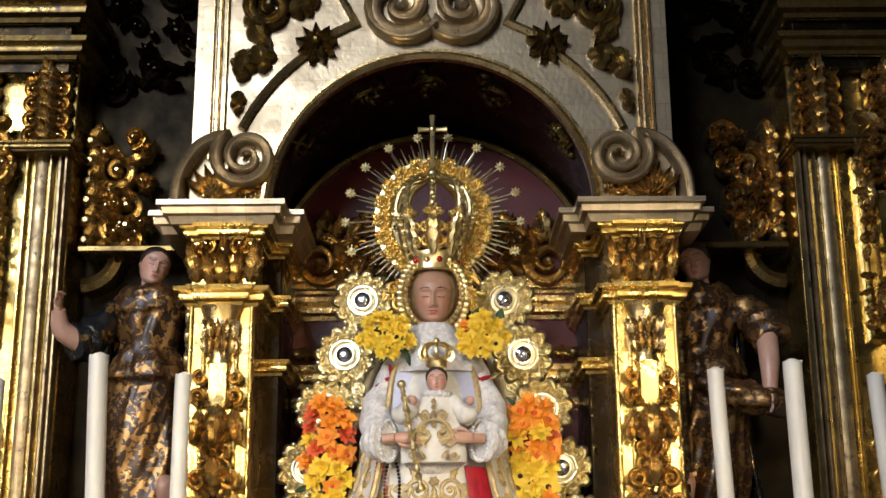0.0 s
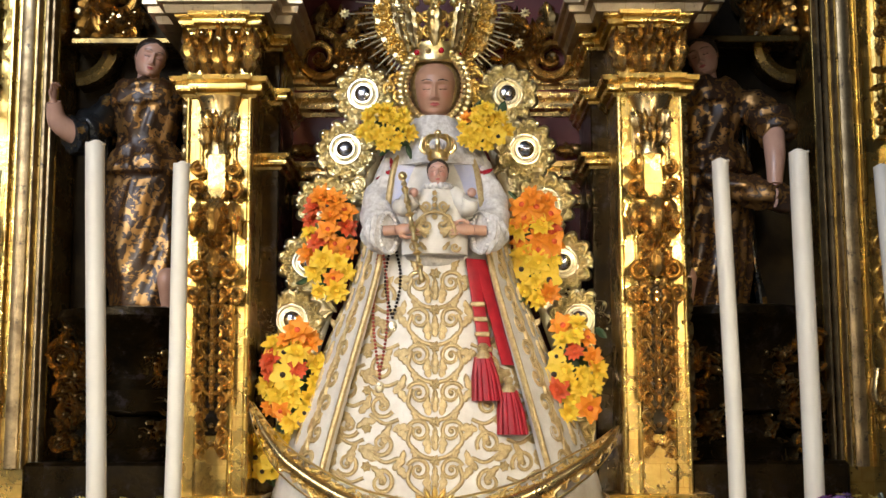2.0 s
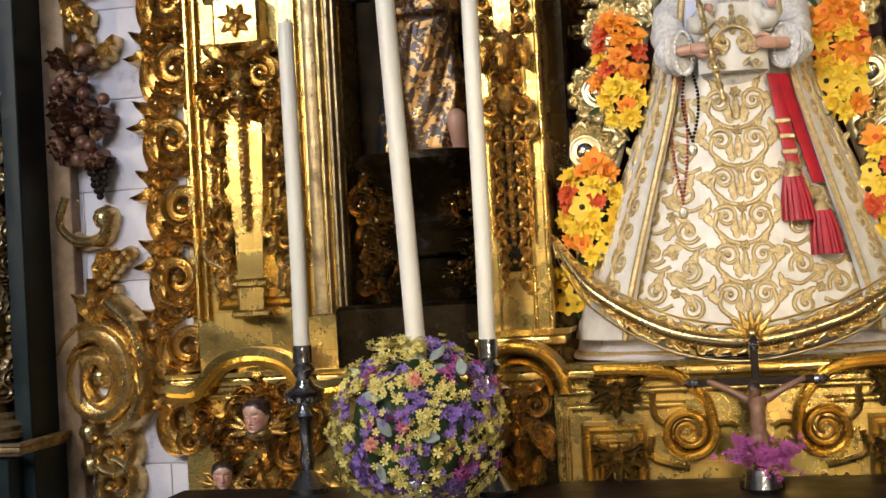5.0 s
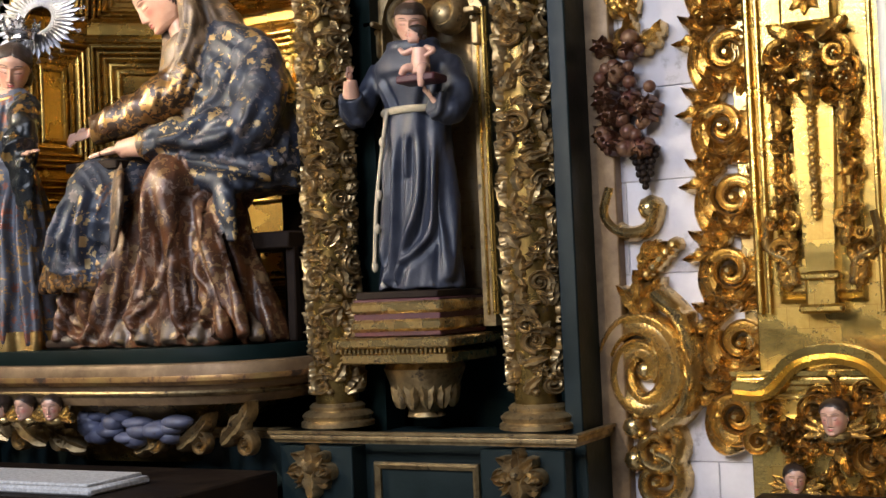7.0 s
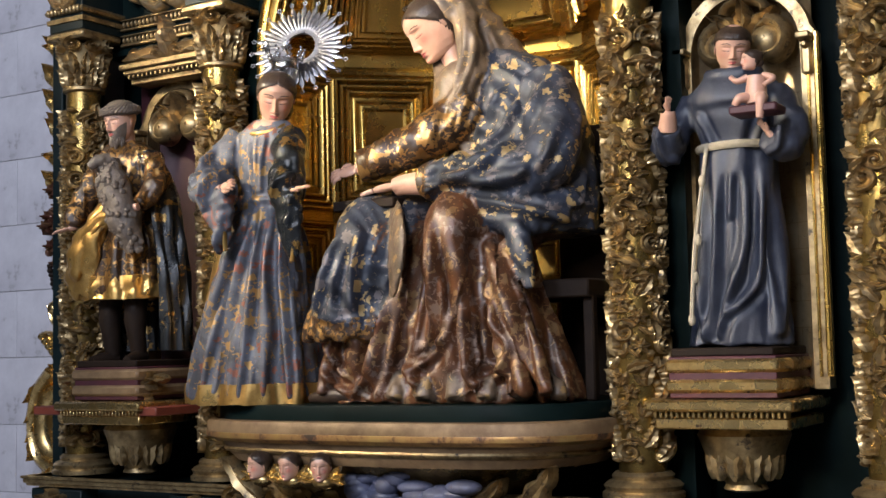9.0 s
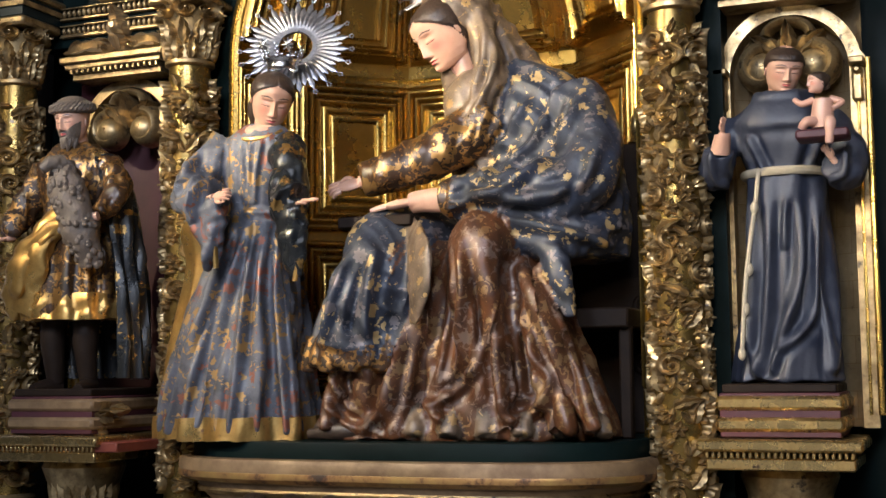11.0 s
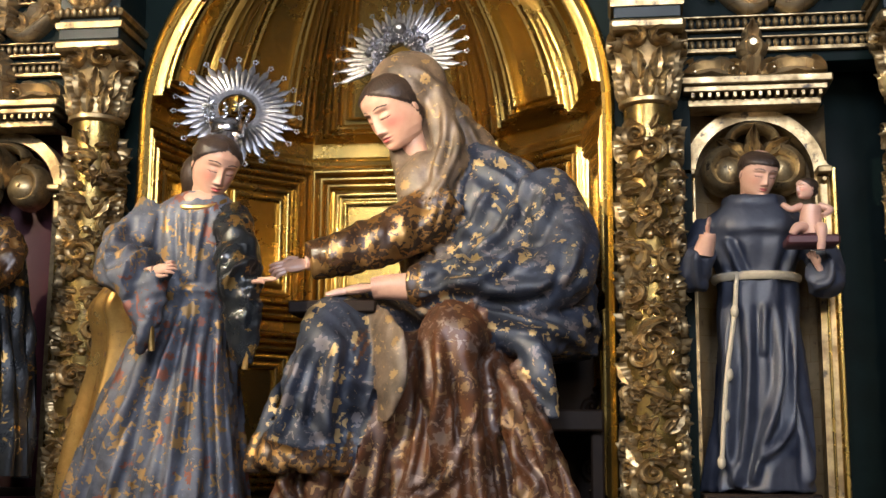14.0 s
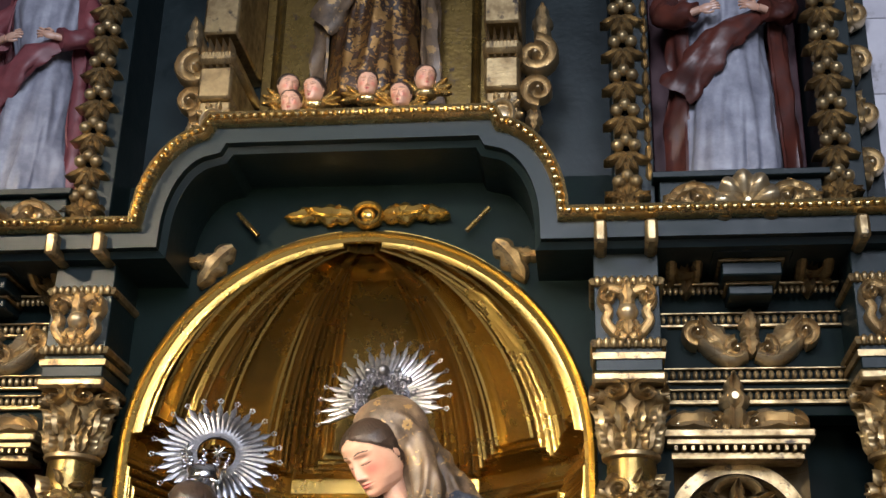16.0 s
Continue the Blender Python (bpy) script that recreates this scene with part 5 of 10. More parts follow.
    part("corbel", g, GOLDS, pd, "carved leaf corbel")

# plinth of the altarpiece
g = Geo()
box(g, -7.62, -2.93, 5.05, 5.46, 0.15, 0.93, 0.006)
for x in COLS:
    box(g, x - 0.19, x + 0.19, 4.93, 5.1, 0.15, 0.90, 0.006)
pl = part("plinth", g, BLUE, side, "dark blue painted plinth")
g = Geo()
P = [(-7.64, 5.4), (-7.64, 4.92), (-6.24, 4.92), (-6.24, 5.04), (-4.38, 5.04), (-4.38, 4.92), (-2.93, 4.92), (-2.93, 5.4)]
sweep_xy(g, P, scaled(OVOLO, 0.6, 0.8), 0.915)
part("plinth_moulding", g, GOLDS, pl)
for x in COLS:
    h = Geo()
    for k in range(5):
        leaf(h, 0, 0.04, 90 + (k - 2) * 48, 0.11, 0.09, 0.06, 1, 3)
    for q in (-1, 1):
        curl(h, q * 0.08, 0.02, 0.05, 270, 1.3, 0.018, 0.06, q)
    leaf(h, 0, 0.06, 270, 0.16, 0.12, 0.07)
    bud(h, 0, 0.05, 0.035, 0.09)
    h.warp(on_wall(x, 4.93, 0.76))
    part("boss", h, GOLDS, pl, "carved gilded leaf boss")
for cx in (-3.68, -6.94):
    g = Geo()
    sweep_xz(g, rect(cx - 0.26, cx + 0.26, 0.3, 0.82), [(0, 0), (0, 0.02), (0.012, 0.03), (0.03, 0.015), (0.03, 0)], 5.05, True)
    part("plinth_frame", g, GOLDS, pl)

# shelf under the main group
g = Geo()
half = [(XS + 1.06 * math.copysign(abs(math.cos(a)) ** 0.55, math.cos(a)), 5.25 - 0.66 * abs(math.sin(a)) ** 0.7) for a in np.radians(np.linspace(180, 0, 41))]
loft(g, [[(XS + (x - XS) * k, 5.25 + (y - 5.25) * k, z) for x, y in half] for k, z in ((0.86, 1.10), (0.90, 1.14), (0.93, 1.19), (0.965, 1.20), (1.0, 1.225), (1.0, 1.275), (0.99, 1.29), (0.95, 1.295))], False)
shelf = part("shelf", g, TAN, side, "bowed timber shelf with worn gilding")
g = Geo()
loft(g, [[(XS + (x - XS) * k, 5.25 + (y - 5.25) * k, z) for x, y in half] for k, z in ((0.962, 1.196), (1.003, 1.214), (1.006, 1.226), (1.003, 1.238), (0.99, 1.240))], False)
part("gilded_lip", g, mat("flaking_gilding", (0.55, 0.36, 0.13), (0.30, 0.13, 0.06), 5, 0.38, 0.12, 0.7, 0.3, 50, (0.05, 0.028, 0.018), 0.52, 5), shelf, "flaking gilded lip")
g = Geo()
loft(g, [[(XS + (x - XS) * k, 5.25 + (y - 5.25) * k, z) for x, y in half] for k, z in ((0.88, 1.135), (0.915, 1.145), (0.925, 1.158), (0.915, 1.17), (0.90, 1.172))], False)
part("gilded_bead", g, GOLDS, shelf)
g = Geo()
loft(g, [[(XS + (x - XS) * k, 5.25 + (y - 5.25) * k, z) for x, y in half] for k, z in ((0.94, 1.285), (0.94, 1.355), (0.935, 1.362))], False)
V = [(XS + (x - XS) * 0.935, 5.25 + (y - 5.25) * 0.935, 1.362) for x, y in half] + [(XS + 1.0, 6.2, 1.362), (XS - 1.0, 6.2, 1.362)]
g.add(V, [tuple(range(len(V)))])
part("shelf_top", g, GREEN, shelf, "blackish green shelf top")
g = Geo()
loft(g, [[(XS + (x - XS) * k, 5.25 + (y - 5.25) * k, z) for x, y in half] for k, z in ((0.42, 0.80), (0.52, 0.95), (0.80, 1.11))], False)
und = part("shelf_apron", g, GOLDD, shelf, "curved apron with dim gilding")
CLOUD = mat("painted_cloud", (0.11, 0.12, 0.19), (0.07, 0.07, 0.10), 9, 0.45, 0.1, 0, 0.3, 50, (0.05, 0.03, 0.02), 0.6, 16)
g = Geo()
for k in range(26):
    x = rng.uniform(-5.42, -4.85)
    ball(g, (x, 4.80 + rng.uniform(0, 0.04), 1.0 + rng.uniform(-0.09, 0.07) * (1 - abs(x + 5.13) * 1.4)), (rng.uniform(0.05, 0.09), 0.06, rng.uniform(0.03, 0.05)), 12, 8)
part("cloud", g, CLOUD, shelf, "blue-grey painted cloud")
h = Geo()
for q in (-1, 1):
    for k in range(3):
        leaf(h, q * (0.15 + 0.26 * k), -0.06 + 0.02 * k, 90 - q * (80 - 10 * k), 0.28, 0.12, 0.05, 1, 3, 0, q * 30)
        curl(h, q * (0.30 + 0.26 * k), -0.02, 0.05, 90, 1.3, 0.018, 0.05, q)
h.warp(on_wall(XS, 4.86, 0.93))
part("apron_carving", h, GOLDS, shelf, "gilded scroll carving")

# raised cornice
CORN = [(-7.66, 3.985), (-6.185, 3.985)]
CORN += [tuple(p) for p in arc(-5.905, 3.975, 0.28, 178, 95, 10, 0.43)]
CORN += [(-5.90, 4.46), (-4.72, 4.46)]
CORN += [tuple(p) for p in arc(-4.715, 3.975, 0.28, 85, 2, 10, 0.43)]
CORN += [(-4.435, 3.985), (-2.98, 3.985)]
g = Geo()
sweep_xz(g, CORN, [(0.0, -0.1), (0, 0.40), (0.085, 0.40), (0.085, 0.36), (0.11, 0.34), (0.11, -0.1)], 5.28)
cor = part("cornice", g, BLUE, side, "dark blue cornice that arches over the niche")
g = Geo()
sweep_xz(g, CORN, [(-0.035, 0.36), (-0.035, 0.455), (-0.022, 0.46), (-0.018, 0.435), (0.0, 0.45), (0.012, 0.43), (0.014, 0.40), (0.014, 0.36)], 5.28)
P = np.array(CORN)
D = np.concatenate([[0], np.cumsum(np.linalg.norm(np.diff(P, axis=0), axis=1))])
for d in np.arange(0.02, D[-1], 0.036):
    x, z = np.interp(d, D, P[:, 0]), np.interp(d, D, P[:, 1])
    ball(g, (x, 4.822, z + 0.012), (0.013, 0.012, 0.013), 6, 5)
part("cornice_moulding", g, GOLDC, cor, "gilded egg moulding")
g = Geo()
A = arc(XS, 3.12, 1.0, 52, 128, 25)
B = np.stack([np.clip(A[:, 0], XS - 0.44, XS + 0.44), np.full(25, 4.27)], 1)
loft(g, [fl(A, 5.34), fl(A, 5.29), fl(B, 5.29), fl(B, 5.34)])
part("spandrel", g, GREEN, cor)
h = Geo()
for q in (-1, 1):
    leaf(h, q * 0.06, 0.0, 90 - q * 95, 0.22, 0.11, 0.035, 1, 3, 0, q * 20)
    leaf(h, q * 0.20, 0.0, 90 - q * 80, 0.17, 0.09, 0.03, 1, 3, 0, -q * 30)
    curl(h, q * 0.12, 0.0, 0.035, 90, 1.2, 0.012, 0.03, q)
ribbon(h, arc(0, 0, 0.06, 0, 360, 25, 0.05), 0.016, 0.04)
bud(h, 0, 0, 0.035, 0.02)
h.warp(on_wall(XS + 0.02, 5.25, 4.19))
part("cartouche", h, GOLDN, cor, "gilded cartouche with leaf wings")
g = Geo()
for q in (-1, 1):
    tube(g, [(XS + q * 0.46, 5.22, 4.09), (XS + q * 0.56, 5.22, 4.20)], 0.011, 8)
part("cornice_peg", g, GOLDD, cor)
h = Geo()
for q in (-1, 1):
    leaf(h, q * 0.58, 4.06, 90 - q * 130, 0.24, 0.13, 0.04, 1, 3, 0, q * -30)
    leaf(h, q * 0.66, 4.0, 90 - q * 100, 0.12, 0.08, 0.04, 1, 3)
h.warp(on_wall(XS, 5.27, 0))
part("spandrel_carving", h, GOLDS, cor)

# upper storey
for cx, q in ((-3.70, 1), (-6.92, -1)):
    g = Geo()
    box(g, cx - 0.33, cx + 0.33, 5.32, 5.42, 4.22, 6.4, 0.004)
    un = part("upper_panel", g, MAROON, side, "dull purple panel of the upper storey")
    g = Geo()
    box(g, cx - 0.36, cx + 0.36, 5.0, 5.42, 4.215, 4.245, 0.004)
    box(g, cx - 0.33, cx + 0.33, 5.04, 5.42, 4.05, 4.215, 0.004)
    part("sill", g, BLUE, un, "dark blue sill")
    h = Geo()
    for k in (-1, 1):
        curl(h, k * 0.18, 0.0, 0.06, 90, 1.3, 0.022, 0.04, k)
        leaf(h, k * 0.05, 0.0, 90 - k * 80, 0.16, 0.10, 0.04, 1, 3)
        leaf(h, k * 0.22, 0.0, 90 - k * 90, 0.10, 0.07, 0.04, 1, 3)
        ribbon(h, smoothed([(k * 0.10, -0.05), (k * 0.16, 0.04), (k * 0.25, 0.03), (k * 0.30, -0.03)], 5), 0.022, 0.05, FLUTE)
    h.warp(on_wall(cx, 5.03, 4.12))
    part("scroll_carving", h, GOLDP, un, "pale gilded scrolls")
    h = Geo()
    rows = []
    for t in np.radians(np.linspace(-18, 198, 64)):
        flute = abs(math.sin(4.5 * t + 0.3))
        rows.append([(0.125 * q * (0.93 + 0.09 * flute) * math.cos(t), -0.06 + 0.135 * q * (0.93 + 0.09 * flute) * math.sin(t), 0.02 + 0.06 * math.sin(2.4 * q) + 0.030 * flute * q) for q in (0.1, 0.3, 0.5, 0.7, 0.85, 0.96, 1.0)] + [(0.13 * math.cos(t), -0.06 + 0.14 * math.sin(t), -0.02)])
    loft(h, rows, False, (False, False), 0, True)
    bud(h, 0, -0.06, 0.035, 0.10)
    for k in (-1, 1):
        curl(h, k * 0.085, -0.09, 0.04, 90, 1.4, 0.014, 0.07, k)
    h.warp(on_wall(cx, 4.93, 4.09))
    part("shell_carving", h, GOLDP, un, "gilded shell")
    for e, w in ((-0.46, 1), (0.40, 1)):
        g = Geo()
        box(g, cx + e - 0.055, cx + e + 0.115, 5.08, 5.42, 4.0, 6.4, 0.004)
        st = part("pilaster_strip", g, BLUE, un, "dark blue strip with fruit garland")
        h = Geo()
        for k in range(12):
            v = 0.22 + k * 0.17
            for i in range(3):
                ball(h, ((i - 1) * 0.036, v + (0.026 if i == 1 else 0), 0.04), 0.029, 10, 7)
            for a in (-50, -20, 20, 50):
                leaf(h, 0, v - 0.02, 270 + a * 1.2, 0.11, 0.055, 0.04, 1, 2)
            leaf(h, 0, v + 0.12, 270, 0.10, 0.05, 0.04, 1, 2)
        for a in range(5):
            leaf(h, 0, 0.14, 90 + (a - 2) * 35, 0.10, 0.055, 0.05)
        leaf(h, 0, 0.14, 270, 0.15, 0.10, 0.05)
        h.warp(on_wall(cx + e, 5.08, 4.0))
        part("garland", h, GOLDS, st, "gilded fruit and leaf garland")
        h = Geo()
        for k in range(18):
            leaf(h, 0, 0.22 + k * 0.09, 90, 0.08, 0.04, 0.025, 1, 2)
        h.warp(on_wall(cx + e + (0.095 if e < 0 else -0.04), 5.08, 4.02))
        part("husk_carving", h, GOLDS, st)
    # pierced edge
    h = Geo()
    for k in range(7):
        curl(h, 0.03, 0.1 + k * 0.26, 0.075, 90 + 180 * (k % 2), 1.3, 0.03, 0.06, 1 if k % 2 else -1)
        leaf(h, 0, k * 0.26, 90, 0.18, 0.1, 0.06)
    h.warp(on_wall(cx + q * 0.57, 5.36, 4.05))
    part("edge_carving", h, GOLDP, un, "silvered pierced scroll edge")
for s in (-1, 1):
    x = XS + s * 0.63
    g = Geo()
    box(g, x - 0.075, x + 0.075, 4.92, 5.42, 4.62, 4.78, 0.012)
    box(g, x - 0.085, x + 0.085, 4.90, 5.42, 4.79, 4.86, 0.02)
    box(g, x - 0.07, x + 0.07, 4.95, 5.42, 4.40, 4.62, 0.008)
    box(g, x - 0.08, x + 0.08, 4.92, 5.42, 4.95, 5.6, 0.01)
    po = part("bracket", g, GOLDS, side, "gilded bracket post")
    h = Geo()
    ribbon(h, arc(0, 0, 0.05, 0, 360, 25, 0.07), 0.012, 0.025)
    bud(h, 0, 0, 0.045, 0.02)
    for k in range(10):
        a = 36 * k
        leaf(h, 0.055 * math.cos(math.radians(a)), 0.075 * math.sin(math.radians(a)), a, 0.04, 0.035, 0.02)
    for k in range(5):
        leaf(h, (k - 2) * 0.03, 0.28, 90, 0.12, 0.03, 0.05, 1, 1)
    h.warp(on_wall(x, 4.945, 4.50))
    part("medallion", h, GOLDP, po, "oval medallion")
    h = Geo()
    curl(h, s * 0.03, 0.20, 0.085, 90, 1.6, 0.028, 0.07, s)
    curl(h, s * 0.04, 0.02, 0.07, 270, 1.5, 0.025, 0.07, s)
    leaf(h, s * 0.02, -0.05, 270, 0.12, 0.08, 0.05)
    leaf(h, s * 0.06, 0.28, 90, 0.2, 0.1, 0.05)
    h.warp(on_wall(x + s * 0.11, 5.1, 4.66))
    part("scroll", h, GOLDP, po, "pale gilded side scroll")
g = Geo()
box(g, XS - 0.62, XS + 0.62, 5.02, 5.42, 4.40, 4.575, 0.004)
part("upper_sill", g, DARK, side)
g = Geo()
box(g, XS - 0.55, XS + 0.55, 5.36, 5.42, 4.575, 6.4, 0.004)
sweep_xz(g, rect(XS - 0.50, XS + 0.50, 4.6, 6.2), FRAME, 5.36, True)
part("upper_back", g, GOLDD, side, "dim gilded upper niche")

# side edge: blue strip, timber board, fruit drop and scrolls
for q, xe in ((1, -3.02), (-1, -7.60)):
    g = Geo()
    box(g, *sorted((xe - q * 0.02, xe + q * 0.06)), 5.10, 5.42, 0.2, 4.0, 0.006)
    part("edge_strip", g, BLUE, side, "dark blue edge strip")
    g = Geo()
    box(g, *sorted((xe + q * 0.055, xe + q * 0.17)), 5.33, 5.42, 0.2, 4.2, 0.006)
    eb = part("edge_board", g, TAN, side, "bare brown edge board")
    h = Geo()
    ex = xe + q * 0.24
    p = spiral(0, 0, 0.20, 0.045, 90 + 70 * q, 90 + 70 * q - q * 560, 60) * np.array((0.86, 1.12)) + np.array((q * 0.01, 1.19))
    ribbon(h, p, 0.062, 0.10, FLUTE, ((0, 0.2, 0.7, 1), (0.6, 1.05, 0.8, 0.5)))
    bud(h, q * 0.01, 1.19, 0.05, 0.06)
    ribbon(h, smoothed([(q * 0.08, 1.52), (q * 0.19, 1.40), (q * 0.235, 1.22), (q * 0.19, 1.04), (q * 0.08, 0.95)], 6), 0.05, 0.11)
    for e in range(4):
        leaf(h, q * (0.15 + 0.02 * e), 1.46 - 0.10 * e, 90 - q * (120 + 12 * e), 0.16, 0.08, 0.10, 1, 3, 0, -q * 40)
    for v, a in ((1.44, 60), (1.46, 120), (1.50, 90), (1.52, 40)):
        leaf(h, 0.0, v - 0.04, a, 0.16, 0.09, 0.07, 1, 3)
    ribbon(h, smoothed([(-q * 0.10, 1.98), (-q * 0.13, 1.86), (-q * 0.05, 1.78), (q * 0.06, 1.80), (q * 0.10, 1.90)], 6), 0.035, 0.08)
    bud(h, q * 0.07, 1.88, 0.06, 0.09)
    for k in range(5):
        leaf(h, q * 0.02, 1.6 + 0.03 * k, 90 - q * (10 + 24 * k), 0.14, 0.08, 0.07)
        bud(h, q * (0.05 + 0.03 * k), 1.60 + 0.03 * k, 0.035, 0.08)
    for v in (0.86, 0.72):
        curl(h, q * 0.05, v, 0.12, 90, 1.4, 0.04, 0.09, q, 0, HALF)
        bud(h, q * 0.10, v + 0.09, 0.06, 0.08)
        bud(h, -q * 0.05, v + 0.09, 0.06, 0.08)
    for k in range(7):
        for i in range(3):
            leaf(h, (i - 1) * 0.05, 2.55 + k * 0.16, 90 + rng.uniform(-60, 60), 0.17, 0.11, 0.07, 1, 3, 0, rng.uniform(-50, 50))
        curl(h, rng.uniform(-0.06, 0.06), 2.60 + k * 0.16, 0.055, rng.uniform(0, 360), 1.3, 0.02, 0.06, 1)
    h.warp(on_wall(ex, 5.39, 0))
    part("scroll_carving", h, GOLDC, eb, "large gilded scroll carving")
    h = Geo()
    for k in range(44):
        v = rng.uniform(2.13, 2.62)
        w = 0.125 * math.sin(math.pi * min(1, (v - 2.0) / 0.72)) + 0.02
        u = rng.uniform(-w, w)
        ball(h, (u, v, 0.05 + rng.uniform(0, 0.03)), rng.uniform(0.025, 0.042), 10, 8)
        if k % 3 == 0:
            flower(h, u, v, 0.05, 0.11, 6)
    h.warp(on_wall(ex - q * 0.015, 5.39, 0))
    part("fruit_drop", h, mat("painted_fruit", (0.10, 0.03, 0.025), (0.22, 0.12, 0.06), 14, 0.4, 0.1, 0.25, 0.2, 60), eb, "painted fruit cluster")
    h = Geo()
    for k in range(7):
        for i in range(max(1, 5 - (k * 5) // 7)):
            n = max(1, 5 - (k * 5) // 7)
            ball(h, ((i - (n - 1) / 2) * 0.026, 2.13 - k * 0.026, 0.05 + 0.015 * (i % 2)), 0.0165, 9, 7)
    h.warp(on_wall(ex + q * 0.06, 5.39, 0))
    part("grape_bunch", h, DARK, eb, "dark painted bunch of grapes")

# red slab and rosettes under the bearded man
g = Geo()
box(g, -7.42, -6.55, 4.76, 5.3, 1.30, 1.345, 0.006)
part("slab", g, mat("red_ochre_paint", (0.22, 0.05, 0.03), (0.16, 0.035, 0.02), 6, 0.45, 0.1, 0, 0.2, 40), side, "red ochre painted slab")
for x in (-7.18, -6.72):
    h = Geo()
    flower(h, 0, 0, 0.07, 0.05, 8)
    for q in (-1, 1):
        leaf(h, q * 0.05, 0.02, 90 - q * 90, 0.10, 0.06, 0.04)
    leaf(h, 0, -0.04, 270, 0.09, 0.06, 0.04)
    h.warp(on_wall(x, 4.88, 1.46))
    part("rosette", h, GOLDS, side, "gilded rosette")

# ---- statues: each one mesh ----
from mathutils import kdtree


def folds(a, z, seed, n=7):
    r = random.Random(seed)
    f = np.zeros_like(a)
    for k in range(4):
        m, p, d = n + r.randint(-2, 5) + 3 * k, r.uniform(0, 6.28), r.uniform(-3.5, 3.5)
        s = np.sin(m * a + p + d * z + 0.8 * np.sin(2.3 * z + p))
        f += np.sign(s) * np.abs(s) ** 0.75 / (1 + 0.7 * k)
    return f / 2


def cloth(g, rows, seed, n=96, levels=40, mi=0, a0=None, a1=None, folds_n=7, wave=0.0, thick=0.0):
    """A draped shell through rows of (z, cx, cy, rx, ry, fold depth); all round, or between two angles."""
    R = smoothed(rows, max(2, levels // (len(rows) - 1)))
    closed = a0 is None
    a = np.linspace(0, 2 * math.pi, n, endpoint=False) if closed else np.radians(np.linspace(a0, a1, n))
    rings = []
    for z, cx, cy, rx, ry, amp in R:
        f = amp * folds(a, z, seed, folds_n)
        zz = z + wave * np.sin(9 * a + seed) * (amp > 0.02)
        rings.append(np.stack([cx + rx * np.cos(a) * (1 + f), cy + ry * np.sin(a) * (1 + f), zz + 0 * a], 1))
    loft(g, rings, closed, (closed, closed), mi)
    if not closed:
        inner = [np.stack([R[i][1] + (r[:, 0] - R[i][1]) * 0.95, R[i][2] + (r[:, 1] - R[i][2]) * 0.95, r[:, 2]], 1) for i, r in enumerate(rings)]
        loft(g, inner, False, (False, False), mi if thick == 0 else int(thick))
        for e in (0, -1):
            loft(g, [[rings[i][e], inner[i][e]] for i in range(len(rings))], False, (False, False), mi)
        for e in (0, -1):
            loft(g, [rings[e], inner[e]], False, (False, False), mi)


def limb(g, pts, rad, mi, fold=0.10, seed=1, seg=24, flat=1.0, caps=(True, True)):
    P = smoothed(pts, 9)
    rad = np.interp(np.linspace(0, 1, len(P)), np.linspace(0, 1, len(rad)), rad)
    T = np.gradient(P, axis=0)
    T /= np.linalg.norm(T, axis=1, keepdims=True) + 1e-9
    u = np.cross(T[0], (0.31, 0.9, 0.23))
    u /= np.linalg.norm(u)
    a = np.linspace(0, 2 * math.pi, seg, endpoint=False)
    rg = random.Random(seed)
    p1, p2, p3 = (rg.uniform(0, 6.28) for _ in range(3))
    rings = []
    for i, (p, t, r) in enumerate(zip(P, T, rad)):
        u = u - t * (u @ t)
        u /= np.linalg.norm(u)
        w = np.cross(t, u)
        k = i / len(P)
        f = 1 + fold * (np.sin(2 * a + 19 * k + p1) + 0.7 * np.sin(3 * a - 31 * k + p2) + 0.5 * np.sin(5 * a + 14 * k + p3))
        rings.append(p + (r * f)[:, None] * (np.cos(a)[:, None] * u + flat * np.sin(a)[:, None] * w))
    loft(g, rings, True, caps, mi)


def turn_m(yaw, pitch=0, roll=0):
    """Turns something that faces -y: yaw to its left as seen from the front, pitch down, roll."""
    return np.array(Euler((radians(pitch), radians(roll), radians(yaw)), "XYZ").to_matrix())


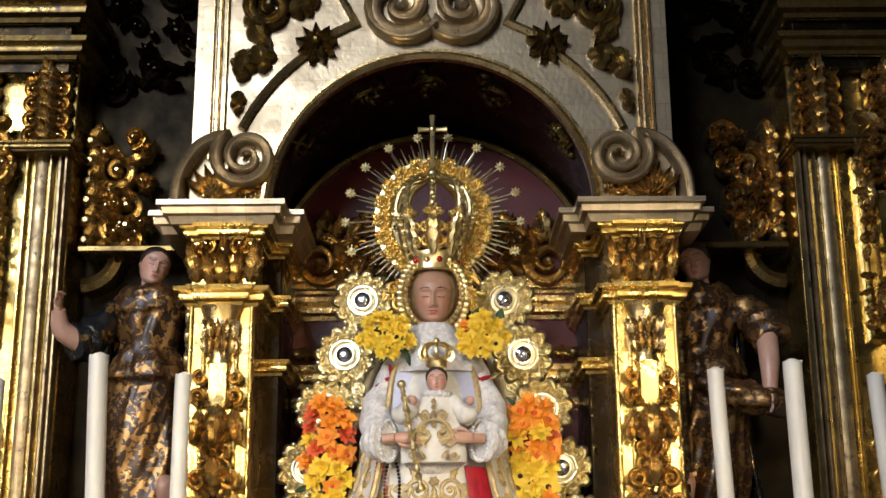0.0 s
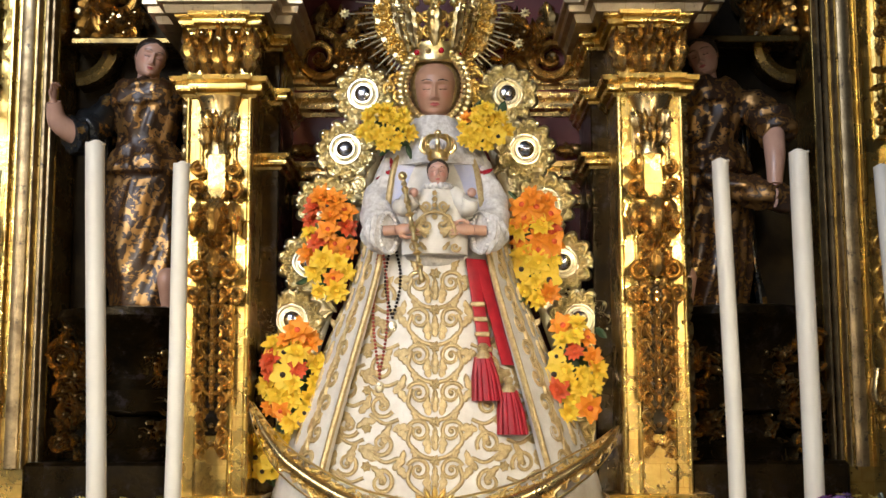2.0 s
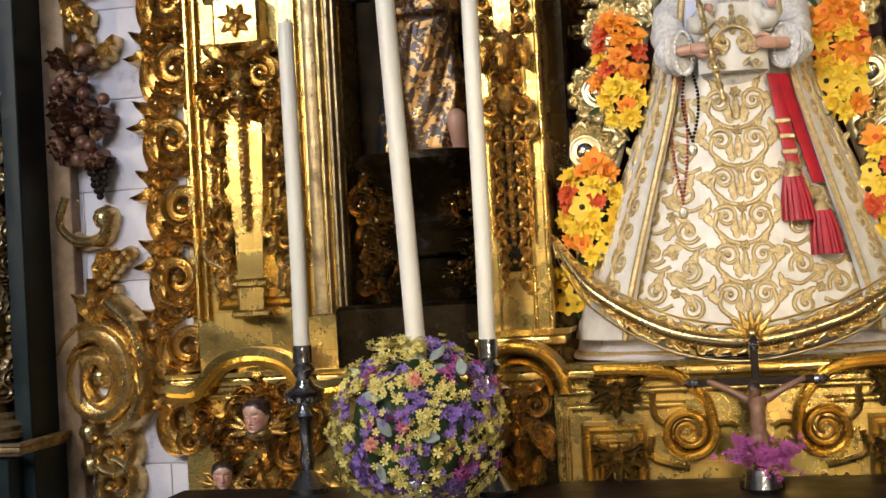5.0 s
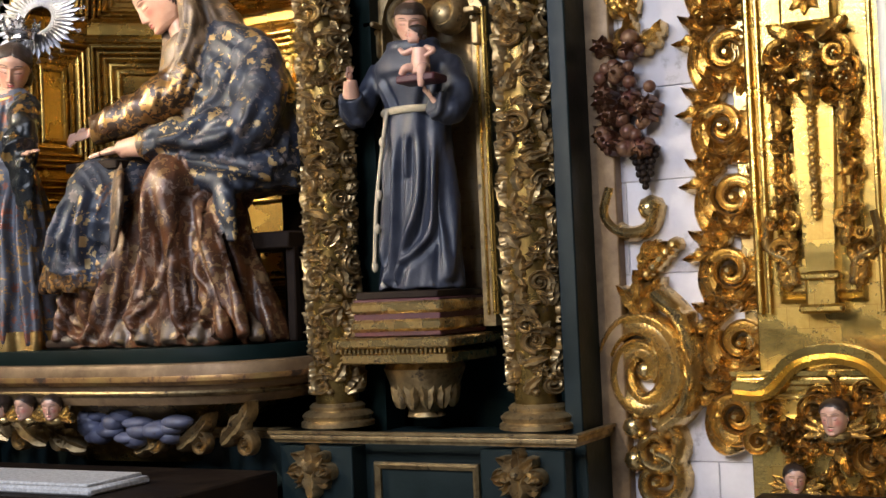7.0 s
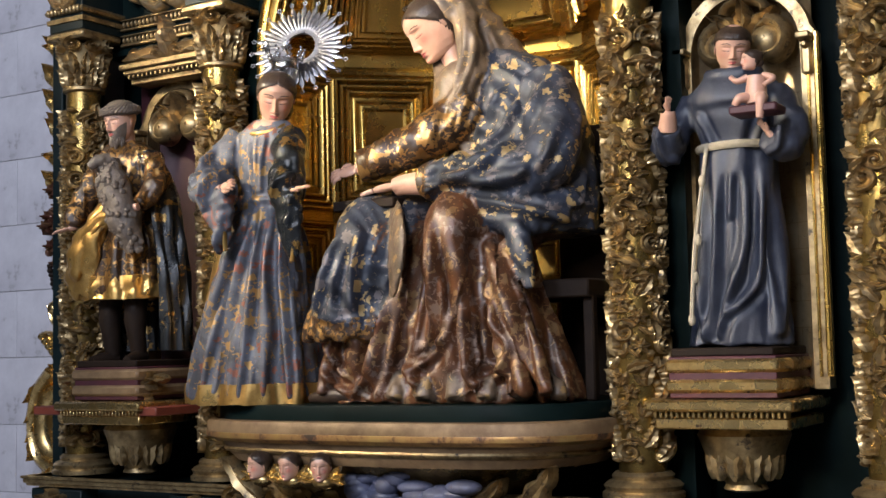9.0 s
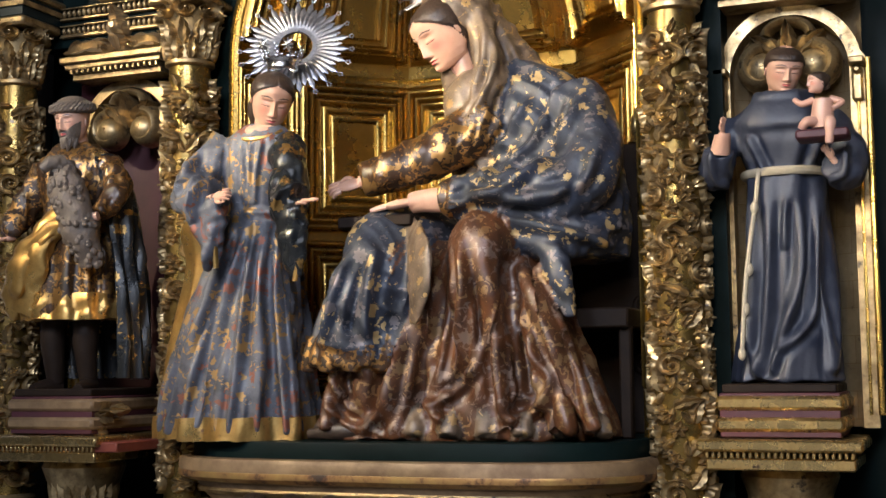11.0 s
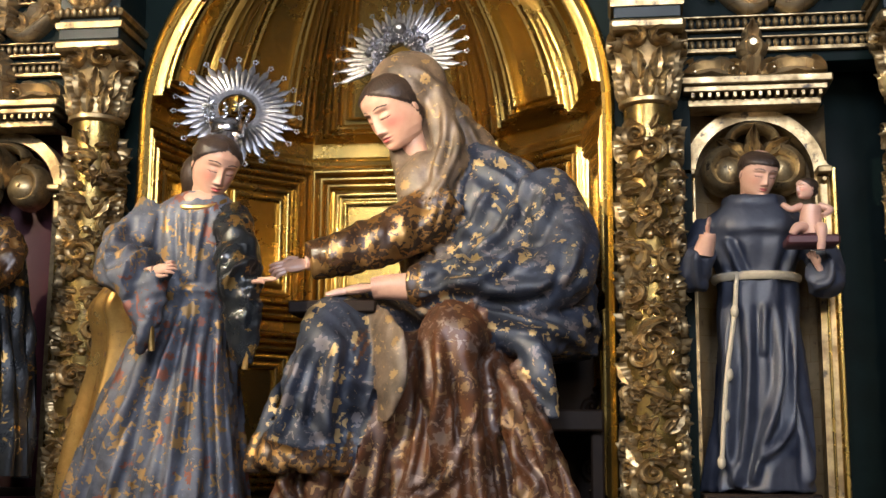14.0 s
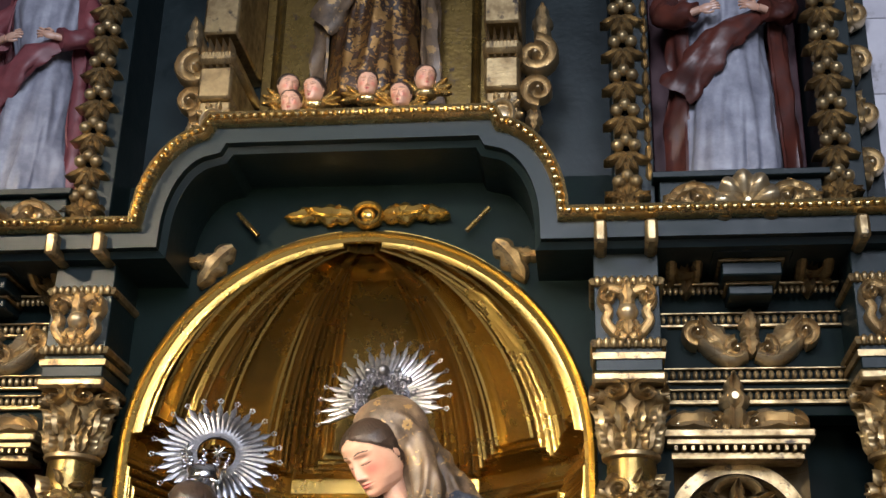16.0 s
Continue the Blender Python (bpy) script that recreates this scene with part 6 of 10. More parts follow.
def head(g, c, r, M, skin=0, hair=1, lips=2, hairy=True, rouge=0.25, beard=None, cap=None, tonsure=False, fine=1.0):
    """A carved head with lowered lids. Faces -y, half its height is r."""
    c = np.asarray(c, float)
    zr = np.concatenate([np.linspace(-0.985, -0.8, int(10 * fine), endpoint=False), np.linspace(-0.8, 0.36, int(72 * fine), endpoint=False), np.linspace(0.36, 0.985, int(16 * fine))])
    af = np.linspace(-1, 1, int(64 * fine))
    th = np.concatenate([-math.pi / 2 + np.sign(af) * np.abs(af) ** 1.15 * 1.62, np.linspace(-math.pi / 2 + 1.75, 1.5 * math.pi - 1.75, int(20 * fine))])
    V, W, HM = [], [], []
    side_w = ([-1, -0.93, -0.8, -0.6, -0.3, 0, 0.3, 0.6, 0.8, 0.93, 1], [0.16, 0.34, 0.48, 0.585, 0.66, 0.70, 0.73, 0.66, 0.50, 0.32, 0.10])
    front = ([-1, -0.94, -0.84, -0.6, -0.3, 0, 0.22, 0.45, 0.7, 0.88, 1], [0.56, 0.72, 0.785, 0.775, 0.775, 0.79, 0.835, 0.82, 0.66, 0.42, 0.12])
    back = ([-1, -0.7, -0.4, 0, 0.35, 0.65, 0.85, 1], [0.16, 0.30, 0.58, 0.84, 0.92, 0.80, 0.55, 0.12])
    bow = lambda x, q: 1 - (x / q) ** 2
    for z in zr:
        w, f, k = np.interp(z, *side_w), np.interp(z, *front), np.interp(z, *back)
        cs, sn = np.cos(th), np.sin(th)
        X = w * np.sign(cs) * np.abs(cs) ** 0.92
        Y = np.where(sn < 0, f, k) * sn
        face = np.clip(-sn * 3 - 0.3, 0, 1)
        A = np.abs(X)
        gs = lambda cx, cz, wx, wz: np.exp(-((A - cx) / wx) ** 2 - ((z - cz) / wz) ** 2)
        nose = np.interp(z, [-0.47, -0.42, -0.35, -0.1, 0.1, 0.24], [0, 0.11, 0.225, 0.15, 0.085, 0.0])
        nw = np.interp(z, [-0.45, -0.36, -0.1, 0.15], [0.125, 0.105, 0.070, 0.075])
        d = nose * np.exp(-(A / nw) ** 2) + 0.055 * gs(0.115, -0.385, 0.05, 0.055)
        d += -0.125 * gs(0.27, 0.07, 0.15, 0.10) + 0.105 * gs(0.285, 0.025, 0.125, 0.085) + 0.028 * gs(0.27, 0.215, 0.2, 0.05)
        d += 0.045 * gs(0.37, -0.24, 0.2, 0.2) + 0.035 * gs(0, -0.58, 0.2, 0.13)
        d += 0.045 * gs(0, -0.535, 0.13, 0.030) + 0.05 * gs(0, -0.635, 0.11, 0.036) - 0.045 * gs(0, -0.583, 0.19, 0.014)
        d += -0.03 * gs(0, -0.73, 0.16, 0.04) + 0.055 * gs(0, -0.87, 0.15, 0.09) - 0.03 * gs(0.285, -0.06, 0.13, 0.02)
        phi = np.abs(np.arctan2(X, -Y))
        if hairy or tonsure:
            line = np.interp(phi, [0, 0.06, 0.35, 0.8, 1.15, 1.45, 1.75, 2.2, math.pi], [0.74, 0.68, 0.60, 0.40, 0.14, -0.04, -0.36, -0.80, -0.9] if hairy else [0.46, 0.46, 0.45, 0.42, 0.30, 0.12, 0.02, -0.30, -0.42])
            lock = np.clip((z - line) / 0.09, 0, 1) ** 0.7
            if tonsure:
                lock = lock * np.clip((0.93 - z) / 0.06, 0, 1)
            wavy = 0.5 + 0.5 * np.sin((46 if hairy else 60) * phi + 9 * z + 2 * np.sin(7 * z + 3 * phi))
            part_line = 0.35 + 0.65 * np.clip(phi / 0.10, 0, 1) if hairy else 1.0
            grow = 1 + lock * (0.075 * part_line + 0.035 * wavy)
            X, Y = X * grow, Y * grow
            d = d * (1 - lock)
            HM.append(lock > 0.25)
        V.append(np.stack([X, Y - d * face, np.full(len(th), z)], 1))
        W.append(face * (rouge * np.clip(gs(0.39, -0.22, 0.17, 0.17) * 1.1 + 0.45 * gs(0, -0.34, 0.1, 0.08) + 0.3 * gs(0, -0.88, 0.14, 0.1), 0, 1) + 0.12 * gs(0.28, 0.06, 0.16, 0.06)))
    A = np.array(V)
    n = A.shape[1]
    raw = Geo()
    loft(raw, A, True, (True, True), skin)
    F0 = Geo().add(A.reshape(-1, 3), raw.f, skin, np.array(W))
    pts = A.reshape(-1, 3)
    HM = np.array(HM).ravel() if HM else np.zeros(len(pts), bool)
    for i, f in enumerate(F0.f):
        if HM[list(f)].sum() >= 2:
            F0.m[i] = hair
            continue
        x, y, z = pts[list(f)].mean(0)
        x = abs(x)
        if y > -0.25:
            continue
        lash = -0.045 - 0.022 * math.cos(math.pi * (x - 0.285) / 0.32)
        brow = 0.235 + 0.05 * math.sin(math.pi * min(1, max(0, (x - 0.08) / 0.42)))
        if x < 0.185 and -0.585 - 0.085 * bow(x, 0.185) < z < -0.583 + 0.06 * bow(x, 0.185) - 0.022 * max(0, 1 - x / 0.05):
            F0.m[i] = lips
        elif beard is not None and (z < -0.47 + 0.9 * max(0, x - 0.18) or (z < -0.43 and x < 0.22)):
            F0.m[i] = beard
        elif 0.14 < x < 0.43 and abs(z - lash) < 0.0125:
            F0.m[i] = hair
        elif 0.10 < x < 0.50 and abs(z - brow) < 0.021 - 0.02 * abs(x - 0.26):
            F0.m[i] = hair
    for s in (-1, 1):
        ball(F0, (s * 0.70, 0.06, -0.10), (0.05, 0.12, 0.19), 10, 8, skin, np.array(Euler((0.2, 0, s * 0.35)).to_matrix()))
    if hairy:
        ball(F0, (0, 0.62, -0.30), (0.42, 0.36, 0.40), 16, 12, hair)
    if cap is not None:
        ball(F0, (0, 0.1, 0.66), (0.80, 0.86, 0.52), 20, 12, cap)
        for k in range(30):
            a = 2 * math.pi * k / 30
            tube(F0, [(q * math.cos(a + 0.25 * e), 0.08 + 1.04 * q * math.sin(a + 0.25 * e), z) for e, (q, z) in enumerate(((0.80, 0.36), (0.98, 0.50), (0.95, 0.70), (0.72, 0.86)))], [0.05, 0.10, 0.10, 0.06], 6, cap)
    if beard is not None:
        rg = random.Random(5)
        for k in range(34):
            a = -math.pi / 2 + rg.uniform(-1.2, 1.2)
            x, y = 0.42 * math.cos(a), 0.62 * math.sin(a)
            z = -0.72 - rg.uniform(0, 0.25)
            tube(F0, smoothed([(x, y - 0.06, z + 0.12), (x * 0.95, y * 1.12 - 0.08, z - 0.14), (x * 0.7 + rg.uniform(-0.05, 0.05), y * 1.05 - 0.1, z - 0.42)], 4), [0.07, 0.085, 0.03], 6, beard)
    F0.warp(lambda V: (V * r) @ M.T + c)
    g.join(F0)


def hand(g, wrist, way, palm, size, mi=0, curlf=0.5, seed=0):
    """A hand from the wrist along way; palm is the direction its palm faces."""
    w, d = np.asarray(wrist, float), np.asarray(way, float)
    d = d / np.linalg.norm(d)
    p = np.asarray(palm, float)
    p = p - d * (p @ d)
    p /= np.linalg.norm(p)
    s = np.cross(d, p)
    M = np.stack([s, p, d], 1)
    c = w + d * size * 0.42
    ball(g, c, np.array((0.23, 0.12, 0.42)) * size, 12, 9, mi, M)
    tube(g, [w - d * size * 0.3, w, w + d * size * 0.15], np.array((0.20, 0.19, 0.2)) * size, 10, mi)
    for k in range(4):
        b = c + d * size * 0.30 + s * (k - 1.5) * size * 0.125
        L = size * (0.44, 0.52, 0.49, 0.38)[k]
        q = curlf * (0.7 + 0.15 * k)
        tube(g, smoothed([b, b + d * L * 0.5 + s * (k - 1.5) * 0.02 * size + p * L * 0.12 * q, b + d * L * (0.95 - 0.4 * q) + p * L * 0.55 * q + s * (k - 1.5) * 0.05 * size], 4), np.array((0.072, 0.066, 0.045)) * size, 7, mi)
    b = c - s * size * 0.20 - d * size * 0.1
    tube(g, smoothed([b, b - s * size * 0.12 + d * size * 0.22, b - s * size * 0.08 + d * size * 0.45 + p * size * 0.1], 4), np.array((0.09, 0.075, 0.05)) * size, 7, mi)


def fuse(g, voxel, rounds=2):
    """Melts overlapping forms into one carved surface; each face keeps the material of the form nearest to it."""
    me = bpy.data.meshes.new("raw")
    V0 = np.concatenate(g.v)
    me.from_pydata(V0.tolist(), [], g.f)
    ob = new("raw", me)
    md = ob.modifiers.new("melt", "REMESH")
    md.mode, md.voxel_size = "VOXEL", voxel
    dg = bpy.context.evaluated_depsgraph_get()
    out = bpy.data.meshes.new_from_object(ob.evaluated_get(dg))
    bpy.data.objects.remove(ob)
    V = np.empty(len(out.vertices) * 3)
    out.vertices.foreach_get("co", V)
    V = V.reshape(-1, 3)
    E = np.empty(len(out.edges) * 2, int)
    out.edges.foreach_get("vertices", E)
    E = E.reshape(-1, 2)
    cnt = np.bincount(E.ravel(), minlength=len(V))[:, None] + 1e-9
    for _ in range(rounds):
        S = np.zeros_like(V)
        np.add.at(S, E[:, 0], V[E[:, 1]])
        np.add.at(S, E[:, 1], V[E[:, 0]])
        V = 0.45 * V + 0.55 * S / cnt
    tree = kdtree.KDTree(len(g.f))
    for i, f in enumerate(g.f):
        tree.insert(V0[list(f)].mean(0), i)
    tree.balance()
    F = [tuple(p.vertices) for p in out.polygons]
    res = Geo()
    res.add(V, F)
    res.m = [g.m[tree.find(V[list(f)].mean(0))[1]] for f in F]
    return res


def sculpt(g, slots, voxel=0.013, rounds=2):
    V, W = np.concatenate(g.v), np.concatenate(g.w)
    res, raw = Geo(), Geo()
    for keep, dst in ((False, res), (True, raw)):
        idx = [i for i, m in enumerate(g.m) if (m in slots) == keep]
        used = sorted({v for i in idx for v in g.f[i]})
        new_no = {v: k for k, v in enumerate(used)}
        dst.add(V[used], [tuple(new_no[v] for v in g.f[i]) for i in idx], 0, W[used])
        dst.m = [g.m[i] for i in idx]
    return res.join(fuse(raw, voxel, rounds))


def drape(ob, flow, ridges=()):
    """Carved folds. flow: for each material slot the depth, the folds per metre, and the way that they run.
    ridges: single folds, as their slot, line on the front (x, z), width and height."""
    me = ob.data
    n = len(me.vertices)
    slot, skip = np.full(n, -1), np.zeros(n, bool)
    for p in me.polygons:
        if p.material_index in flow:
            slot[list(p.vertices)] = p.material_index
        else:
            skip[list(p.vertices)] = True
    C, N = np.empty(n * 3), np.empty(n * 3)
    me.vertices.foreach_get("co", C)
    me.vertices.foreach_get("normal", N)
    C, N = C.reshape(-1, 3), N.reshape(-1, 3)
    W = C + np.array(ob.location)
    for i in np.nonzero((slot >= 0) & ~skip)[0]:
        amp, fr, way = flow[slot[i]]
        w = np.array(way, float)
        w /= np.linalg.norm(w)
        along = W[i] @ w
        q = (W[i] - along * w * 0.86) * fr
        a, b = noise.noise(Vector(q)), noise.noise(Vector(q * 2.3 + 7.1))
        d = 0.62 - 3.0 * abs(a) + 0.4 * (0.5 - 2.6 * abs(b))
        C[i] += N[i] * d * amp
    for sl, line, wide, high in ridges:
        P = smoothed(line, 6)
        pick = np.nonzero((slot == sl) & ~skip & (N[:, 1] < 0.25))[0]
        Q = W[pick][:, [0, 2]]
        best, where = np.full(len(pick), 9.0), np.zeros(len(pick))
        for k in range(len(P) - 1):
            e = P[k + 1] - P[k]
            t = np.clip((Q - P[k]) @ e / (e @ e), 0, 1)
            dd = np.linalg.norm(Q - P[k] - t[:, None] * e, axis=1)
            near = dd < best
            best[near], where[near] = dd[near], (k + t[near]) / (len(P) - 1)
        fade = np.clip(np.minimum(where, 1.15 - where) * 5, 0, 1)
        C[pick] += N[pick] * (high * fade * (np.exp(-(best / wide) ** 2) - 0.5 * np.exp(-((best - 2.0 * wide) / wide) ** 2)))[:, None]
    me.vertices.foreach_set("co", C.ravel())
    me.update()
    return ob


WHITE = mat("white_silk", (0.70, 0.67, 0.60), (0.58, 0.54, 0.47), 14, 0.5, 0.1, 0, 0.25, 160)
LACE = mat("white_lace", (0.72, 0.70, 0.68), (0.50, 0.47, 0.44), 55, 0.7, 0.1, 0, 0.6, 120)
EMBR = mat("gold_embroidery", (0.62, 0.48, 0.24), (0.42, 0.30, 0.13), 60, 0.42, 0.1, 0.5, 0.6, 220)
SILK_BLUE = mat("lilac_silk", (0.42, 0.44, 0.60), (0.55, 0.54, 0.62), 10, 0.45, 0.1, 0, 0.2, 150)
REDCLOTH = mat("crimson_silk", (0.42, 0.010, 0.022), (0.30, 0.006, 0.016), 20, 0.42, 0.1, 0, 0.3, 200)
CHILD = flesh("child_flesh", (0.56, 0.33, 0.25), (0.50, 0.28, 0.21))
GIRL_ROBE = brocade("painted_grey_robe", (0.135, 0.14, 0.165), (0.38, 0.22, 0.08), 9, 0.024, 0.50, 0.45, (0.22, 0.08, 0.05), 0.60)
ANNE_BLUE = brocade("painted_blue_mantle", (0.034, 0.041, 0.062), (0.42, 0.29, 0.13), 9, 0.028, 0.50, 0.45, (0.15, 0.13, 0.13), 0.62)
ANNE_BROWN = brocade("painted_brown_robe", (0.115, 0.042, 0.016), (0.24, 0.145, 0.07), 9, 0.024, 0.44, 0.5, (0.19, 0.13, 0.10), 0.57)
VEIL = brocade("painted_tan_veil", (0.20, 0.135, 0.085), (0.36, 0.23, 0.10), 9, 0.018, 0.46, 0.45, None, 0.66)
HABIT = mat("painted_grey_habit", (0.016, 0.020, 0.035), (0.040, 0.045, 0.064), 9, 0.46, 0.12, 0, 0.3, 60, (0.10, 0.085, 0.085), 0.62, 14)
ROPE = mat("painted_cord", (0.40, 0.34, 0.24), None, 30, 0.6, 0.1, 0, 0.4, 120)
BROWN_GOLD = brocade("gilded_brown_drapery", (0.060, 0.028, 0.012), (0.36, 0.20, 0.07), 9, 0.035, 0.36, 0.8, None, 0.55)
DARK_CLOTH = brocade("dark_painted_cloth", (0.014, 0.016, 0.018), (0.40, 0.24, 0.08), 9, 0.024, 0.32, 0.85, None, 0.67)
GOLDCLOTH = mat("gilded_drapery", (0.66, 0.42, 0.14), (0.42, 0.24, 0.07), 9, 0.34, 0.12, 0.85, 0.25, 70, (0.12, 0.05, 0.03), 0.58, 18)
FUR = mat("carved_wool", (0.10, 0.08, 0.065), (0.16, 0.12, 0.09), 40, 0.55, 0.1, 0, 0.9, 70)
RED_MANTLE = mat("painted_red_mantle", (0.11, 0.028, 0.018), (0.05, 0.015, 0.012), 8, 0.4, 0.1, 0, 0.15, 60, (0.08, 0.03, 0.02), 0.64, 12)
ROSE = mat("painted_rose_cape", (0.22, 0.06, 0.065), (0.14, 0.035, 0.04), 8, 0.45, 0.1, 0, 0.15, 60)
ALB = mat("painted_white_alb", (0.33, 0.33, 0.38), (0.18, 0.18, 0.22), 8, 0.45, 0.1, 0, 0.2, 60)

# Virgin in embroidered robe
VX, VY = X0, 5.0
PROF = [(1.285, VX, VY, 0.57, 0.34, 0.012), (1.45, VX, VY, 0.53, 0.33, 0.012), (1.75, VX, VY, 0.425, 0.29, 0.012), (2.05, VX, VY, 0.315, 0.25, 0.012), (2.2, VX, VY, 0.27, 0.23, 0.010), (2.4, VX, VY, 0.235, 0.20, 0.01), (2.55, VX, VY, 0.205, 0.16, 0.01), (2.66, VX, VY, 0.14, 0.12, 0.0), (2.74, VX, VY - 0.01, 0.075, 0.08, 0.0)]
g = Geo()
cloth(g, PROF, 3, 96, 56, 3)
Rm = [(z, x, y, rx * 1.10, ry * 1.12, 0.02) for z, x, y, rx, ry, f in PROF[:-2]] + [(2.64, VX, VY, 0.165, 0.14, 0.02)]
cloth(g, Rm, 5, 90, 40, 3, -48, 228)
for e in (-48, 228):
    S = smoothed([(x + rx * 1.02 * math.cos(radians(e)), y + ry * 1.04 * math.sin(radians(e)) - 0.006, z) for z, x, y, rx, ry, f in Rm], 6)
    tube(g, S, 0.012, 7, 4)
# pile of cloth at the foot
cloth(g, [(1.208, VX, 5.03, 0.625, 0.33, 0.02), (1.225, VX, 5.03, 0.63, 0.335, 0.03), (1.25, VX, 5.03, 0.61, 0.325, 0.03), (1.36, VX, 5.03, 0.585, 0.32, 0.05), (1.50, VX, 5.02, 0.55, 0.32, 0.03)], 8, 110, 18, 5)
tube(g, [(VX + 0.628 * math.cos(a), 5.03 + 0.333 * math.sin(a), 1.232) for a in np.linspace(math.pi, 2 * math.pi, 60)], 0.009, 6, 4)
# embroidery
zz = [p[0] for p in PROF]
rxs, rys = [p[3] for p in PROF], [p[4] for p in PROF]


def on_robe(V):
    rx, ry = np.interp(V[:, 1], zz, rxs), np.interp(V[:, 1], zz, rys)
    q = np.clip(V[:, 0] / rx, -0.97, 0.97)
    return np.stack([VX + V[:, 0], VY - ry * np.sqrt(1 - q * q) * 1.004 - V[:, 2] - 0.002, V[:, 1]], 1)


h = Geo()
for i, v in enumerate(np.arange(1.40, 2.14, 0.135)):
    rx = np.interp(v, zz, rxs)
    for s in (-1, 1):
        ribbon(h, smoothed([(s * 0.006, v - 0.07), (s * 0.05, v - 0.055), (s * 0.095, v - 0.01), (s * 0.085, v + 0.045)], 6), 0.008, 0.006, mi=4)
        curl(h, s * 0.058, v + 0.028, 0.042, 20 if s > 0 else 160, 1.5, 0.008, 0.007, -s, 4)
        leaf(h, s * 0.02, v - 0.05, 90 - s * 25, 0.075, 0.034, 0.006, 0.5, 3, 4, s * 40)
        leaf(h, s * 0.095, v + 0.0, 90 - s * 60, 0.07, 0.034, 0.006, 0.5, 3, 4, s * 50)
        leaf(h, s * 0.07, v + 0.065, 90 + s * 10, 0.06, 0.030, 0.006, 0.5, 3, 4, -s * 60)
        k, j = 0.19, 0
        while k < rx * 0.95:
            w = v + (0.05 if j % 2 else -0.015)
            hand_way = s if (i + j) % 2 else -s
            curl(h, s * k, w, 0.044, 90 + 120 * ((i + j) % 3), 1.5, 0.008, 0.007, hand_way, 4)
            ribbon(h, smoothed([(s * (k - 0.06), w - 0.05), (s * (k - 0.01), w - 0.065), (s * (k + 0.045), w - 0.03)], 5), 0.007, 0.006, mi=4)
            for e in range(3):
                leaf(h, s * (k + 0.02 - 0.03 * e), w - 0.055 + 0.05 * e, 90 + s * (70 * e - 80), 0.082, 0.036, 0.006, 0.5, 3, 4, hand_way * 55)
            if j % 2 == 0:
                flower(h, s * (k + 0.055), w + 0.055, 0.020, 0.007, 6, 4)
            k += 0.125
            j += 1
    flower(h, 0, v + 0.06, 0.022, 0.008, 6, 4)
    leaf(h, 0, v - 0.04, 90, 0.085, 0.034, 0.007, 0.5, 3, 4)
h.warp(on_robe)
g.join(h)


def on_mantle(V):
    rx, ry = np.interp(V[:, 1], zz, rxs) * 1.10, np.interp(V[:, 1], zz, rys) * 1.12
    a = -math.pi / 2 + V[:, 0] / 0.5
    return np.stack([VX + (rx + V[:, 2]) * np.cos(a), VY + (ry + V[:, 2]) * np.sin(a), V[:, 1]], 1)


h = Geo()
for i, v in enumerate(np.arange(1.46, 2.5, 0.10)):
    for s in (-1, 1):
        curl(h, s * 0.46, v, 0.042, 90 if i % 2 else 270, 1.3, 0.010, 0.008, s if i % 2 else -s, 4)
        leaf(h, s * 0.52, v, 90 + s * 40, 0.09, 0.05, 0.008, 0.5, 3, 4, -s * 50)
        leaf(h, s * 0.58, v + 0.05, 90 - s * 30, 0.09, 0.045, 0.008, 0.5, 3, 4, s * 50)
        curl(h, s * 0.66, v + 0.03, 0.045, 270 if i % 2 else 90, 1.3, 0.010, 0.008, -s if i % 2 else s, 4)
        leaf(h, s * 0.72, v - 0.02, 90 + s * 30, 0.09, 0.045, 0.008, 0.5, 3, 4, -s * 50)
h.warp(on_mantle)
g.join(h)
# bodice, sleeves, cuffs, collar
for s in (-1, 1):
    limb(g, [(VX + s * 0.15, 4.94, 2.56), (VX + s * 0.215, 4.87, 2.40), (VX + s * 0.20, 4.78, 2.29)], [0.06, 0.065, 0.06], 7, 0.06, 3)
    limb(g, [(VX + s * 0.225, 4.78, 2.285), (VX + s * 0.195, 4.745, 2.28), (VX + s * 0.17, 4.72, 2.28)], [0.058, 0.068, 0.072], 7, 0.07, 5, 30)
    for k in range(26):
        a = 2 * math.pi * k / 26
        ball(g, (VX + s * 0.168 + 0.03 * math.cos(a), 4.715 - s * 0.02 * math.cos(a), 2.28 + 0.074 * math.sin(a)), 0.009, 6, 5, 7)
    hand(g, (VX + s * 0.155, 4.69, 2.285), (-s, -0.25, 0.05), (0, 1, -0.2), 0.10, 0, 0.6)
    # open front panels of the cape
    rows = [[(VX + s * (0.03 + 0.10 * t), 4.87 - 0.05 * t, 2.66 - 0.30 * t), (VX + s * (0.10 + 0.10 * t), 4.865 - 0.035 * t, 2.655 - 0.26 * t), (VX + s * (0.17 + 0.075 * t), 4.89 - 0.015 * t, 2.62 - 0.22 * t), (VX + s * (0.21 + 0.06 * t), 4.95, 2.56 - 0.22 * t)] for t in np.linspace(0, 1, 10)]
    loft(g, rows, False, (False, False), 6)
    h = Geo()
    flower(h, 0, 0, 0.035, 0.008, 5, 8)
    for a in (20, 100, 190, 280):
        leaf(h, 0.02 * math.cos(radians(a)), 0.02 * math.sin(radians(a)), a, 0.05, 0.02, 0.006, 0.5, 2, 8)
    h.warp(on_wall(VX + s * 0.155, 4.862, 2.52))
    g.join(h)
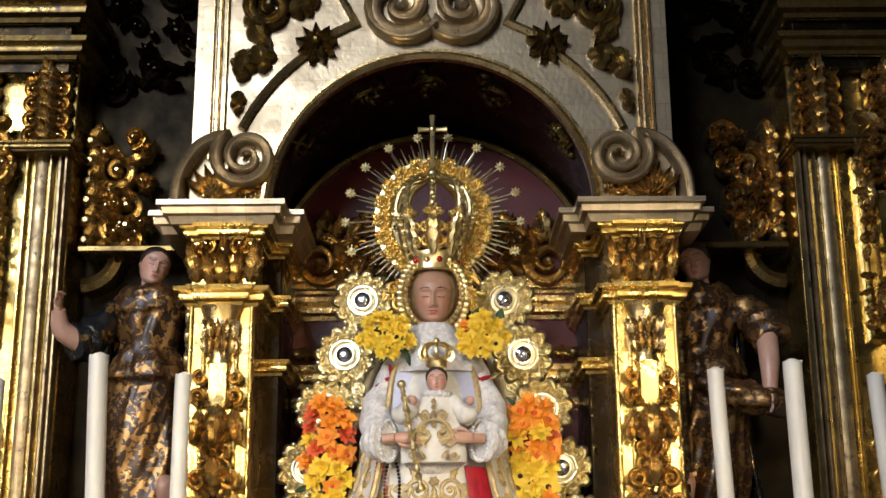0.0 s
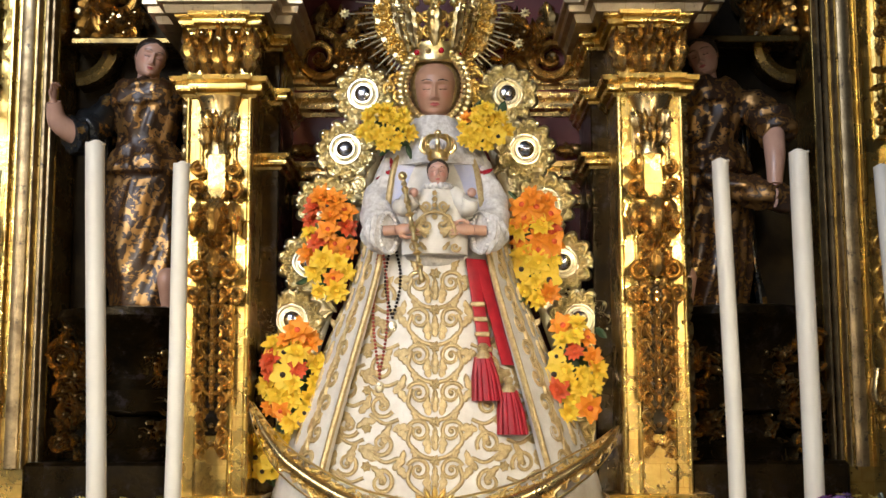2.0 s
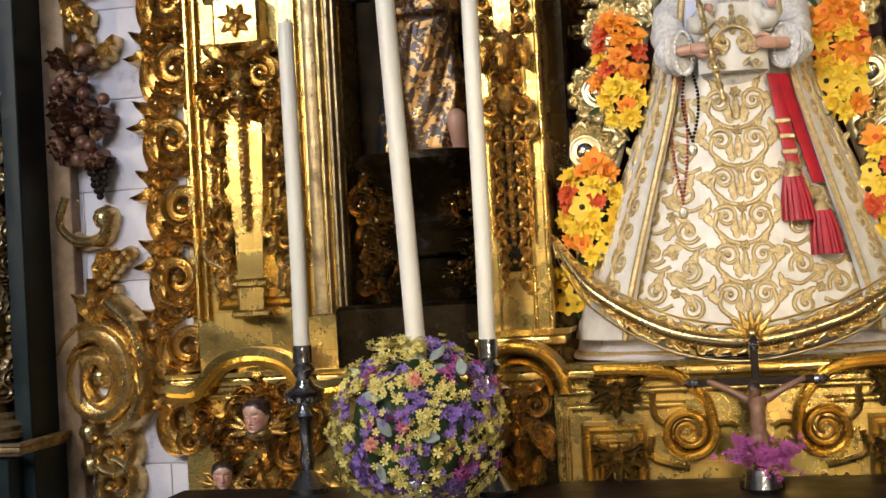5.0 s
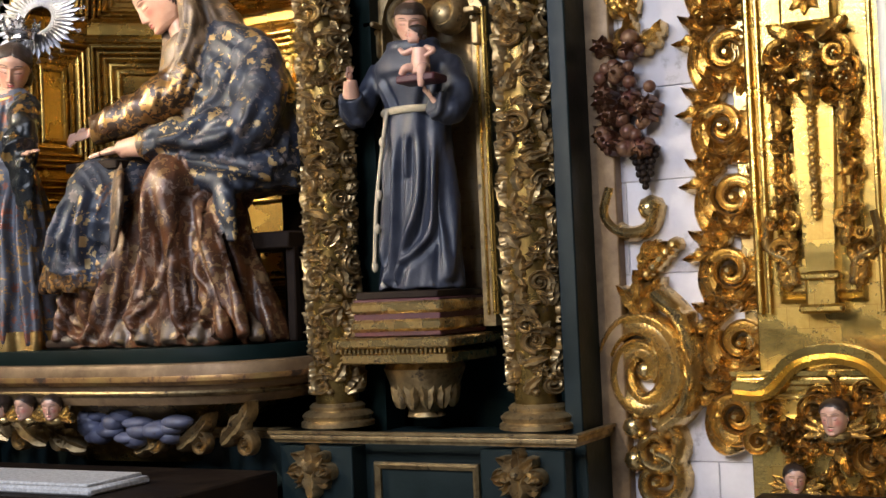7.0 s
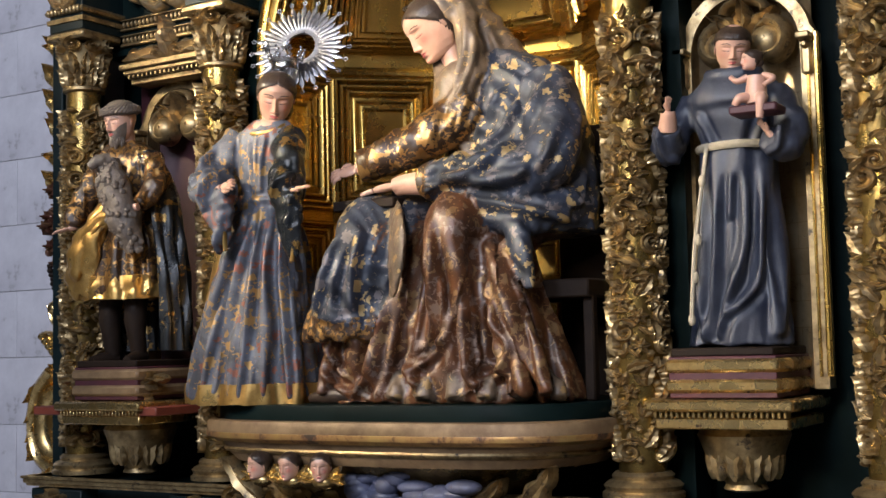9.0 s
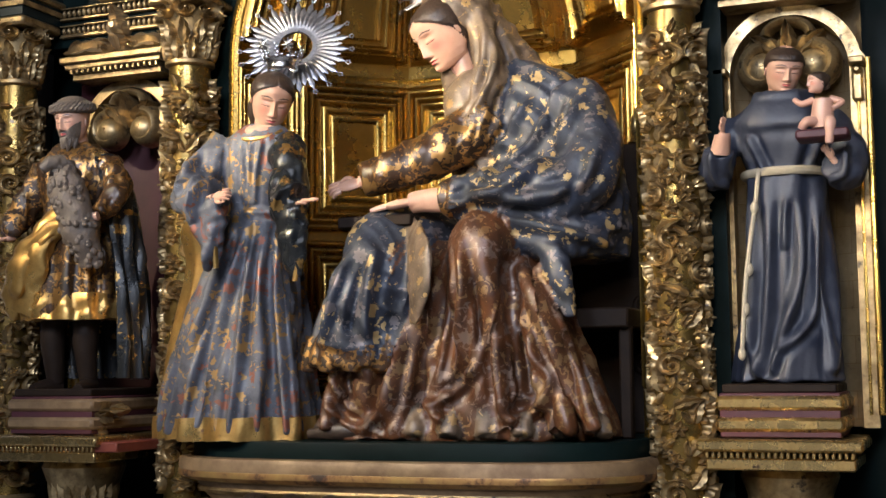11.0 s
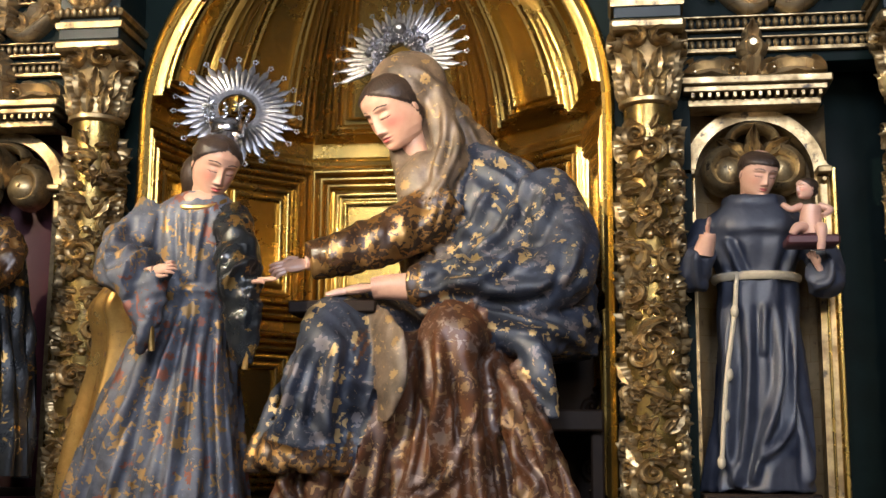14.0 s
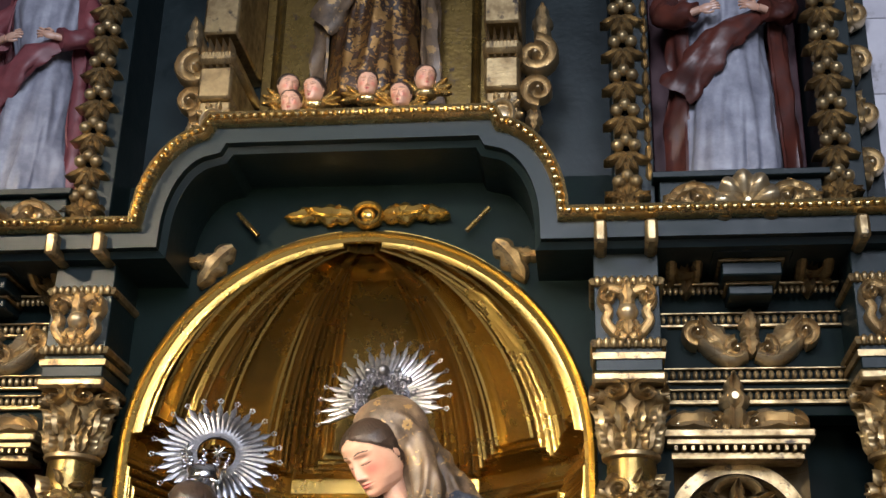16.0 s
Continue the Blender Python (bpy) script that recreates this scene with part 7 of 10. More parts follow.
cloth(g, [(2.56, VX, 4.98, 0.225, 0.17, 0.05), (2.63, VX, 4.97, 0.19, 0.15, 0.05), (2.70, VX, 4.96, 0.13, 0.12, 0.03), (2.755, VX, 4.95, 0.085, 0.09, 0.0)], 6, 80, 14, 7)
ball(g, (VX, 4.80, 2.22), (0.12, 0.06, 0.07), 18, 12, 7)
# wimple and face
MV = turn_m(0, 8)
head(g, (VX, 4.95, 2.875), 0.108, MV, 0, 1, 2, False)
ball(g, (VX, 4.99, 2.90), (0.10, 0.09, 0.13), 20, 14, 4)
tube(g, [(VX, 4.97, 2.70), (VX, 4.965, 2.80)], 0.05, 12, 0)
virgin = solid("statue", g, [flesh("aged_painted_flesh", (0.50, 0.285, 0.19), (0.43, 0.235, 0.15)), HAIR, LIPS, WHITE, EMBR, STONE, SILK_BLUE, LACE, REDCLOTH], "statue of a crowned woman in white gold-embroidered silk robe", "statue", loc=(VX, VY, 1.207))

# the child in her arms
g = Geo()
cloth(g, [(2.20, VX, 4.74, 0.12, 0.055, 0.05), (2.30, VX, 4.74, 0.115, 0.06, 0.05), (2.40, VX + 0.005, 4.74, 0.085, 0.05, 0.04), (2.455, VX + 0.01, 4.745, 0.05, 0.04, 0.0)], 4, 48, 14, 3)
head(g, (VX + 0.012, 4.735, 2.505), 0.052, turn_m(0, 0), 0, 1, 2, True, 0.4)
for k in range(14):
    a = 2 * math.pi * k / 14
    ball(g, (VX + 0.012 + 0.045 * math.cos(a), 4.735 + 0.035 * math.sin(a), 2.452), 0.014, 7, 5, 4)
for s in (-1, 1):
    limb(g, [(VX + s * 0.07, 4.74, 2.43), (VX + s * 0.12, 4.70, 2.37), (VX + s * 0.10 + 0.03, 4.68, 2.40)], [0.03, 0.035, 0.028], 3, 0.05, 2, 14)
    ball(g, (VX + s * 0.105 + 0.03, 4.67, 2.42), 0.018, 8, 6, 0)
h = Geo()
for s in (-1, 1):
    curl(h, s * 0.03, 0.03, 0.026, 90, 1.3, 0.007, 0.006, s, 5)
    leaf(h, s * 0.02, 0.0, 90 - s * 60, 0.06, 0.03, 0.006, 0.4, 2, 5)
ribbon(h, arc(0, -0.005, 0.075, 0, 180, 20, 0.085), 0.006, 0.008, mi=5)
for s in (-1, 1):
    for k in range(4):
        curl(h, s * (0.075 - 0.014 * k), -0.05 + 0.05 * k, 0.018, 90 * k, 1.3, 0.005, 0.006, s, 5)
        leaf(h, s * 0.03, -0.06 + 0.045 * k, 90 - s * 40, 0.04, 0.018, 0.006, 0.4, 2, 5)
for k in range(5):
    flower(h, 0, 0.06 + 0.022 * k, 0.011, 0.006, 6, 5)
h.warp(on_wall(VX, 4.668, 2.27))
g.join(h)
solid("statue", g, [CHILD, HAIR, LIPS, WHITE, LACE, EMBR], "small child statue in white and gold dress", "statue", loc=(VX, 4.74, 2.2))


def angel(s):
    g = Geo()
    cx = X0 + (1.10 if s > 0 else -1.17)
    zf = 2.04
    cloth(g, [(zf, cx - s * 0.02, 5.2, 0.15, 0.12, 0.06), (2.25, cx + s * 0.01, 5.2, 0.16, 0.13, 0.09), (2.45, cx + s * 0.01, 5.19, 0.15, 0.13, 0.09), (2.62, cx, 5.18, 0.125, 0.11, 0.07), (2.70, cx, 5.18, 0.11, 0.10, 0.05), (2.82, cx, 5.17, 0.14, 0.11, 0.05), (2.92, cx, 5.17, 0.15, 0.10, 0.03), (2.97, cx, 5.16, 0.08, 0.07, 0.0)], 11 + s, 72, 36, 3, wave=0.01)
    cloth(g, [(2.05, cx + s * 0.02, 5.26, 0.21, 0.14, 0.10), (2.4, cx, 5.25, 0.19, 0.13, 0.10), (2.75, cx, 5.22, 0.17, 0.11, 0.06), (2.9, cx, 5.2, 0.16, 0.10, 0.03)], 17 + s, 48, 24, 4, -20, 200)
    cloth(g, [(2.86, cx, 5.16, 0.155, 0.12, 0.06), (2.92, cx, 5.155, 0.135, 0.11, 0.06), (2.96, cx, 5.15, 0.11, 0.095, 0.03)], 21, 60, 8, 5)
    cloth(g, [(2.58, cx, 5.18, 0.17, 0.15, 0.12), (2.66, cx, 5.18, 0.145, 0.125, 0.12), (2.70, cx, 5.18, 0.12, 0.108, 0.05)], 29, 60, 8, 5)
    tube(g, [(cx, 5.15, 2.90), (cx - s * 0.01, 5.14, 3.0)], 0.045, 10, 0)
    ball(g, (cx, 5.13, 2.915), (0.11, 0.06, 0.05), 14, 9, 0)
    head(g, (cx - s * 0.02, 5.12, 3.055), 0.082, turn_m(-s * 25, 8, -s * 12), 0, 1, 2, True)
    if s < 0:
        limb(g, [(cx - 0.14, 5.15, 2.88), (cx - 0.22, 5.08, 2.74), (cx - 0.27, 5.02, 2.72)], [0.055, 0.075, 0.07], 4, 0.08, 5)
        limb(g, [(cx - 0.24, 5.04, 2.72), (cx - 0.30, 4.98, 2.76), (cx - 0.31, 4.94, 2.83)], [0.045, 0.04, 0.028], 0, 0.0, 5)
        hand(g, (cx - 0.31, 4.935, 2.83), (0.1, -0.2, 1), (1, -0.5, 0), 0.07, 0, 0.9)
    else:
        limb(g, [(cx + 0.14, 5.15, 2.88), (cx + 0.23, 5.08, 2.78), (cx + 0.25, 5.02, 2.70)], [0.06, 0.085, 0.075], 5, 0.08, 5)
        limb(g, [(cx + 0.23, 5.04, 2.76), (cx + 0.22, 4.98, 2.62), (cx + 0.21, 4.96, 2.50)], [0.045, 0.04, 0.028], 0, 0.0, 5)
        hand(g, (cx + 0.21, 4.96, 2.50), (0, -0.1, -1), (-1, 0, 0), 0.08, 0, 0.3)
        limb(g, [(cx - 0.05, 5.05, 2.55), (cx + 0.12, 4.99, 2.48), (cx + 0.30, 5.0, 2.44)], [0.03, 0.06, 0.05], 5, 0.12, 6)
    limb(g, [(cx - s * 0.11, 5.13, 2.17), (cx - s * 0.115, 5.09, 2.15), (cx - s * 0.12, 5.12, 2.05)], [0.035, 0.038, 0.03], 0, 0.0, 3)
    g = sculpt(g, (3, 5), 0.011)
    sob = solid("angel_statue", g, [SKIN, HAIR, LIPS, BROWN_GOLD, DARK_CLOTH, BROWN_GOLD], "carved angel statue in gilded and dark drapery", "statue", "angels beside the centre niche", loc=(cx, 5.2, zf))
    drape(sob, {3: (0.013, 11, (0.3, 0, 1)), 4: (0.013, 10, (0.1, 0, 1)), 5: (0.009, 14, (1, 0, 0.2))})


angel(-1)
angel(1)

# girl with a silver halo
g = Geo()
cloth(g, [(1.364, -6.0, 4.78, 0.34, 0.25, 0.12), (1.45, -6.0, 4.78, 0.345, 0.25, 0.13), (1.7, -5.985, 4.78, 0.30, 0.23, 0.12), (2.0, -5.94, 4.77, 0.23, 0.185, 0.10), (2.2, -5.90, 4.76, 0.165, 0.14, 0.06), (2.30, -5.885, 4.75, 0.125, 0.115, 0.05), (2.40, -5.885, 4.745, 0.14, 0.12, 0.05), (2.52, -5.89, 4.745, 0.17, 0.12, 0.05), (2.62, -5.89, 4.75, 0.165, 0.105, 0.04), (2.68, -5.86, 4.745, 0.09, 0.075, 0.02)], 2, 150, 60, 3, folds_n=10, wave=0.006)
cloth(g, [(1.362, -6.0, 4.78, 0.352, 0.258, 0.12), (1.40, -6.0, 4.78, 0.352, 0.257, 0.125), (1.455, -6.0, 4.78, 0.349, 0.254, 0.13)], 2, 150, 6, 5, folds_n=10)
tube(g, [(-5.885 + 0.13 * math.cos(a), 4.75 + 0.12 * math.sin(a), 2.30) for a in np.linspace(0, 2 * math.pi, 25)], 0.012, 6, 3)
cloth(g, [(1.38, -6.14, 4.92, 0.30, 0.20, 0.10), (1.7, -6.12, 4.92, 0.28, 0.18, 0.12), (2.1, -6.06, 4.90, 0.25, 0.15, 0.12), (2.28, -6.08, 4.86, 0.24, 0.14, 0.1), (2.42, -6.0, 4.86, 0.15, 0.11, 0.05)], 7, 60, 30, 5, 60, 262)
limb(g, [(-6.24, 4.86, 2.18), (-6.16, 4.84, 2.28), (-6.04, 4.84, 2.36)], [0.03, 0.08, 0.04], 3, 0.1, 5)
limb(g, [(-6.03, 4.74, 2.62), (-6.12, 4.66, 2.48), (-6.10, 4.57, 2.36), (-5.98, 4.50, 2.34)], [0.072, 0.082, 0.088, 0.10], 3, 0.09, 9)
limb(g, [(-5.99, 4.53, 2.34), (-5.985, 4.52, 2.22), (-5.965, 4.52, 2.07)], [0.10, 0.085, 0.03], 3, 0.1, 3, flat=0.6)
limb(g, [(-5.955, 4.51, 2.36), (-5.955, 4.505, 2.22), (-5.945, 4.51, 2.06)], [0.014, 0.014, 0.014], 5, 0.0, 3, 8)
hand(g, (-5.955, 4.49, 2.345), (1, -0.35, 0.15), (0, 1, -0.3), 0.095, 0, 0.8)
limb(g, [(-5.75, 4.74, 2.60), (-5.69, 4.66, 2.46), (-5.665, 4.60, 2.34), (-5.63, 4.58, 2.315)], [0.068, 0.075, 0.08, 0.088], 6, 0.09, 4)
limb(g, [(-5.66, 4.60, 2.32), (-5.645, 4.60, 2.18), (-5.63, 4.60, 2.02)], [0.09, 0.08, 0.03], 6, 0.1, 8, flat=0.6)
limb(g, [(-5.615, 4.585, 2.33), (-5.60, 4.585, 2.16), (-5.625, 4.59, 2.0)], [0.013, 0.013, 0.013], 5, 0.0, 3, 8)
hand(g, (-5.625, 4.575, 2.315), (1, -0.1, 0.12), (0, 0.3, -1), 0.10, 0, 0.25)
tube(g, [(-5.86, 4.75, 2.62), (-5.835, 4.735, 2.72)], 0.055, 12, 0)
ball(g, (-5.86, 4.71, 2.645), (0.085, 0.06, 0.045), 16, 10, 0)
tube(g, [(-5.86 + 0.098 * math.cos(a), 4.73 + 0.082 * math.sin(a), 2.655 + 0.045 * math.sin(a)) for a in np.linspace(0, 2 * math.pi, 29)], 0.009, 7, 5)
head(g, (-5.805, 4.715, 2.79), 0.118, turn_m(40, 30, 6), 0, 1, 2, True, 0.45)
ball(g, (-5.89, 4.82, 2.77), (0.085, 0.08, 0.10), 14, 10, 1)
g = sculpt(g, (3, 6), 0.0095)
g.warp(lambda V: V + np.array((-0.015, 0.09, 0)))
sob = solid("statue", g, [SKIN, HAIR, LIPS, GIRL_ROBE, SKIN, GOLDCLOTH, DARK_CLOTH], "painted statue of a girl in grey flowered robe", "statue", loc=(-6.0, 4.87, 1.362))
drape(sob, {3: (0.006, 12, (0.06, 0, 1)), 5: (0.006, 10, (0.2, 0, 1)), 6: (0.010, 12, (0.2, 0, 1))}, [
    (3, [(-5.90, 2.26), (-5.95, 1.97), (-6.01, 1.68), (-6.07, 1.42)], 0.016, 0.026),
    (3, [(-5.85, 2.26), (-5.87, 1.97), (-5.89, 1.68), (-5.91, 1.40)], 0.016, 0.024),
    (3, [(-5.78, 2.26), (-5.77, 1.96), (-5.74, 1.68), (-5.71, 1.40)], 0.016, 0.026),
    (3, [(-5.74, 2.24), (-5.68, 1.96), (-5.63, 1.68), (-5.60, 1.40)], 0.016, 0.024),
    (3, [(-5.95, 2.24), (-6.03, 1.97), (-6.14, 1.68), (-6.22, 1.40)], 0.018, 0.028),
    (3, [(-5.99, 2.14), (-6.09, 1.92), (-6.23, 1.66), (-6.32, 1.40)], 0.018, 0.026),
    (3, [(-5.815, 2.26), (-5.82, 1.96), (-5.81, 1.68), (-5.81, 1.40)], 0.014, 0.022),
    (3, [(-6.11, 2.64), (-6.14, 2.43), (-6.05, 2.24), (-5.98, 2.11)], 0.018, 0.018),
    (3, [(-6.02, 2.62), (-6.05, 2.45), (-6.10, 2.32)], 0.014, 0.014),
    (3, [(-5.93, 2.62), (-5.90, 2.34)], 0.009, 0.012),
    (3, [(-5.88, 2.61), (-5.88, 2.34)], 0.009, 0.012),
    (3, [(-5.83, 2.61), (-5.86, 2.34)], 0.009, 0.012)])

# seated woman
g = Geo()
# robe over the knees down to the shelf
cloth(g, [(1.366, -5.01, 4.80, 0.575, 0.33, 0.05), (1.44, -5.00, 4.80, 0.545, 0.33, 0.06), (1.62, -4.98, 4.80, 0.46, 0.31, 0.07), (1.85, -4.99, 4.80, 0.385, 0.29, 0.07), (2.04, -5.01, 4.82, 0.34, 0.27, 0.05), (2.14, -5.0, 4.86, 0.29, 0.22, 0.03)], 14, 110, 40, 3, folds_n=6, wave=0.012)
limb(g, [(-4.80, 5.0, 2.10), (-4.86, 4.76, 2.13), (-4.91, 4.58, 2.10), (-4.92, 4.50, 1.96), (-4.90, 4.50, 1.75), (-4.88, 4.50, 1.50)], [0.16, 0.148, 0.128, 0.095, 0.06, 0.03], 3, 0.03, 5, 28)
limb(g, [(-5.10, 5.0, 2.06), (-5.22, 4.76, 2.08), (-5.28, 4.58, 2.05), (-5.31, 4.50, 1.92), (-5.34, 4.49, 1.72), (-5.38, 4.49, 1.50)], [0.15, 0.13, 0.105, 0.075, 0.05, 0.03], 3, 0.03, 6, 28)
for x0, dx, w in ((-4.76, 0.16, 0.045), (-4.84, 0.06, 0.04), (-5.02, -0.02, 0.035), (-5.12, -0.10, 0.04), (-4.70, 0.22, 0.04), (-5.40, -0.10, 0.035)):
    limb(g, [(x0, 4.62, 2.02), (x0 + dx * 0.4, 4.52, 1.80), (x0 + dx * 0.8, 4.49, 1.58), (x0 + dx * 1.1, 4.47, 1.40)], [w * 0.4, w, w * 1.1, w], 3, 0.06, int(w * 900), 16)
for k in range(9):
    x = -5.52 + k * 0.128
    limb(g, [(x - 0.02, 4.52 + 0.012 * abs(k - 4) ** 1.6, 1.50), (x + 0.01 * (k - 4), 4.475 + 0.012 * abs(k - 4) ** 1.6, 1.43), (x + 0.014 * (k - 4), 4.455 + 0.012 * abs(k - 4) ** 1.6, 1.38)], [0.014, 0.034, 0.040], 7, 0.05, k, 14)
cloth(g, [(1.366, -5.33, 4.66, 0.29, 0.215, 0.07), (1.42, -5.33, 4.66, 0.275, 0.205, 0.09), (1.60, -5.31, 4.67, 0.215, 0.185, 0.09), (1.85, -5.28, 4.69, 0.165, 0.16, 0.06), (2.0, -5.25, 4.72, 0.12, 0.13, 0.03)], 19, 90, 30, 3, folds_n=6, wave=0.01)
# cloth over the far knee, with its turned edge
limb(g, [(-5.10, 4.92, 2.11), (-5.22, 4.72, 2.13), (-5.29, 4.56, 2.06), (-5.34, 4.475, 1.90), (-5.40, 4.455, 1.70)], [0.125, 0.118, 0.105, 0.095, 0.085], 4, 0.04, 9, 32, flat=1.75)
for k in range(7):
    x = -5.58 + 0.055 * k
    limb(g, [(x + 0.10, 4.56 - 0.012 * k, 2.02), (x + 0.04, 4.44 + 0.006 * (k - 3) ** 2, 1.84), (x, 4.41 + 0.008 * (k - 3) ** 2, 1.66 + 0.02 * (k % 2))], [0.012, 0.022, 0.03], 4, 0.05, k, 12)
for k in range(8):
    x = -5.59 + 0.052 * k
    limb(g, [(x + 0.022, 4.425 + 0.007 * (k - 3) ** 2, 1.76), (x + 0.006, 4.405 + 0.008 * (k - 3) ** 2, 1.69), (x, 4.40 + 0.008 * (k - 3) ** 2, 1.625 + 0.02 * (k % 2))], [0.028, 0.036, 0.034], 5, 0.05, k + 3, 14)
limb(g, [(-5.20, 4.60, 2.20), (-5.12, 4.47, 2.08), (-5.10, 4.42, 1.94), (-5.13, 4.42, 1.80)], [0.05, 0.085, 0.09, 0.03], 6, 0.05, 8, flat=0.3)
# trunk and mantle
cloth(g, [(2.05, -4.90, 5.02, 0.26, 0.24, 0.02), (2.4, -4.92, 5.06, 0.24, 0.19, 0.03), (2.65, -4.95, 5.07, 0.22, 0.15, 0.03), (2.80, -5.0, 5.05, 0.14, 0.12, 0.02), (2.88, -5.06, 5.03, 0.08, 0.08, 0.0)], 9, 60, 20, 6)
cloth(g, [(2.06, -4.70, 4.98, 0.285, 0.26, 0.05), (2.16, -4.70, 4.98, 0.30, 0.28, 0.05), (2.35, -4.70, 5.0, 0.285, 0.26, 0.05), (2.55, -4.73, 5.03, 0.255, 0.22, 0.04), (2.72, -4.78, 5.06, 0.215, 0.17, 0.03), (2.84, -4.82, 5.07, 0.165, 0.13, 0.02), (2.90, -4.87, 5.07, 0.09, 0.08, 0.0)], 22, 90, 34, 4, folds_n=5)
limb(g, [(-4.62, 4.96, 2.72), (-4.53, 4.84, 2.52), (-4.54, 4.74, 2.36), (-4.72, 4.67, 2.30), (-4.90, 4.645, 2.30), (-5.03, 4.635, 2.30)], [0.11, 0.125, 0.125, 0.11, 0.10, 0.09], 4, 0.03, 13, 28)
limb(g, [(-4.45, 4.86, 2.20), (-4.60, 4.72, 2.13), (-4.80, 4.66, 2.16), (-4.98, 4.66, 2.20)], [0.06, 0.09, 0.08, 0.05], 4, 0.05, 3, 22)
limb(g, [(-4.66, 4.66, 2.14), (-4.60, 4.60, 1.98), (-4.56, 4.58, 1.82)], [0.06, 0.05, 0.02], 4, 0.08, 4, 18)
limb(g, [(-5.0, 4.635, 2.30), (-5.05, 4.63, 2.30), (-5.075, 4.63, 2.30)], [0.082, 0.078, 0.072], 8, 0.03, 2)
limb(g, [(-4.96, 4.94, 2.66), (-5.14, 4.85, 2.53), (-5.32, 4.77, 2.45), (-5.46, 4.73, 2.41)], [0.10, 0.105, 0.09, 0.07], 8, 0.05, 5, 28)
# veil
ball(g, (-5.135, 5.035, 3.145), (0.158, 0.155, 0.155), 28, 18, 6)
limb(g, [(-5.09, 5.09, 3.10), (-5.00, 5.11, 2.97), (-4.90, 5.10, 2.86), (-4.80, 5.08, 2.78)], [0.14, 0.135, 0.13, 0.10], 6, 0.04, 5, 26)
limb(g, [(-5.03, 4.985, 3.13), (-4.985, 4.945, 2.98), (-4.955, 4.92, 2.84), (-5.0, 4.88, 2.70), (-5.06, 4.85, 2.58)], [0.05, 0.062, 0.065, 0.055, 0.03], 6, 0.06, 7, 22)
limb(g, [(-5.20, 5.09, 3.06), (-5.17, 5.05, 2.92), (-5.13, 4.98, 2.78), (-5.10, 4.90, 2.62), (-5.11, 4.87, 2.54)], [0.045, 0.05, 0.05, 0.05, 0.025], 6, 0.06, 6, 22)
ball(g, (-5.045, 4.965, 2.74), (0.12, 0.10, 0.14), 18, 12, 6)
g = sculpt(g, (3, 4, 5, 6, 7, 8), 0.0105, 2)
limb(g, [(-5.04, 4.63, 2.295), (-5.15, 4.62, 2.295), (-5.2, 4.62, 2.29)], [0.055, 0.045, 0.042], 0, 0.0, 2)
hand(g, (-5.18, 4.60, 2.295), (-1, -0.10, -0.14), (0, 0.2, -1), 0.16, 0, 0.12)
hand(g, (-5.45, 4.73, 2.405), (-1, -0.25, -0.22), (0.1, 0.8, -0.6), 0.14, 0, 0.5)
head(g, (-5.18, 4.965, 3.05), 0.148, turn_m(-44, 33, -6), 0, 1, 2, True, 0.75)
limb(g, [(-5.06, 5.03, 2.74), (-5.095, 5.015, 2.86), (-5.13, 5.0, 2.98)], [0.046, 0.047, 0.05], 0, 0.0, 1)
limb(g, [(-5.30, 4.52, 1.40), (-5.48, 4.49, 1.395), (-5.60, 4.50, 1.385)], [0.04, 0.035, 0.02], 1, 0.0, 2)
settle = lambda V: np.stack([-5.01 + (V[:, 0] + 5.0) * 1.05, 5.06 + (V[:, 1] - 4.8) * 0.86, 1.366 + (V[:, 2] - 1.366) * 1.035], 1)
g.warp(settle)
sob = solid("statue", g, [SKIN, HAIR, LIPS, ANNE_BROWN, ANNE_BLUE, BROWN_GOLD, VEIL, VEIL, BROWN_GOLD], "painted statue of a seated veiled woman in blue mantle", "statue", loc=(-5.0, 5.06, 1.366))
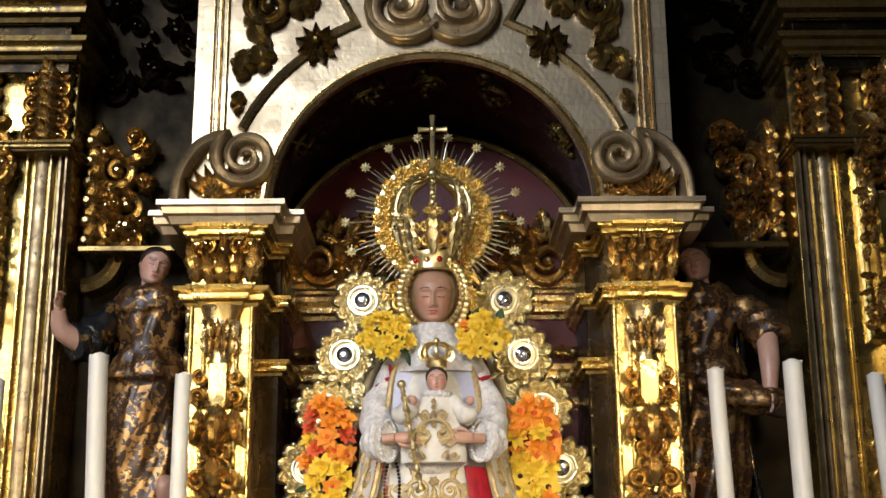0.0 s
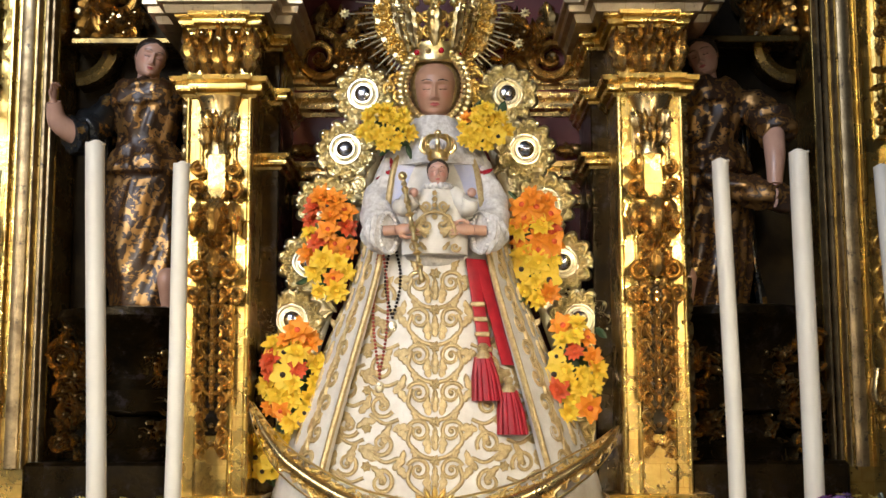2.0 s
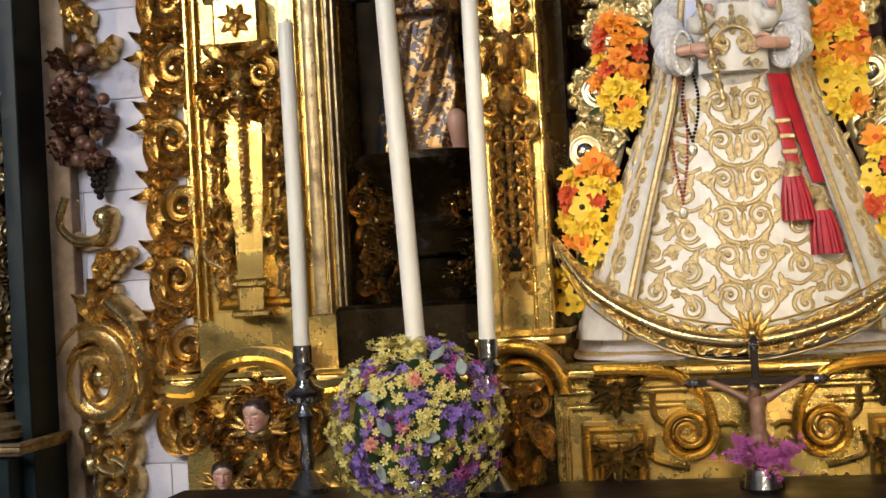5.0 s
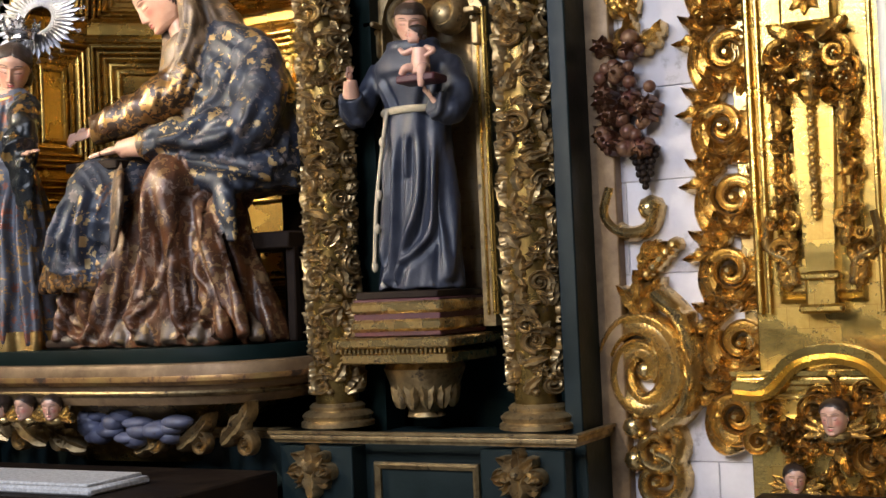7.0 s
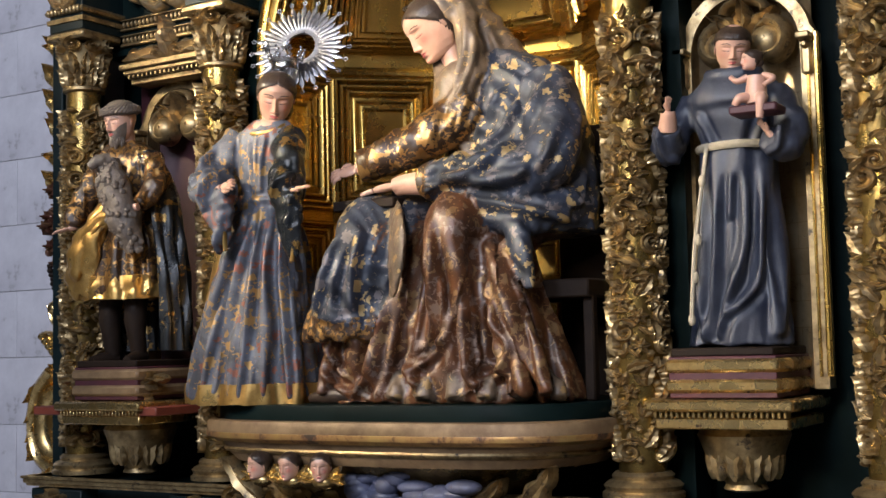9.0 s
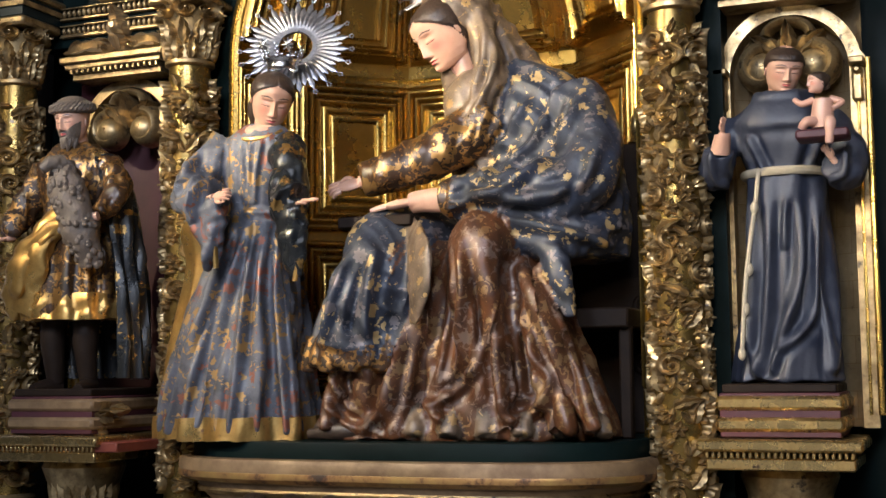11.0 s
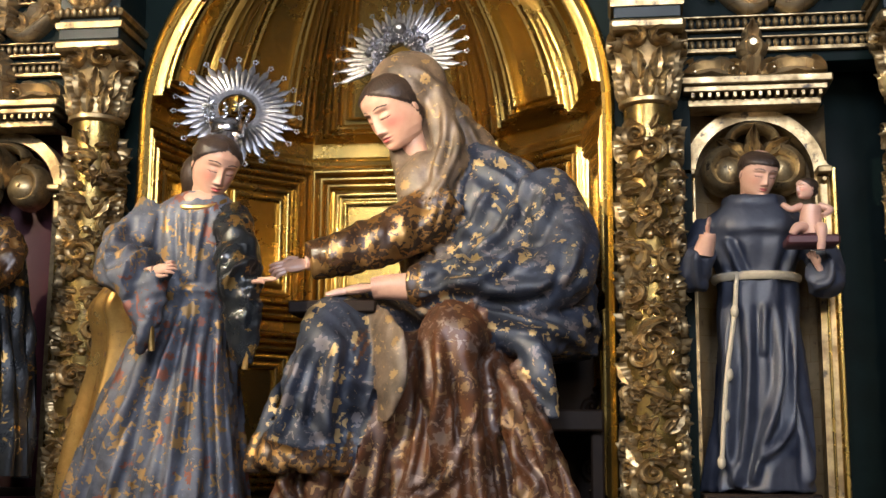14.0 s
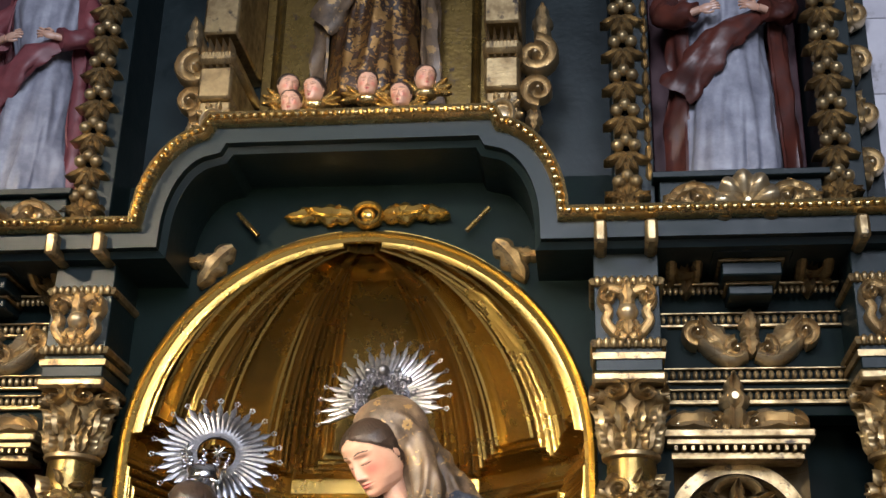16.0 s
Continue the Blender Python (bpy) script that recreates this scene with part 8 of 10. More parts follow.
drape(sob, {3: (0.010, 6.5, (0.15, 0, 1)), 4: (0.009, 9, (0.8, -0.2, -0.45)), 6: (0.006, 10, (-0.35, -0.15, 1)), 7: (0.005, 10, (0, 0, 1)), 8: (0.009, 12, (0.15, 0.3, 1))}, [
    (3, [(-4.96, 2.16), (-4.94, 1.97), (-4.96, 1.81), (-5.00, 1.60)], 0.020, 0.030),
    (3, [(-4.84, 2.05), (-4.82, 1.81), (-4.80, 1.60), (-4.78, 1.46)], 0.022, 0.036),
    (3, [(-4.77, 2.08), (-4.67, 1.89), (-4.59, 1.73), (-4.56, 1.52), (-4.53, 1.39)], 0.026, 0.038),
    (3, [(-4.82, 1.89), (-4.87, 1.73), (-4.94, 1.60), (-5.06, 1.51)], 0.017, 0.026),
    (3, [(-5.21, 1.82), (-5.24, 1.65), (-5.27, 1.50), (-5.36, 1.42)], 0.022, 0.036),
    (3, [(-5.07, 1.77), (-5.11, 1.65), (-5.10, 1.52), (-5.00, 1.40)], 0.020, 0.032),
    (3, [(-5.36, 1.62), (-5.47, 1.71), (-5.51, 1.60), (-5.44, 1.48)], 0.017, 0.026),
    (3, [(-4.69, 1.73), (-4.61, 1.60), (-4.65, 1.50), (-4.75, 1.44)], 0.019, 0.030),
    (3, [(-5.06, 2.02), (-5.08, 1.77), (-5.15, 1.52)], 0.026, -0.034),
    (3, [(-4.89, 2.02), (-4.87, 1.78), (-4.90, 1.66)], 0.016, -0.026),
    (3, [(-4.73, 1.81), (-4.70, 1.56)], 0.020, -0.030),
    (3, [(-5.30, 1.66), (-5.33, 1.50)], 0.022, -0.028),
    (3, [(-5.55, 1.52), (-5.48, 1.44), (-5.38, 1.40)], 0.016, 0.022),
    (4, [(-5.42, 2.13), (-5.47, 1.94), (-5.51, 1.79)], 0.020, 0.024),
    (4, [(-5.31, 2.13), (-5.33, 1.94), (-5.34, 1.79)], 0.020, 0.024),
    (4, [(-5.36, 2.06), (-5.40, 1.81)], 0.018, -0.022),
    (4, [(-4.52, 2.80), (-4.61, 2.57), (-4.77, 2.37), (-5.03, 2.29)], 0.022, 0.024),
    (4, [(-4.43, 2.57), (-4.51, 2.36), (-4.73, 2.31), (-4.94, 2.34)], 0.022, 0.026),
    (4, [(-4.77, 2.79), (-4.88, 2.60), (-5.03, 2.46)], 0.020, 0.020),
    (4, [(-4.64, 2.83), (-4.73, 2.60), (-4.90, 2.43)], 0.020, 0.022),
    (4, [(-4.98, 2.25), (-4.79, 2.22), (-4.57, 2.17), (-4.44, 2.13)], 0.020, 0.024),
    (4, [(-4.58, 2.70), (-4.68, 2.48), (-4.84, 2.36)], 0.016, -0.018),
    (4, [(-4.46, 2.46), (-4.60, 2.27), (-4.80, 2.26)], 0.016, -0.018),
    (6, [(-5.14, 3.28), (-5.02, 3.18), (-4.98, 3.00), (-5.02, 2.80)], 0.016, 0.014),
    (6, [(-5.04, 3.26), (-4.92, 3.06), (-4.84, 2.92), (-4.76, 2.86)], 0.016, 0.014),
    (6, [(-4.98, 3.12), (-4.93, 2.95), (-4.97, 2.80), (-5.04, 2.66)], 0.014, 0.016)])

# friar with a child on a book
g = Geo()
fx, fy = -3.775, 5.27
cloth(g, [(1.577, fx - 0.015, fy, 0.215, 0.17, 0.06), (1.64, fx - 0.015, fy, 0.205, 0.165, 0.07), (1.9, fx - 0.005, fy, 0.175, 0.15, 0.08), (2.15, fx, fy, 0.16, 0.135, 0.07), (2.32, fx, fy, 0.155, 0.125, 0.05), (2.36, fx, fy, 0.15, 0.12, 0.03), (2.48, fx, fy - 0.01, 0.185, 0.13, 0.03), (2.60, fx, fy, 0.20, 0.12, 0.02), (2.67, fx, fy, 0.12, 0.09, 0.0)], 31, 90, 50, 3, folds_n=5)
cloth(g, [(2.52, fx, fy - 0.015, 0.185, 0.145, 0.03), (2.57, fx, fy - 0.01, 0.205, 0.145, 0.02), (2.64, fx, fy - 0.01, 0.155, 0.12, 0.02), (2.69, fx, fy - 0.01, 0.10, 0.09, 0.0)], 33, 60, 12, 3)
tube(g, [(fx + 0.095 * math.cos(a), fy - 0.01 + 0.085 * math.sin(a), 2.685 + 0.012 * math.sin(a)) for a in np.linspace(0, 2 * math.pi, 29)], 0.03, 10, 3)
tube(g, [(fx, fy, 2.64), (fx, fy - 0.02, 2.76)], 0.05, 12, 0)
head(g, (fx + 0.015, fy - 0.05, 2.80), 0.098, turn_m(22, 20, 4), 0, 1, 2, False, 0.2, None, None, True)
tube(g, [(fx + 0.157 * math.cos(a), fy + 0.127 * math.sin(a), 2.335) for a in np.linspace(0, 2 * math.pi, 29)], 0.018, 8, 4)
tube(g, smoothed([(fx - 0.085, fy - 0.125, 2.335), (fx - 0.10, fy - 0.15, 2.2), (fx - 0.14, fy - 0.16, 1.95), (fx - 0.165, fy - 0.16, 1.68)], 8), 0.009, 7, 4)
for z in (2.20, 1.98, 1.84, 1.68):
    ball(g, (fx - 0.10 - (2.2 - z) * 0.125, fy - 0.155, z), (0.016, 0.016, 0.024), 8, 6, 4)
limb(g, [(fx - 0.17, fy, 2.58), (fx - 0.245, fy - 0.06, 2.42), (fx - 0.25, fy - 0.14, 2.34), (fx - 0.22, fy - 0.22, 2.42)], [0.06, 0.066, 0.07, 0.056], 3, 0.05, 4)
limb(g, [(fx - 0.215, fy - 0.22, 2.41), (fx - 0.20, fy - 0.245, 2.47), (fx - 0.20, fy - 0.25, 2.49)], [0.04, 0.032, 0.03], 0, 0, 1)
hand(g, (fx - 0.20, fy - 0.25, 2.485), (0.1, -0.1, 1), (1, -0.3, 0), 0.068, 0, 0.3)
limb(g, [(fx + 0.17, fy, 2.58), (fx + 0.245, fy - 0.06, 2.42), (fx + 0.245, fy - 0.14, 2.31), (fx + 0.20, fy - 0.22, 2.34)], [0.06, 0.066, 0.07, 0.056], 3, 0.05, 8)
hand(g, (fx + 0.205, fy - 0.22, 2.345), (-0.35, -0.3, 0.6), (0, 0.2, 1), 0.068, 0, 0.4)
box(g, fx + 0.08, fx + 0.27, fy - 0.33, fy - 0.20, 2.425, 2.465, 0.008, 6)
bx, by = fx + 0.175, fy - 0.27
limb(g, [(bx, by, 2.475), (bx, by, 2.53), (bx + 0.005, by, 2.60)], [0.04, 0.042, 0.036], 7, 0.0, 1)
limb(g, [(bx - 0.01, by, 2.50), (bx - 0.05, by - 0.04, 2.50), (bx - 0.075, by - 0.04, 2.47)], [0.026, 0.022, 0.014], 7, 0, 1)
limb(g, [(bx + 0.02, by, 2.50), (bx + 0.03, by - 0.045, 2.49), (bx + 0.025, by - 0.05, 2.40)], [0.026, 0.022, 0.014], 7, 0, 1)
limb(g, [(bx - 0.03, by, 2.60), (bx - 0.07, by - 0.01, 2.585), (bx - 0.10, by, 2.61)], [0.016, 0.014, 0.010], 7, 0, 1)
limb(g, [(bx + 0.03, by, 2.60), (bx + 0.07, by - 0.01, 2.58), (bx + 0.04, by - 0.03, 2.55)], [0.016, 0.014, 0.010], 7, 0, 1)
head(g, (bx - 0.01, by - 0.005, 2.675), 0.047, turn_m(-60, 0), 7, 1, 2, True, 0.5)
g.warp(lambda V: np.stack([V[:, 0], V[:, 1], np.interp(V[:, 2], [1.577, 2.335, 2.80, 3.0], [1.577, 2.395, 2.80, 3.0])], 1))
g = sculpt(g, (3,), 0.0095)
sob = solid("statue", g, [SKIN, HAIR, LIPS, HABIT, ROPE, SKIN, MAROON, CHILD], "painted friar statue in grey habit holding a child", "statue", loc=(fx, fy, 1.577))
drape(sob, {3: (0.006, 9, (0.14, 0, 1))}, [
    (3, [(-3.82, 2.28), (-3.83, 1.99), (-3.85, 1.78), (-3.89, 1.61)], 0.017, 0.026),
    (3, [(-3.70, 2.28), (-3.72, 1.97), (-3.78, 1.78), (-3.83, 1.63)], 0.017, 0.026),
    (3, [(-3.65, 2.30), (-3.66, 2.03), (-3.68, 1.82), (-3.78, 1.71)], 0.015, 0.024),
    (3, [(-3.60, 2.26), (-3.60, 1.92), (-3.61, 1.63)], 0.015, 0.022),
    (3, [(-3.91, 2.28), (-3.90, 2.03), (-3.92, 1.82), (-3.90, 1.63)], 0.017, 0.022),
    (3, [(-3.76, 2.29), (-3.77, 2.10)], 0.012, 0.018),
    (3, [(-3.90, 2.55), (-3.84, 2.40)], 0.014, 0.018),
    (3, [(-3.62, 2.52), (-3.67, 2.40)], 0.014, 0.018),
    (3, [(-4.02, 2.50), (-4.01, 2.36), (-3.95, 2.34)], 0.012, 0.014),
    (3, [(-3.53, 2.50), (-3.53, 2.36), (-3.58, 2.33)], 0.012, 0.014)])

# bearded man with a lamb
g = Geo()
mx, my = -6.92, 4.94
cloth(g, [(1.90, mx - 0.02, my, 0.24, 0.16, 0.08), (1.98, mx - 0.02, my, 0.235, 0.16, 0.08), (2.2, mx, my, 0.20, 0.145, 0.07), (2.36, mx, my, 0.155, 0.125, 0.05), (2.5, mx, my, 0.185, 0.13, 0.04), (2.62, mx, my, 0.19, 0.12, 0.03), (2.70, mx, my, 0.09, 0.08, 0.0)], 41, 80, 36, 3)
cloth(g, [(1.62, mx + 0.10, my + 0.06, 0.25, 0.14, 0.08), (2.0, mx + 0.06, my + 0.06, 0.27, 0.14, 0.10), (2.4, mx + 0.03, my + 0.04, 0.25, 0.14, 0.07), (2.64, mx, my + 0.02, 0.20, 0.13, 0.03)], 43, 60, 26, 5, -45, 190)
limb(g, [(mx - 0.20, my - 0.10, 1.95), (mx - 0.10, my - 0.16, 2.15), (mx + 0.02, my - 0.16, 2.33), (mx + 0.16, my - 0.12, 2.30)], [0.10, 0.08, 0.06, 0.05], 4, 0.12, 9, flat=0.6)
for s, x in ((-1, mx - 0.10), (1, mx + 0.08)):
    limb(g, [(x, my, 1.98), (x - 0.005, my - 0.02, 1.80), (x, my, 1.60)], [0.062, 0.058, 0.038], 6, 0.02, 2)
    limb(g, [(x, my + 0.02, 1.59), (x + s * 0.02, my - 0.05, 1.582), (x + s * 0.035, my - 0.12, 1.572)], [0.04, 0.036, 0.024], 6, 0.0, 2)
tube(g, [(mx, my, 2.64), (mx, my - 0.02, 2.76)], 0.052, 12, 0)
head(g, (mx + 0.005, my - 0.05, 2.80), 0.10, turn_m(0, 10), 0, 1, 2, False, 0.2, 8, 8)
limb(g, [(mx - 0.17, my, 2.60), (mx - 0.25, my - 0.05, 2.42), (mx - 0.30, my - 0.10, 2.28)], [0.06, 0.07, 0.05], 3, 0.06, 3)
hand(g, (mx - 0.30, my - 0.10, 2.27), (-0.6, -0.5, -0.2), (0, 0, -1), 0.09, 0, 0.3)
limb(g, [(mx + 0.17, my, 2.60), (mx + 0.27, my - 0.06, 2.46), (mx + 0.24, my - 0.16, 2.34)], [0.058, 0.06, 0.045], 7, 0.07, 5)
hand(g, (mx + 0.22, my - 0.18, 2.33), (-1, -0.2, -0.1), (0, 1, 0), 0.10, 0, 0.3)
limb(g, [(mx + 0.06, my - 0.18, 2.58), (mx + 0.10, my - 0.19, 2.45), (mx + 0.16, my - 0.18, 2.28), (mx + 0.20, my - 0.14, 2.12)], [0.045, 0.080, 0.085, 0.045], 10, 0.07, 5)
limb(g, [(mx + 0.08, my - 0.20, 2.58), (mx + 0.05, my - 0.25, 2.57), (mx + 0.02, my - 0.28, 2.54)], [0.036, 0.034, 0.02], 10, 0.04, 5)
cloth(g, [(1.885, mx - 0.02, my, 0.252, 0.172, 0.09), (1.94, mx - 0.02, my, 0.248, 0.170, 0.09), (2.0, mx - 0.02, my, 0.240, 0.165, 0.08)], 41, 80, 8, 4)
limb(g, [(mx - 0.28, my - 0.08, 1.92), (mx - 0.20, my - 0.17, 2.06), (mx - 0.06, my - 0.19, 2.24), (mx + 0.10, my - 0.18, 2.34)], [0.06, 0.075, 0.05, 0.03], 4, 0.12, 12, flat=0.5)
rq = random.Random(8)
for k in range(150):
    t = rq.random()
    c = np.array([np.interp(t, [0, 0.4, 0.75, 1], v) for v in ((mx + 0.06, mx + 0.10, mx + 0.16, mx + 0.20), (my - 0.18, my - 0.19, my - 0.18, my - 0.14), (2.58, 2.45, 2.28, 2.12))])
    a, r = rq.uniform(0, 6.28), np.interp(t, [0, 0.4, 0.75, 1], [0.045, 0.078, 0.083, 0.045])
    ball(g, c + r * np.array((math.cos(a), -abs(math.sin(a)), 0.15 * math.sin(3 * a))), rq.uniform(0.012, 0.02), 7, 5, 10)
g = sculpt(g, (3, 7), 0.0105)
sob = solid("statue", g, [SKIN, HAIR, LIPS, BROWN_GOLD, GOLDCLOTH, DARK_CLOTH, DARK, BROWN_GOLD, FUR, DARK_CLOTH, FUR], "painted statue of a turbaned bearded man holding a lamb", "statue", loc=(mx, my, 1.575))
drape(sob, {3: (0.011, 12, (0, 0, 1)), 4: (0.013, 11, (0.8, 0, 0.6)), 5: (0.013, 10, (0.1, 0, 1)), 7: (0.011, 12, (0.4, 0, 1))})


def upper_statue(cx, cy, z, mats, label, seed, wide=1.0):
    g = Geo()
    w = wide
    cloth(g, [(z, cx, cy, 0.21 * w, 0.15, 0.08), (z + 0.1, cx, cy, 0.20 * w, 0.15, 0.09), (z + 0.45, cx, cy, 0.165 * w, 0.135, 0.08), (z + 0.72, cx, cy, 0.15 * w, 0.12, 0.06), (z + 0.9, cx, cy, 0.18 * w, 0.13, 0.04), (z + 1.05, cx, cy, 0.19 * w, 0.12, 0.03), (z + 1.14, cx, cy, 0.08, 0.08, 0)], seed, 80, 36, 3, wave=0.008)
    cloth(g, [(z + 0.02, cx, cy + 0.05, 0.27 * w, 0.16, 0.10), (z + 0.4, cx, cy + 0.04, 0.25 * w, 0.16, 0.10), (z + 0.8, cx, cy + 0.02, 0.23 * w, 0.15, 0.07), (z + 1.07, cx, cy, 0.21 * w, 0.13, 0.03)], seed + 3, 60, 26, 4, -40, 220)
    limb(g, [(cx - 0.22 * w, cy - 0.06, z + 0.42), (cx - 0.05, cy - 0.16, z + 0.62), (cx + 0.16 * w, cy - 0.12, z + 0.80)], [0.09, 0.07, 0.04], 4, 0.13, seed, flat=0.4)
    for s in (-1, 1):
        limb(g, [(cx + s * 0.18 * w, cy, z + 1.02), (cx + s * 0.26 * w, cy - 0.06, z + 0.82), (cx + s * 0.14 * w, cy - 0.17, z + 0.76)], [0.055, 0.056, 0.045], 4, 0.07, seed)
        hand(g, (cx + s * 0.13 * w, cy - 0.18, z + 0.765), (-s, -0.3, 0.2), (0, 1, 0), 0.09, 0, 0.6)
    tube(g, [(cx, cy, z + 1.08), (cx, cy - 0.02, z + 1.2)], 0.05, 10, 0)
    head(g, (cx, cy - 0.04, z + 1.25), 0.10, turn_m(0, 10), 0, 1, 2, True)
    g = sculpt(g, (3,), 0.012)
    return drape(solid("statue", g, mats, label, "statue", loc=(cx, cy, z)), {3: (0.014, 10, (0.1, 0, 1)), 4: (0.016, 10, (0.5, 0, 1))})


upper_statue(-3.70, 5.17, 4.246, [SKIN, HAIR, LIPS, ALB, RED_MANTLE], "painted bishop statue in red mantle and pale robe", 51, 1.05)
upper_statue(-6.86, 5.17, 4.246, [SKIN, HAIR, LIPS, ALB, ROSE], "painted statue in white alb and rose cape", 55, 1.0)
upper_statue(XS + 0.03, 5.18, 4.68, [SKIN, HAIR, LIPS, BROWN_GOLD, VEIL], "gilded statue in brown habit and pale cloak", 58, 1.15)


def cherub(name, c, r, yaw, parent, mats=None):
    g = Geo()
    head(g, c, r, turn_m(yaw, 6), 0, 1, 2, True, 0.6, fine=0.5)
    ball(g, (c[0], c[1] + 0.02, c[2] - r * 1.1), (r * 0.9, r * 0.7, r * 0.5), 12, 8, 4)
    for s in (-1, 1):
        h = Geo()
        for k in range(3):
            leaf(h, s * r * 0.4, -r * 0.9, 90 - s * (50 + 25 * k), r * 1.5, r * 0.6, r * 0.3, 0.5, 2, 4)
        h.warp(on_wall(c[0], c[1] + 0.02, c[2]))
        g.join(h)
    return part(name, g, [SKIN, HAIR, LIPS, SKIN, GOLDC], parent, "painted winged cherub head")


for x, y in ((-5.80, -30), (-5.63, 0), (-5.46, 25)):
    cherub("cherub_head", (x, 4.63, 1.10), 0.062, y, side)
for x, z, y in ((-0.30, 4.66, 30), (-0.18, 4.64, -20), (0.05, 4.66, 10), (0.20, 4.60, -10), (0.30, 4.68, 20), (-0.28, 4.58, 0)):
    cherub("cherub_head", (XS + x, 4.92, z), 0.062, y, side)
cherub("cherub_head", (-1.90, 4.90, 1.05), 0.068, -10, alt)
cherub("cherub_head", (-2.06, 4.92, 0.82), 0.055, 20, alt)
cherub("cherub_head", (2 * X0 + 1.90, 4.90, 1.05), 0.068, 10, alt)

# ---- jewels, candles, flowers and small things ----
ROUGE = mat("red_stone", (0.35, 0.01, 0.02), None, 20, 0.15, 0.04, 0, 0, 50)

# crown
cr = thing("crown", (VX, 4.97, 2.975), "tall pierced gold crown with a cross", "crown")
g = Geo()
lathe(g, [(0.088, 2.972), (0.095, 2.98), (0.092, 3.0), (0.098, 3.03), (0.102, 3.04), (0.10, 3.05)], VX, 4.97, 32, caps=(False, False))
band = part("band", g, JEWEL, cr)
for k in range(12):
    a = 2 * math.pi * (k + 0.5) / 12
    g = Geo()
    ball(g, (VX + 0.098 * math.cos(a), 4.97 + 0.098 * math.sin(a), 3.012), 0.012, 8, 6)
    part("gem", g, ROUGE if k % 2 else JEWEL, band)
for k in range(8):
    a = 2 * math.pi * k / 8 - math.pi / 2
    h = Geo()
    leaf(h, 0, 0, 90, 0.19, 0.075, 0.02, 0.8, 4)
    flower(h, 0, 0.17, 0.030, 0.02, 7)
    for q in (-1, 1):
        curl(h, q * 0.028, 0.05, 0.022, 90, 1.3, 0.006, 0.014, q)
        curl(h, q * 0.030, 0.11, 0.020, 270, 1.3, 0.006, 0.014, -q)
        bud(h, q * 0.03, 0.165, 0.012, 0.02)
    h.warp(lambda V: np.stack([VX + (0.10 + 0.20 * np.clip(V[:, 1], 0, 1) + V[:, 2]) * np.cos(a + V[:, 0] / 0.13), 4.97 + (0.10 + 0.20 * np.clip(V[:, 1], 0, 1) + V[:, 2]) * np.sin(a + V[:, 0] / 0.13), 3.03 + V[:, 1]], 1))
    part("fleuron", h, JEWEL, cr, "pierced gold fleuron")
    g = Geo()
    P = smoothed([(0.135, 3.17), (0.15, 3.26), (0.115, 3.34), (0.02, 3.375)], 7)
    tube(g, [(VX + r * math.cos(a), 4.97 + r * math.sin(a), z) for r, z in P], [0.010, 0.012, 0.008], 8)
    for i in range(0, len(P), 3):
        r, z = P[i]
        ball(g, (VX + (r + 0.015) * math.cos(a), 4.97 + (r + 0.015) * math.sin(a), z), 0.013, 7, 6)
    part("arch", g, JEWEL, cr)
g = Geo()
ball(g, (VX, 4.97, 3.395), 0.026, 14, 10)
part("orb", g, JEWEL, cr)
g = Geo()
for p, q in (((0, 0.43), (0, 0.675)), ((-0.06, 0.615), (0.06, 0.615))):
    a, b = np.array((VX + p[0], 4.97, 2.975 + p[1])), np.array((VX + q[0], 4.97, 2.975 + q[1]))
    tube(g, [a, a * 0.8 + b * 0.2, (a + b) / 2, a * 0.2 + b * 0.8, b], [0.013, 0.009, 0.012, 0.009, 0.014], 8)
ball(g, (VX, 4.97, 3.59), 0.018, 10, 8)
part("cross", g, JEWEL, cr, "gold cross")
g = Geo()
for k in range(44):
    a = 2 * math.pi * k / 44
    ball(g, (VX + 0.112 * math.cos(a), 4.90 + 0.012 * math.sin(a), 2.878 + 0.142 * math.sin(a)), (0.014, 0.014, 0.014), 7, 5)
    ball(g, (VX + 0.132 * math.cos(a + 0.07), 4.915, 2.872 + 0.168 * math.sin(a + 0.07)), (0.017, 0.014, 0.017), 7, 5)
ring = solid("face_frame", g, JEWEL, "beaded gold frame round the face", "jewelry", loc=(VX, 4.9, 2.7))
h = Geo()
thicket(h, lambda u, v: 0.125 < math.hypot(u * 1.1, v) < 0.20, -0.18, 0.18, -0.18, 0.1, 40, 0.05, random.Random(3), 0.02)
h.warp(on_wall(VX, 4.93, 2.88))
part("filigree", h, JEWEL, ring)

# radiant halo behind the crown
ha = thing("halo", (VX, 5.05, 2.98), "gold halo of rays and stars behind the crown", "halo")
HC = 3.225
g = Geo()
sweep_xz(g, arc(VX, HC, 0.20, -62, 242, 60, 0.22), [(-0.062, 0), (-0.055, 0.014), (0, 0.02), (0.04, 0.014), (0.045, 0)], 5.05)
h = Geo()
for k in range(34):
    a = radians(-60 + 300 * k / 33)
    u, v = 0.205 * math.cos(a), 0.225 * math.sin(a)
    curl(h, u, v, 0.036, math.degrees(a), 1.3, 0.010, 0.025, 1 if k % 2 else -1)
    leaf(h, u * 0.9, v * 0.9, math.degrees(a), 0.06, 0.03, 0.025)
    bud(h, u * 1.12, v * 1.12, 0.011, 0.025)
h.warp(on_wall(VX, 5.035, HC))
g.join(h)
hb = part("halo_band", g, JEWEL, ha, "chased gold band")
gr = Geo()
tube(gr, [(0, 0, 0), (0.09, 0, 0)], [0.006, 0.0016], 5)
ray = mesh_of("ray", gr, VERMEIL, np.zeros(3))
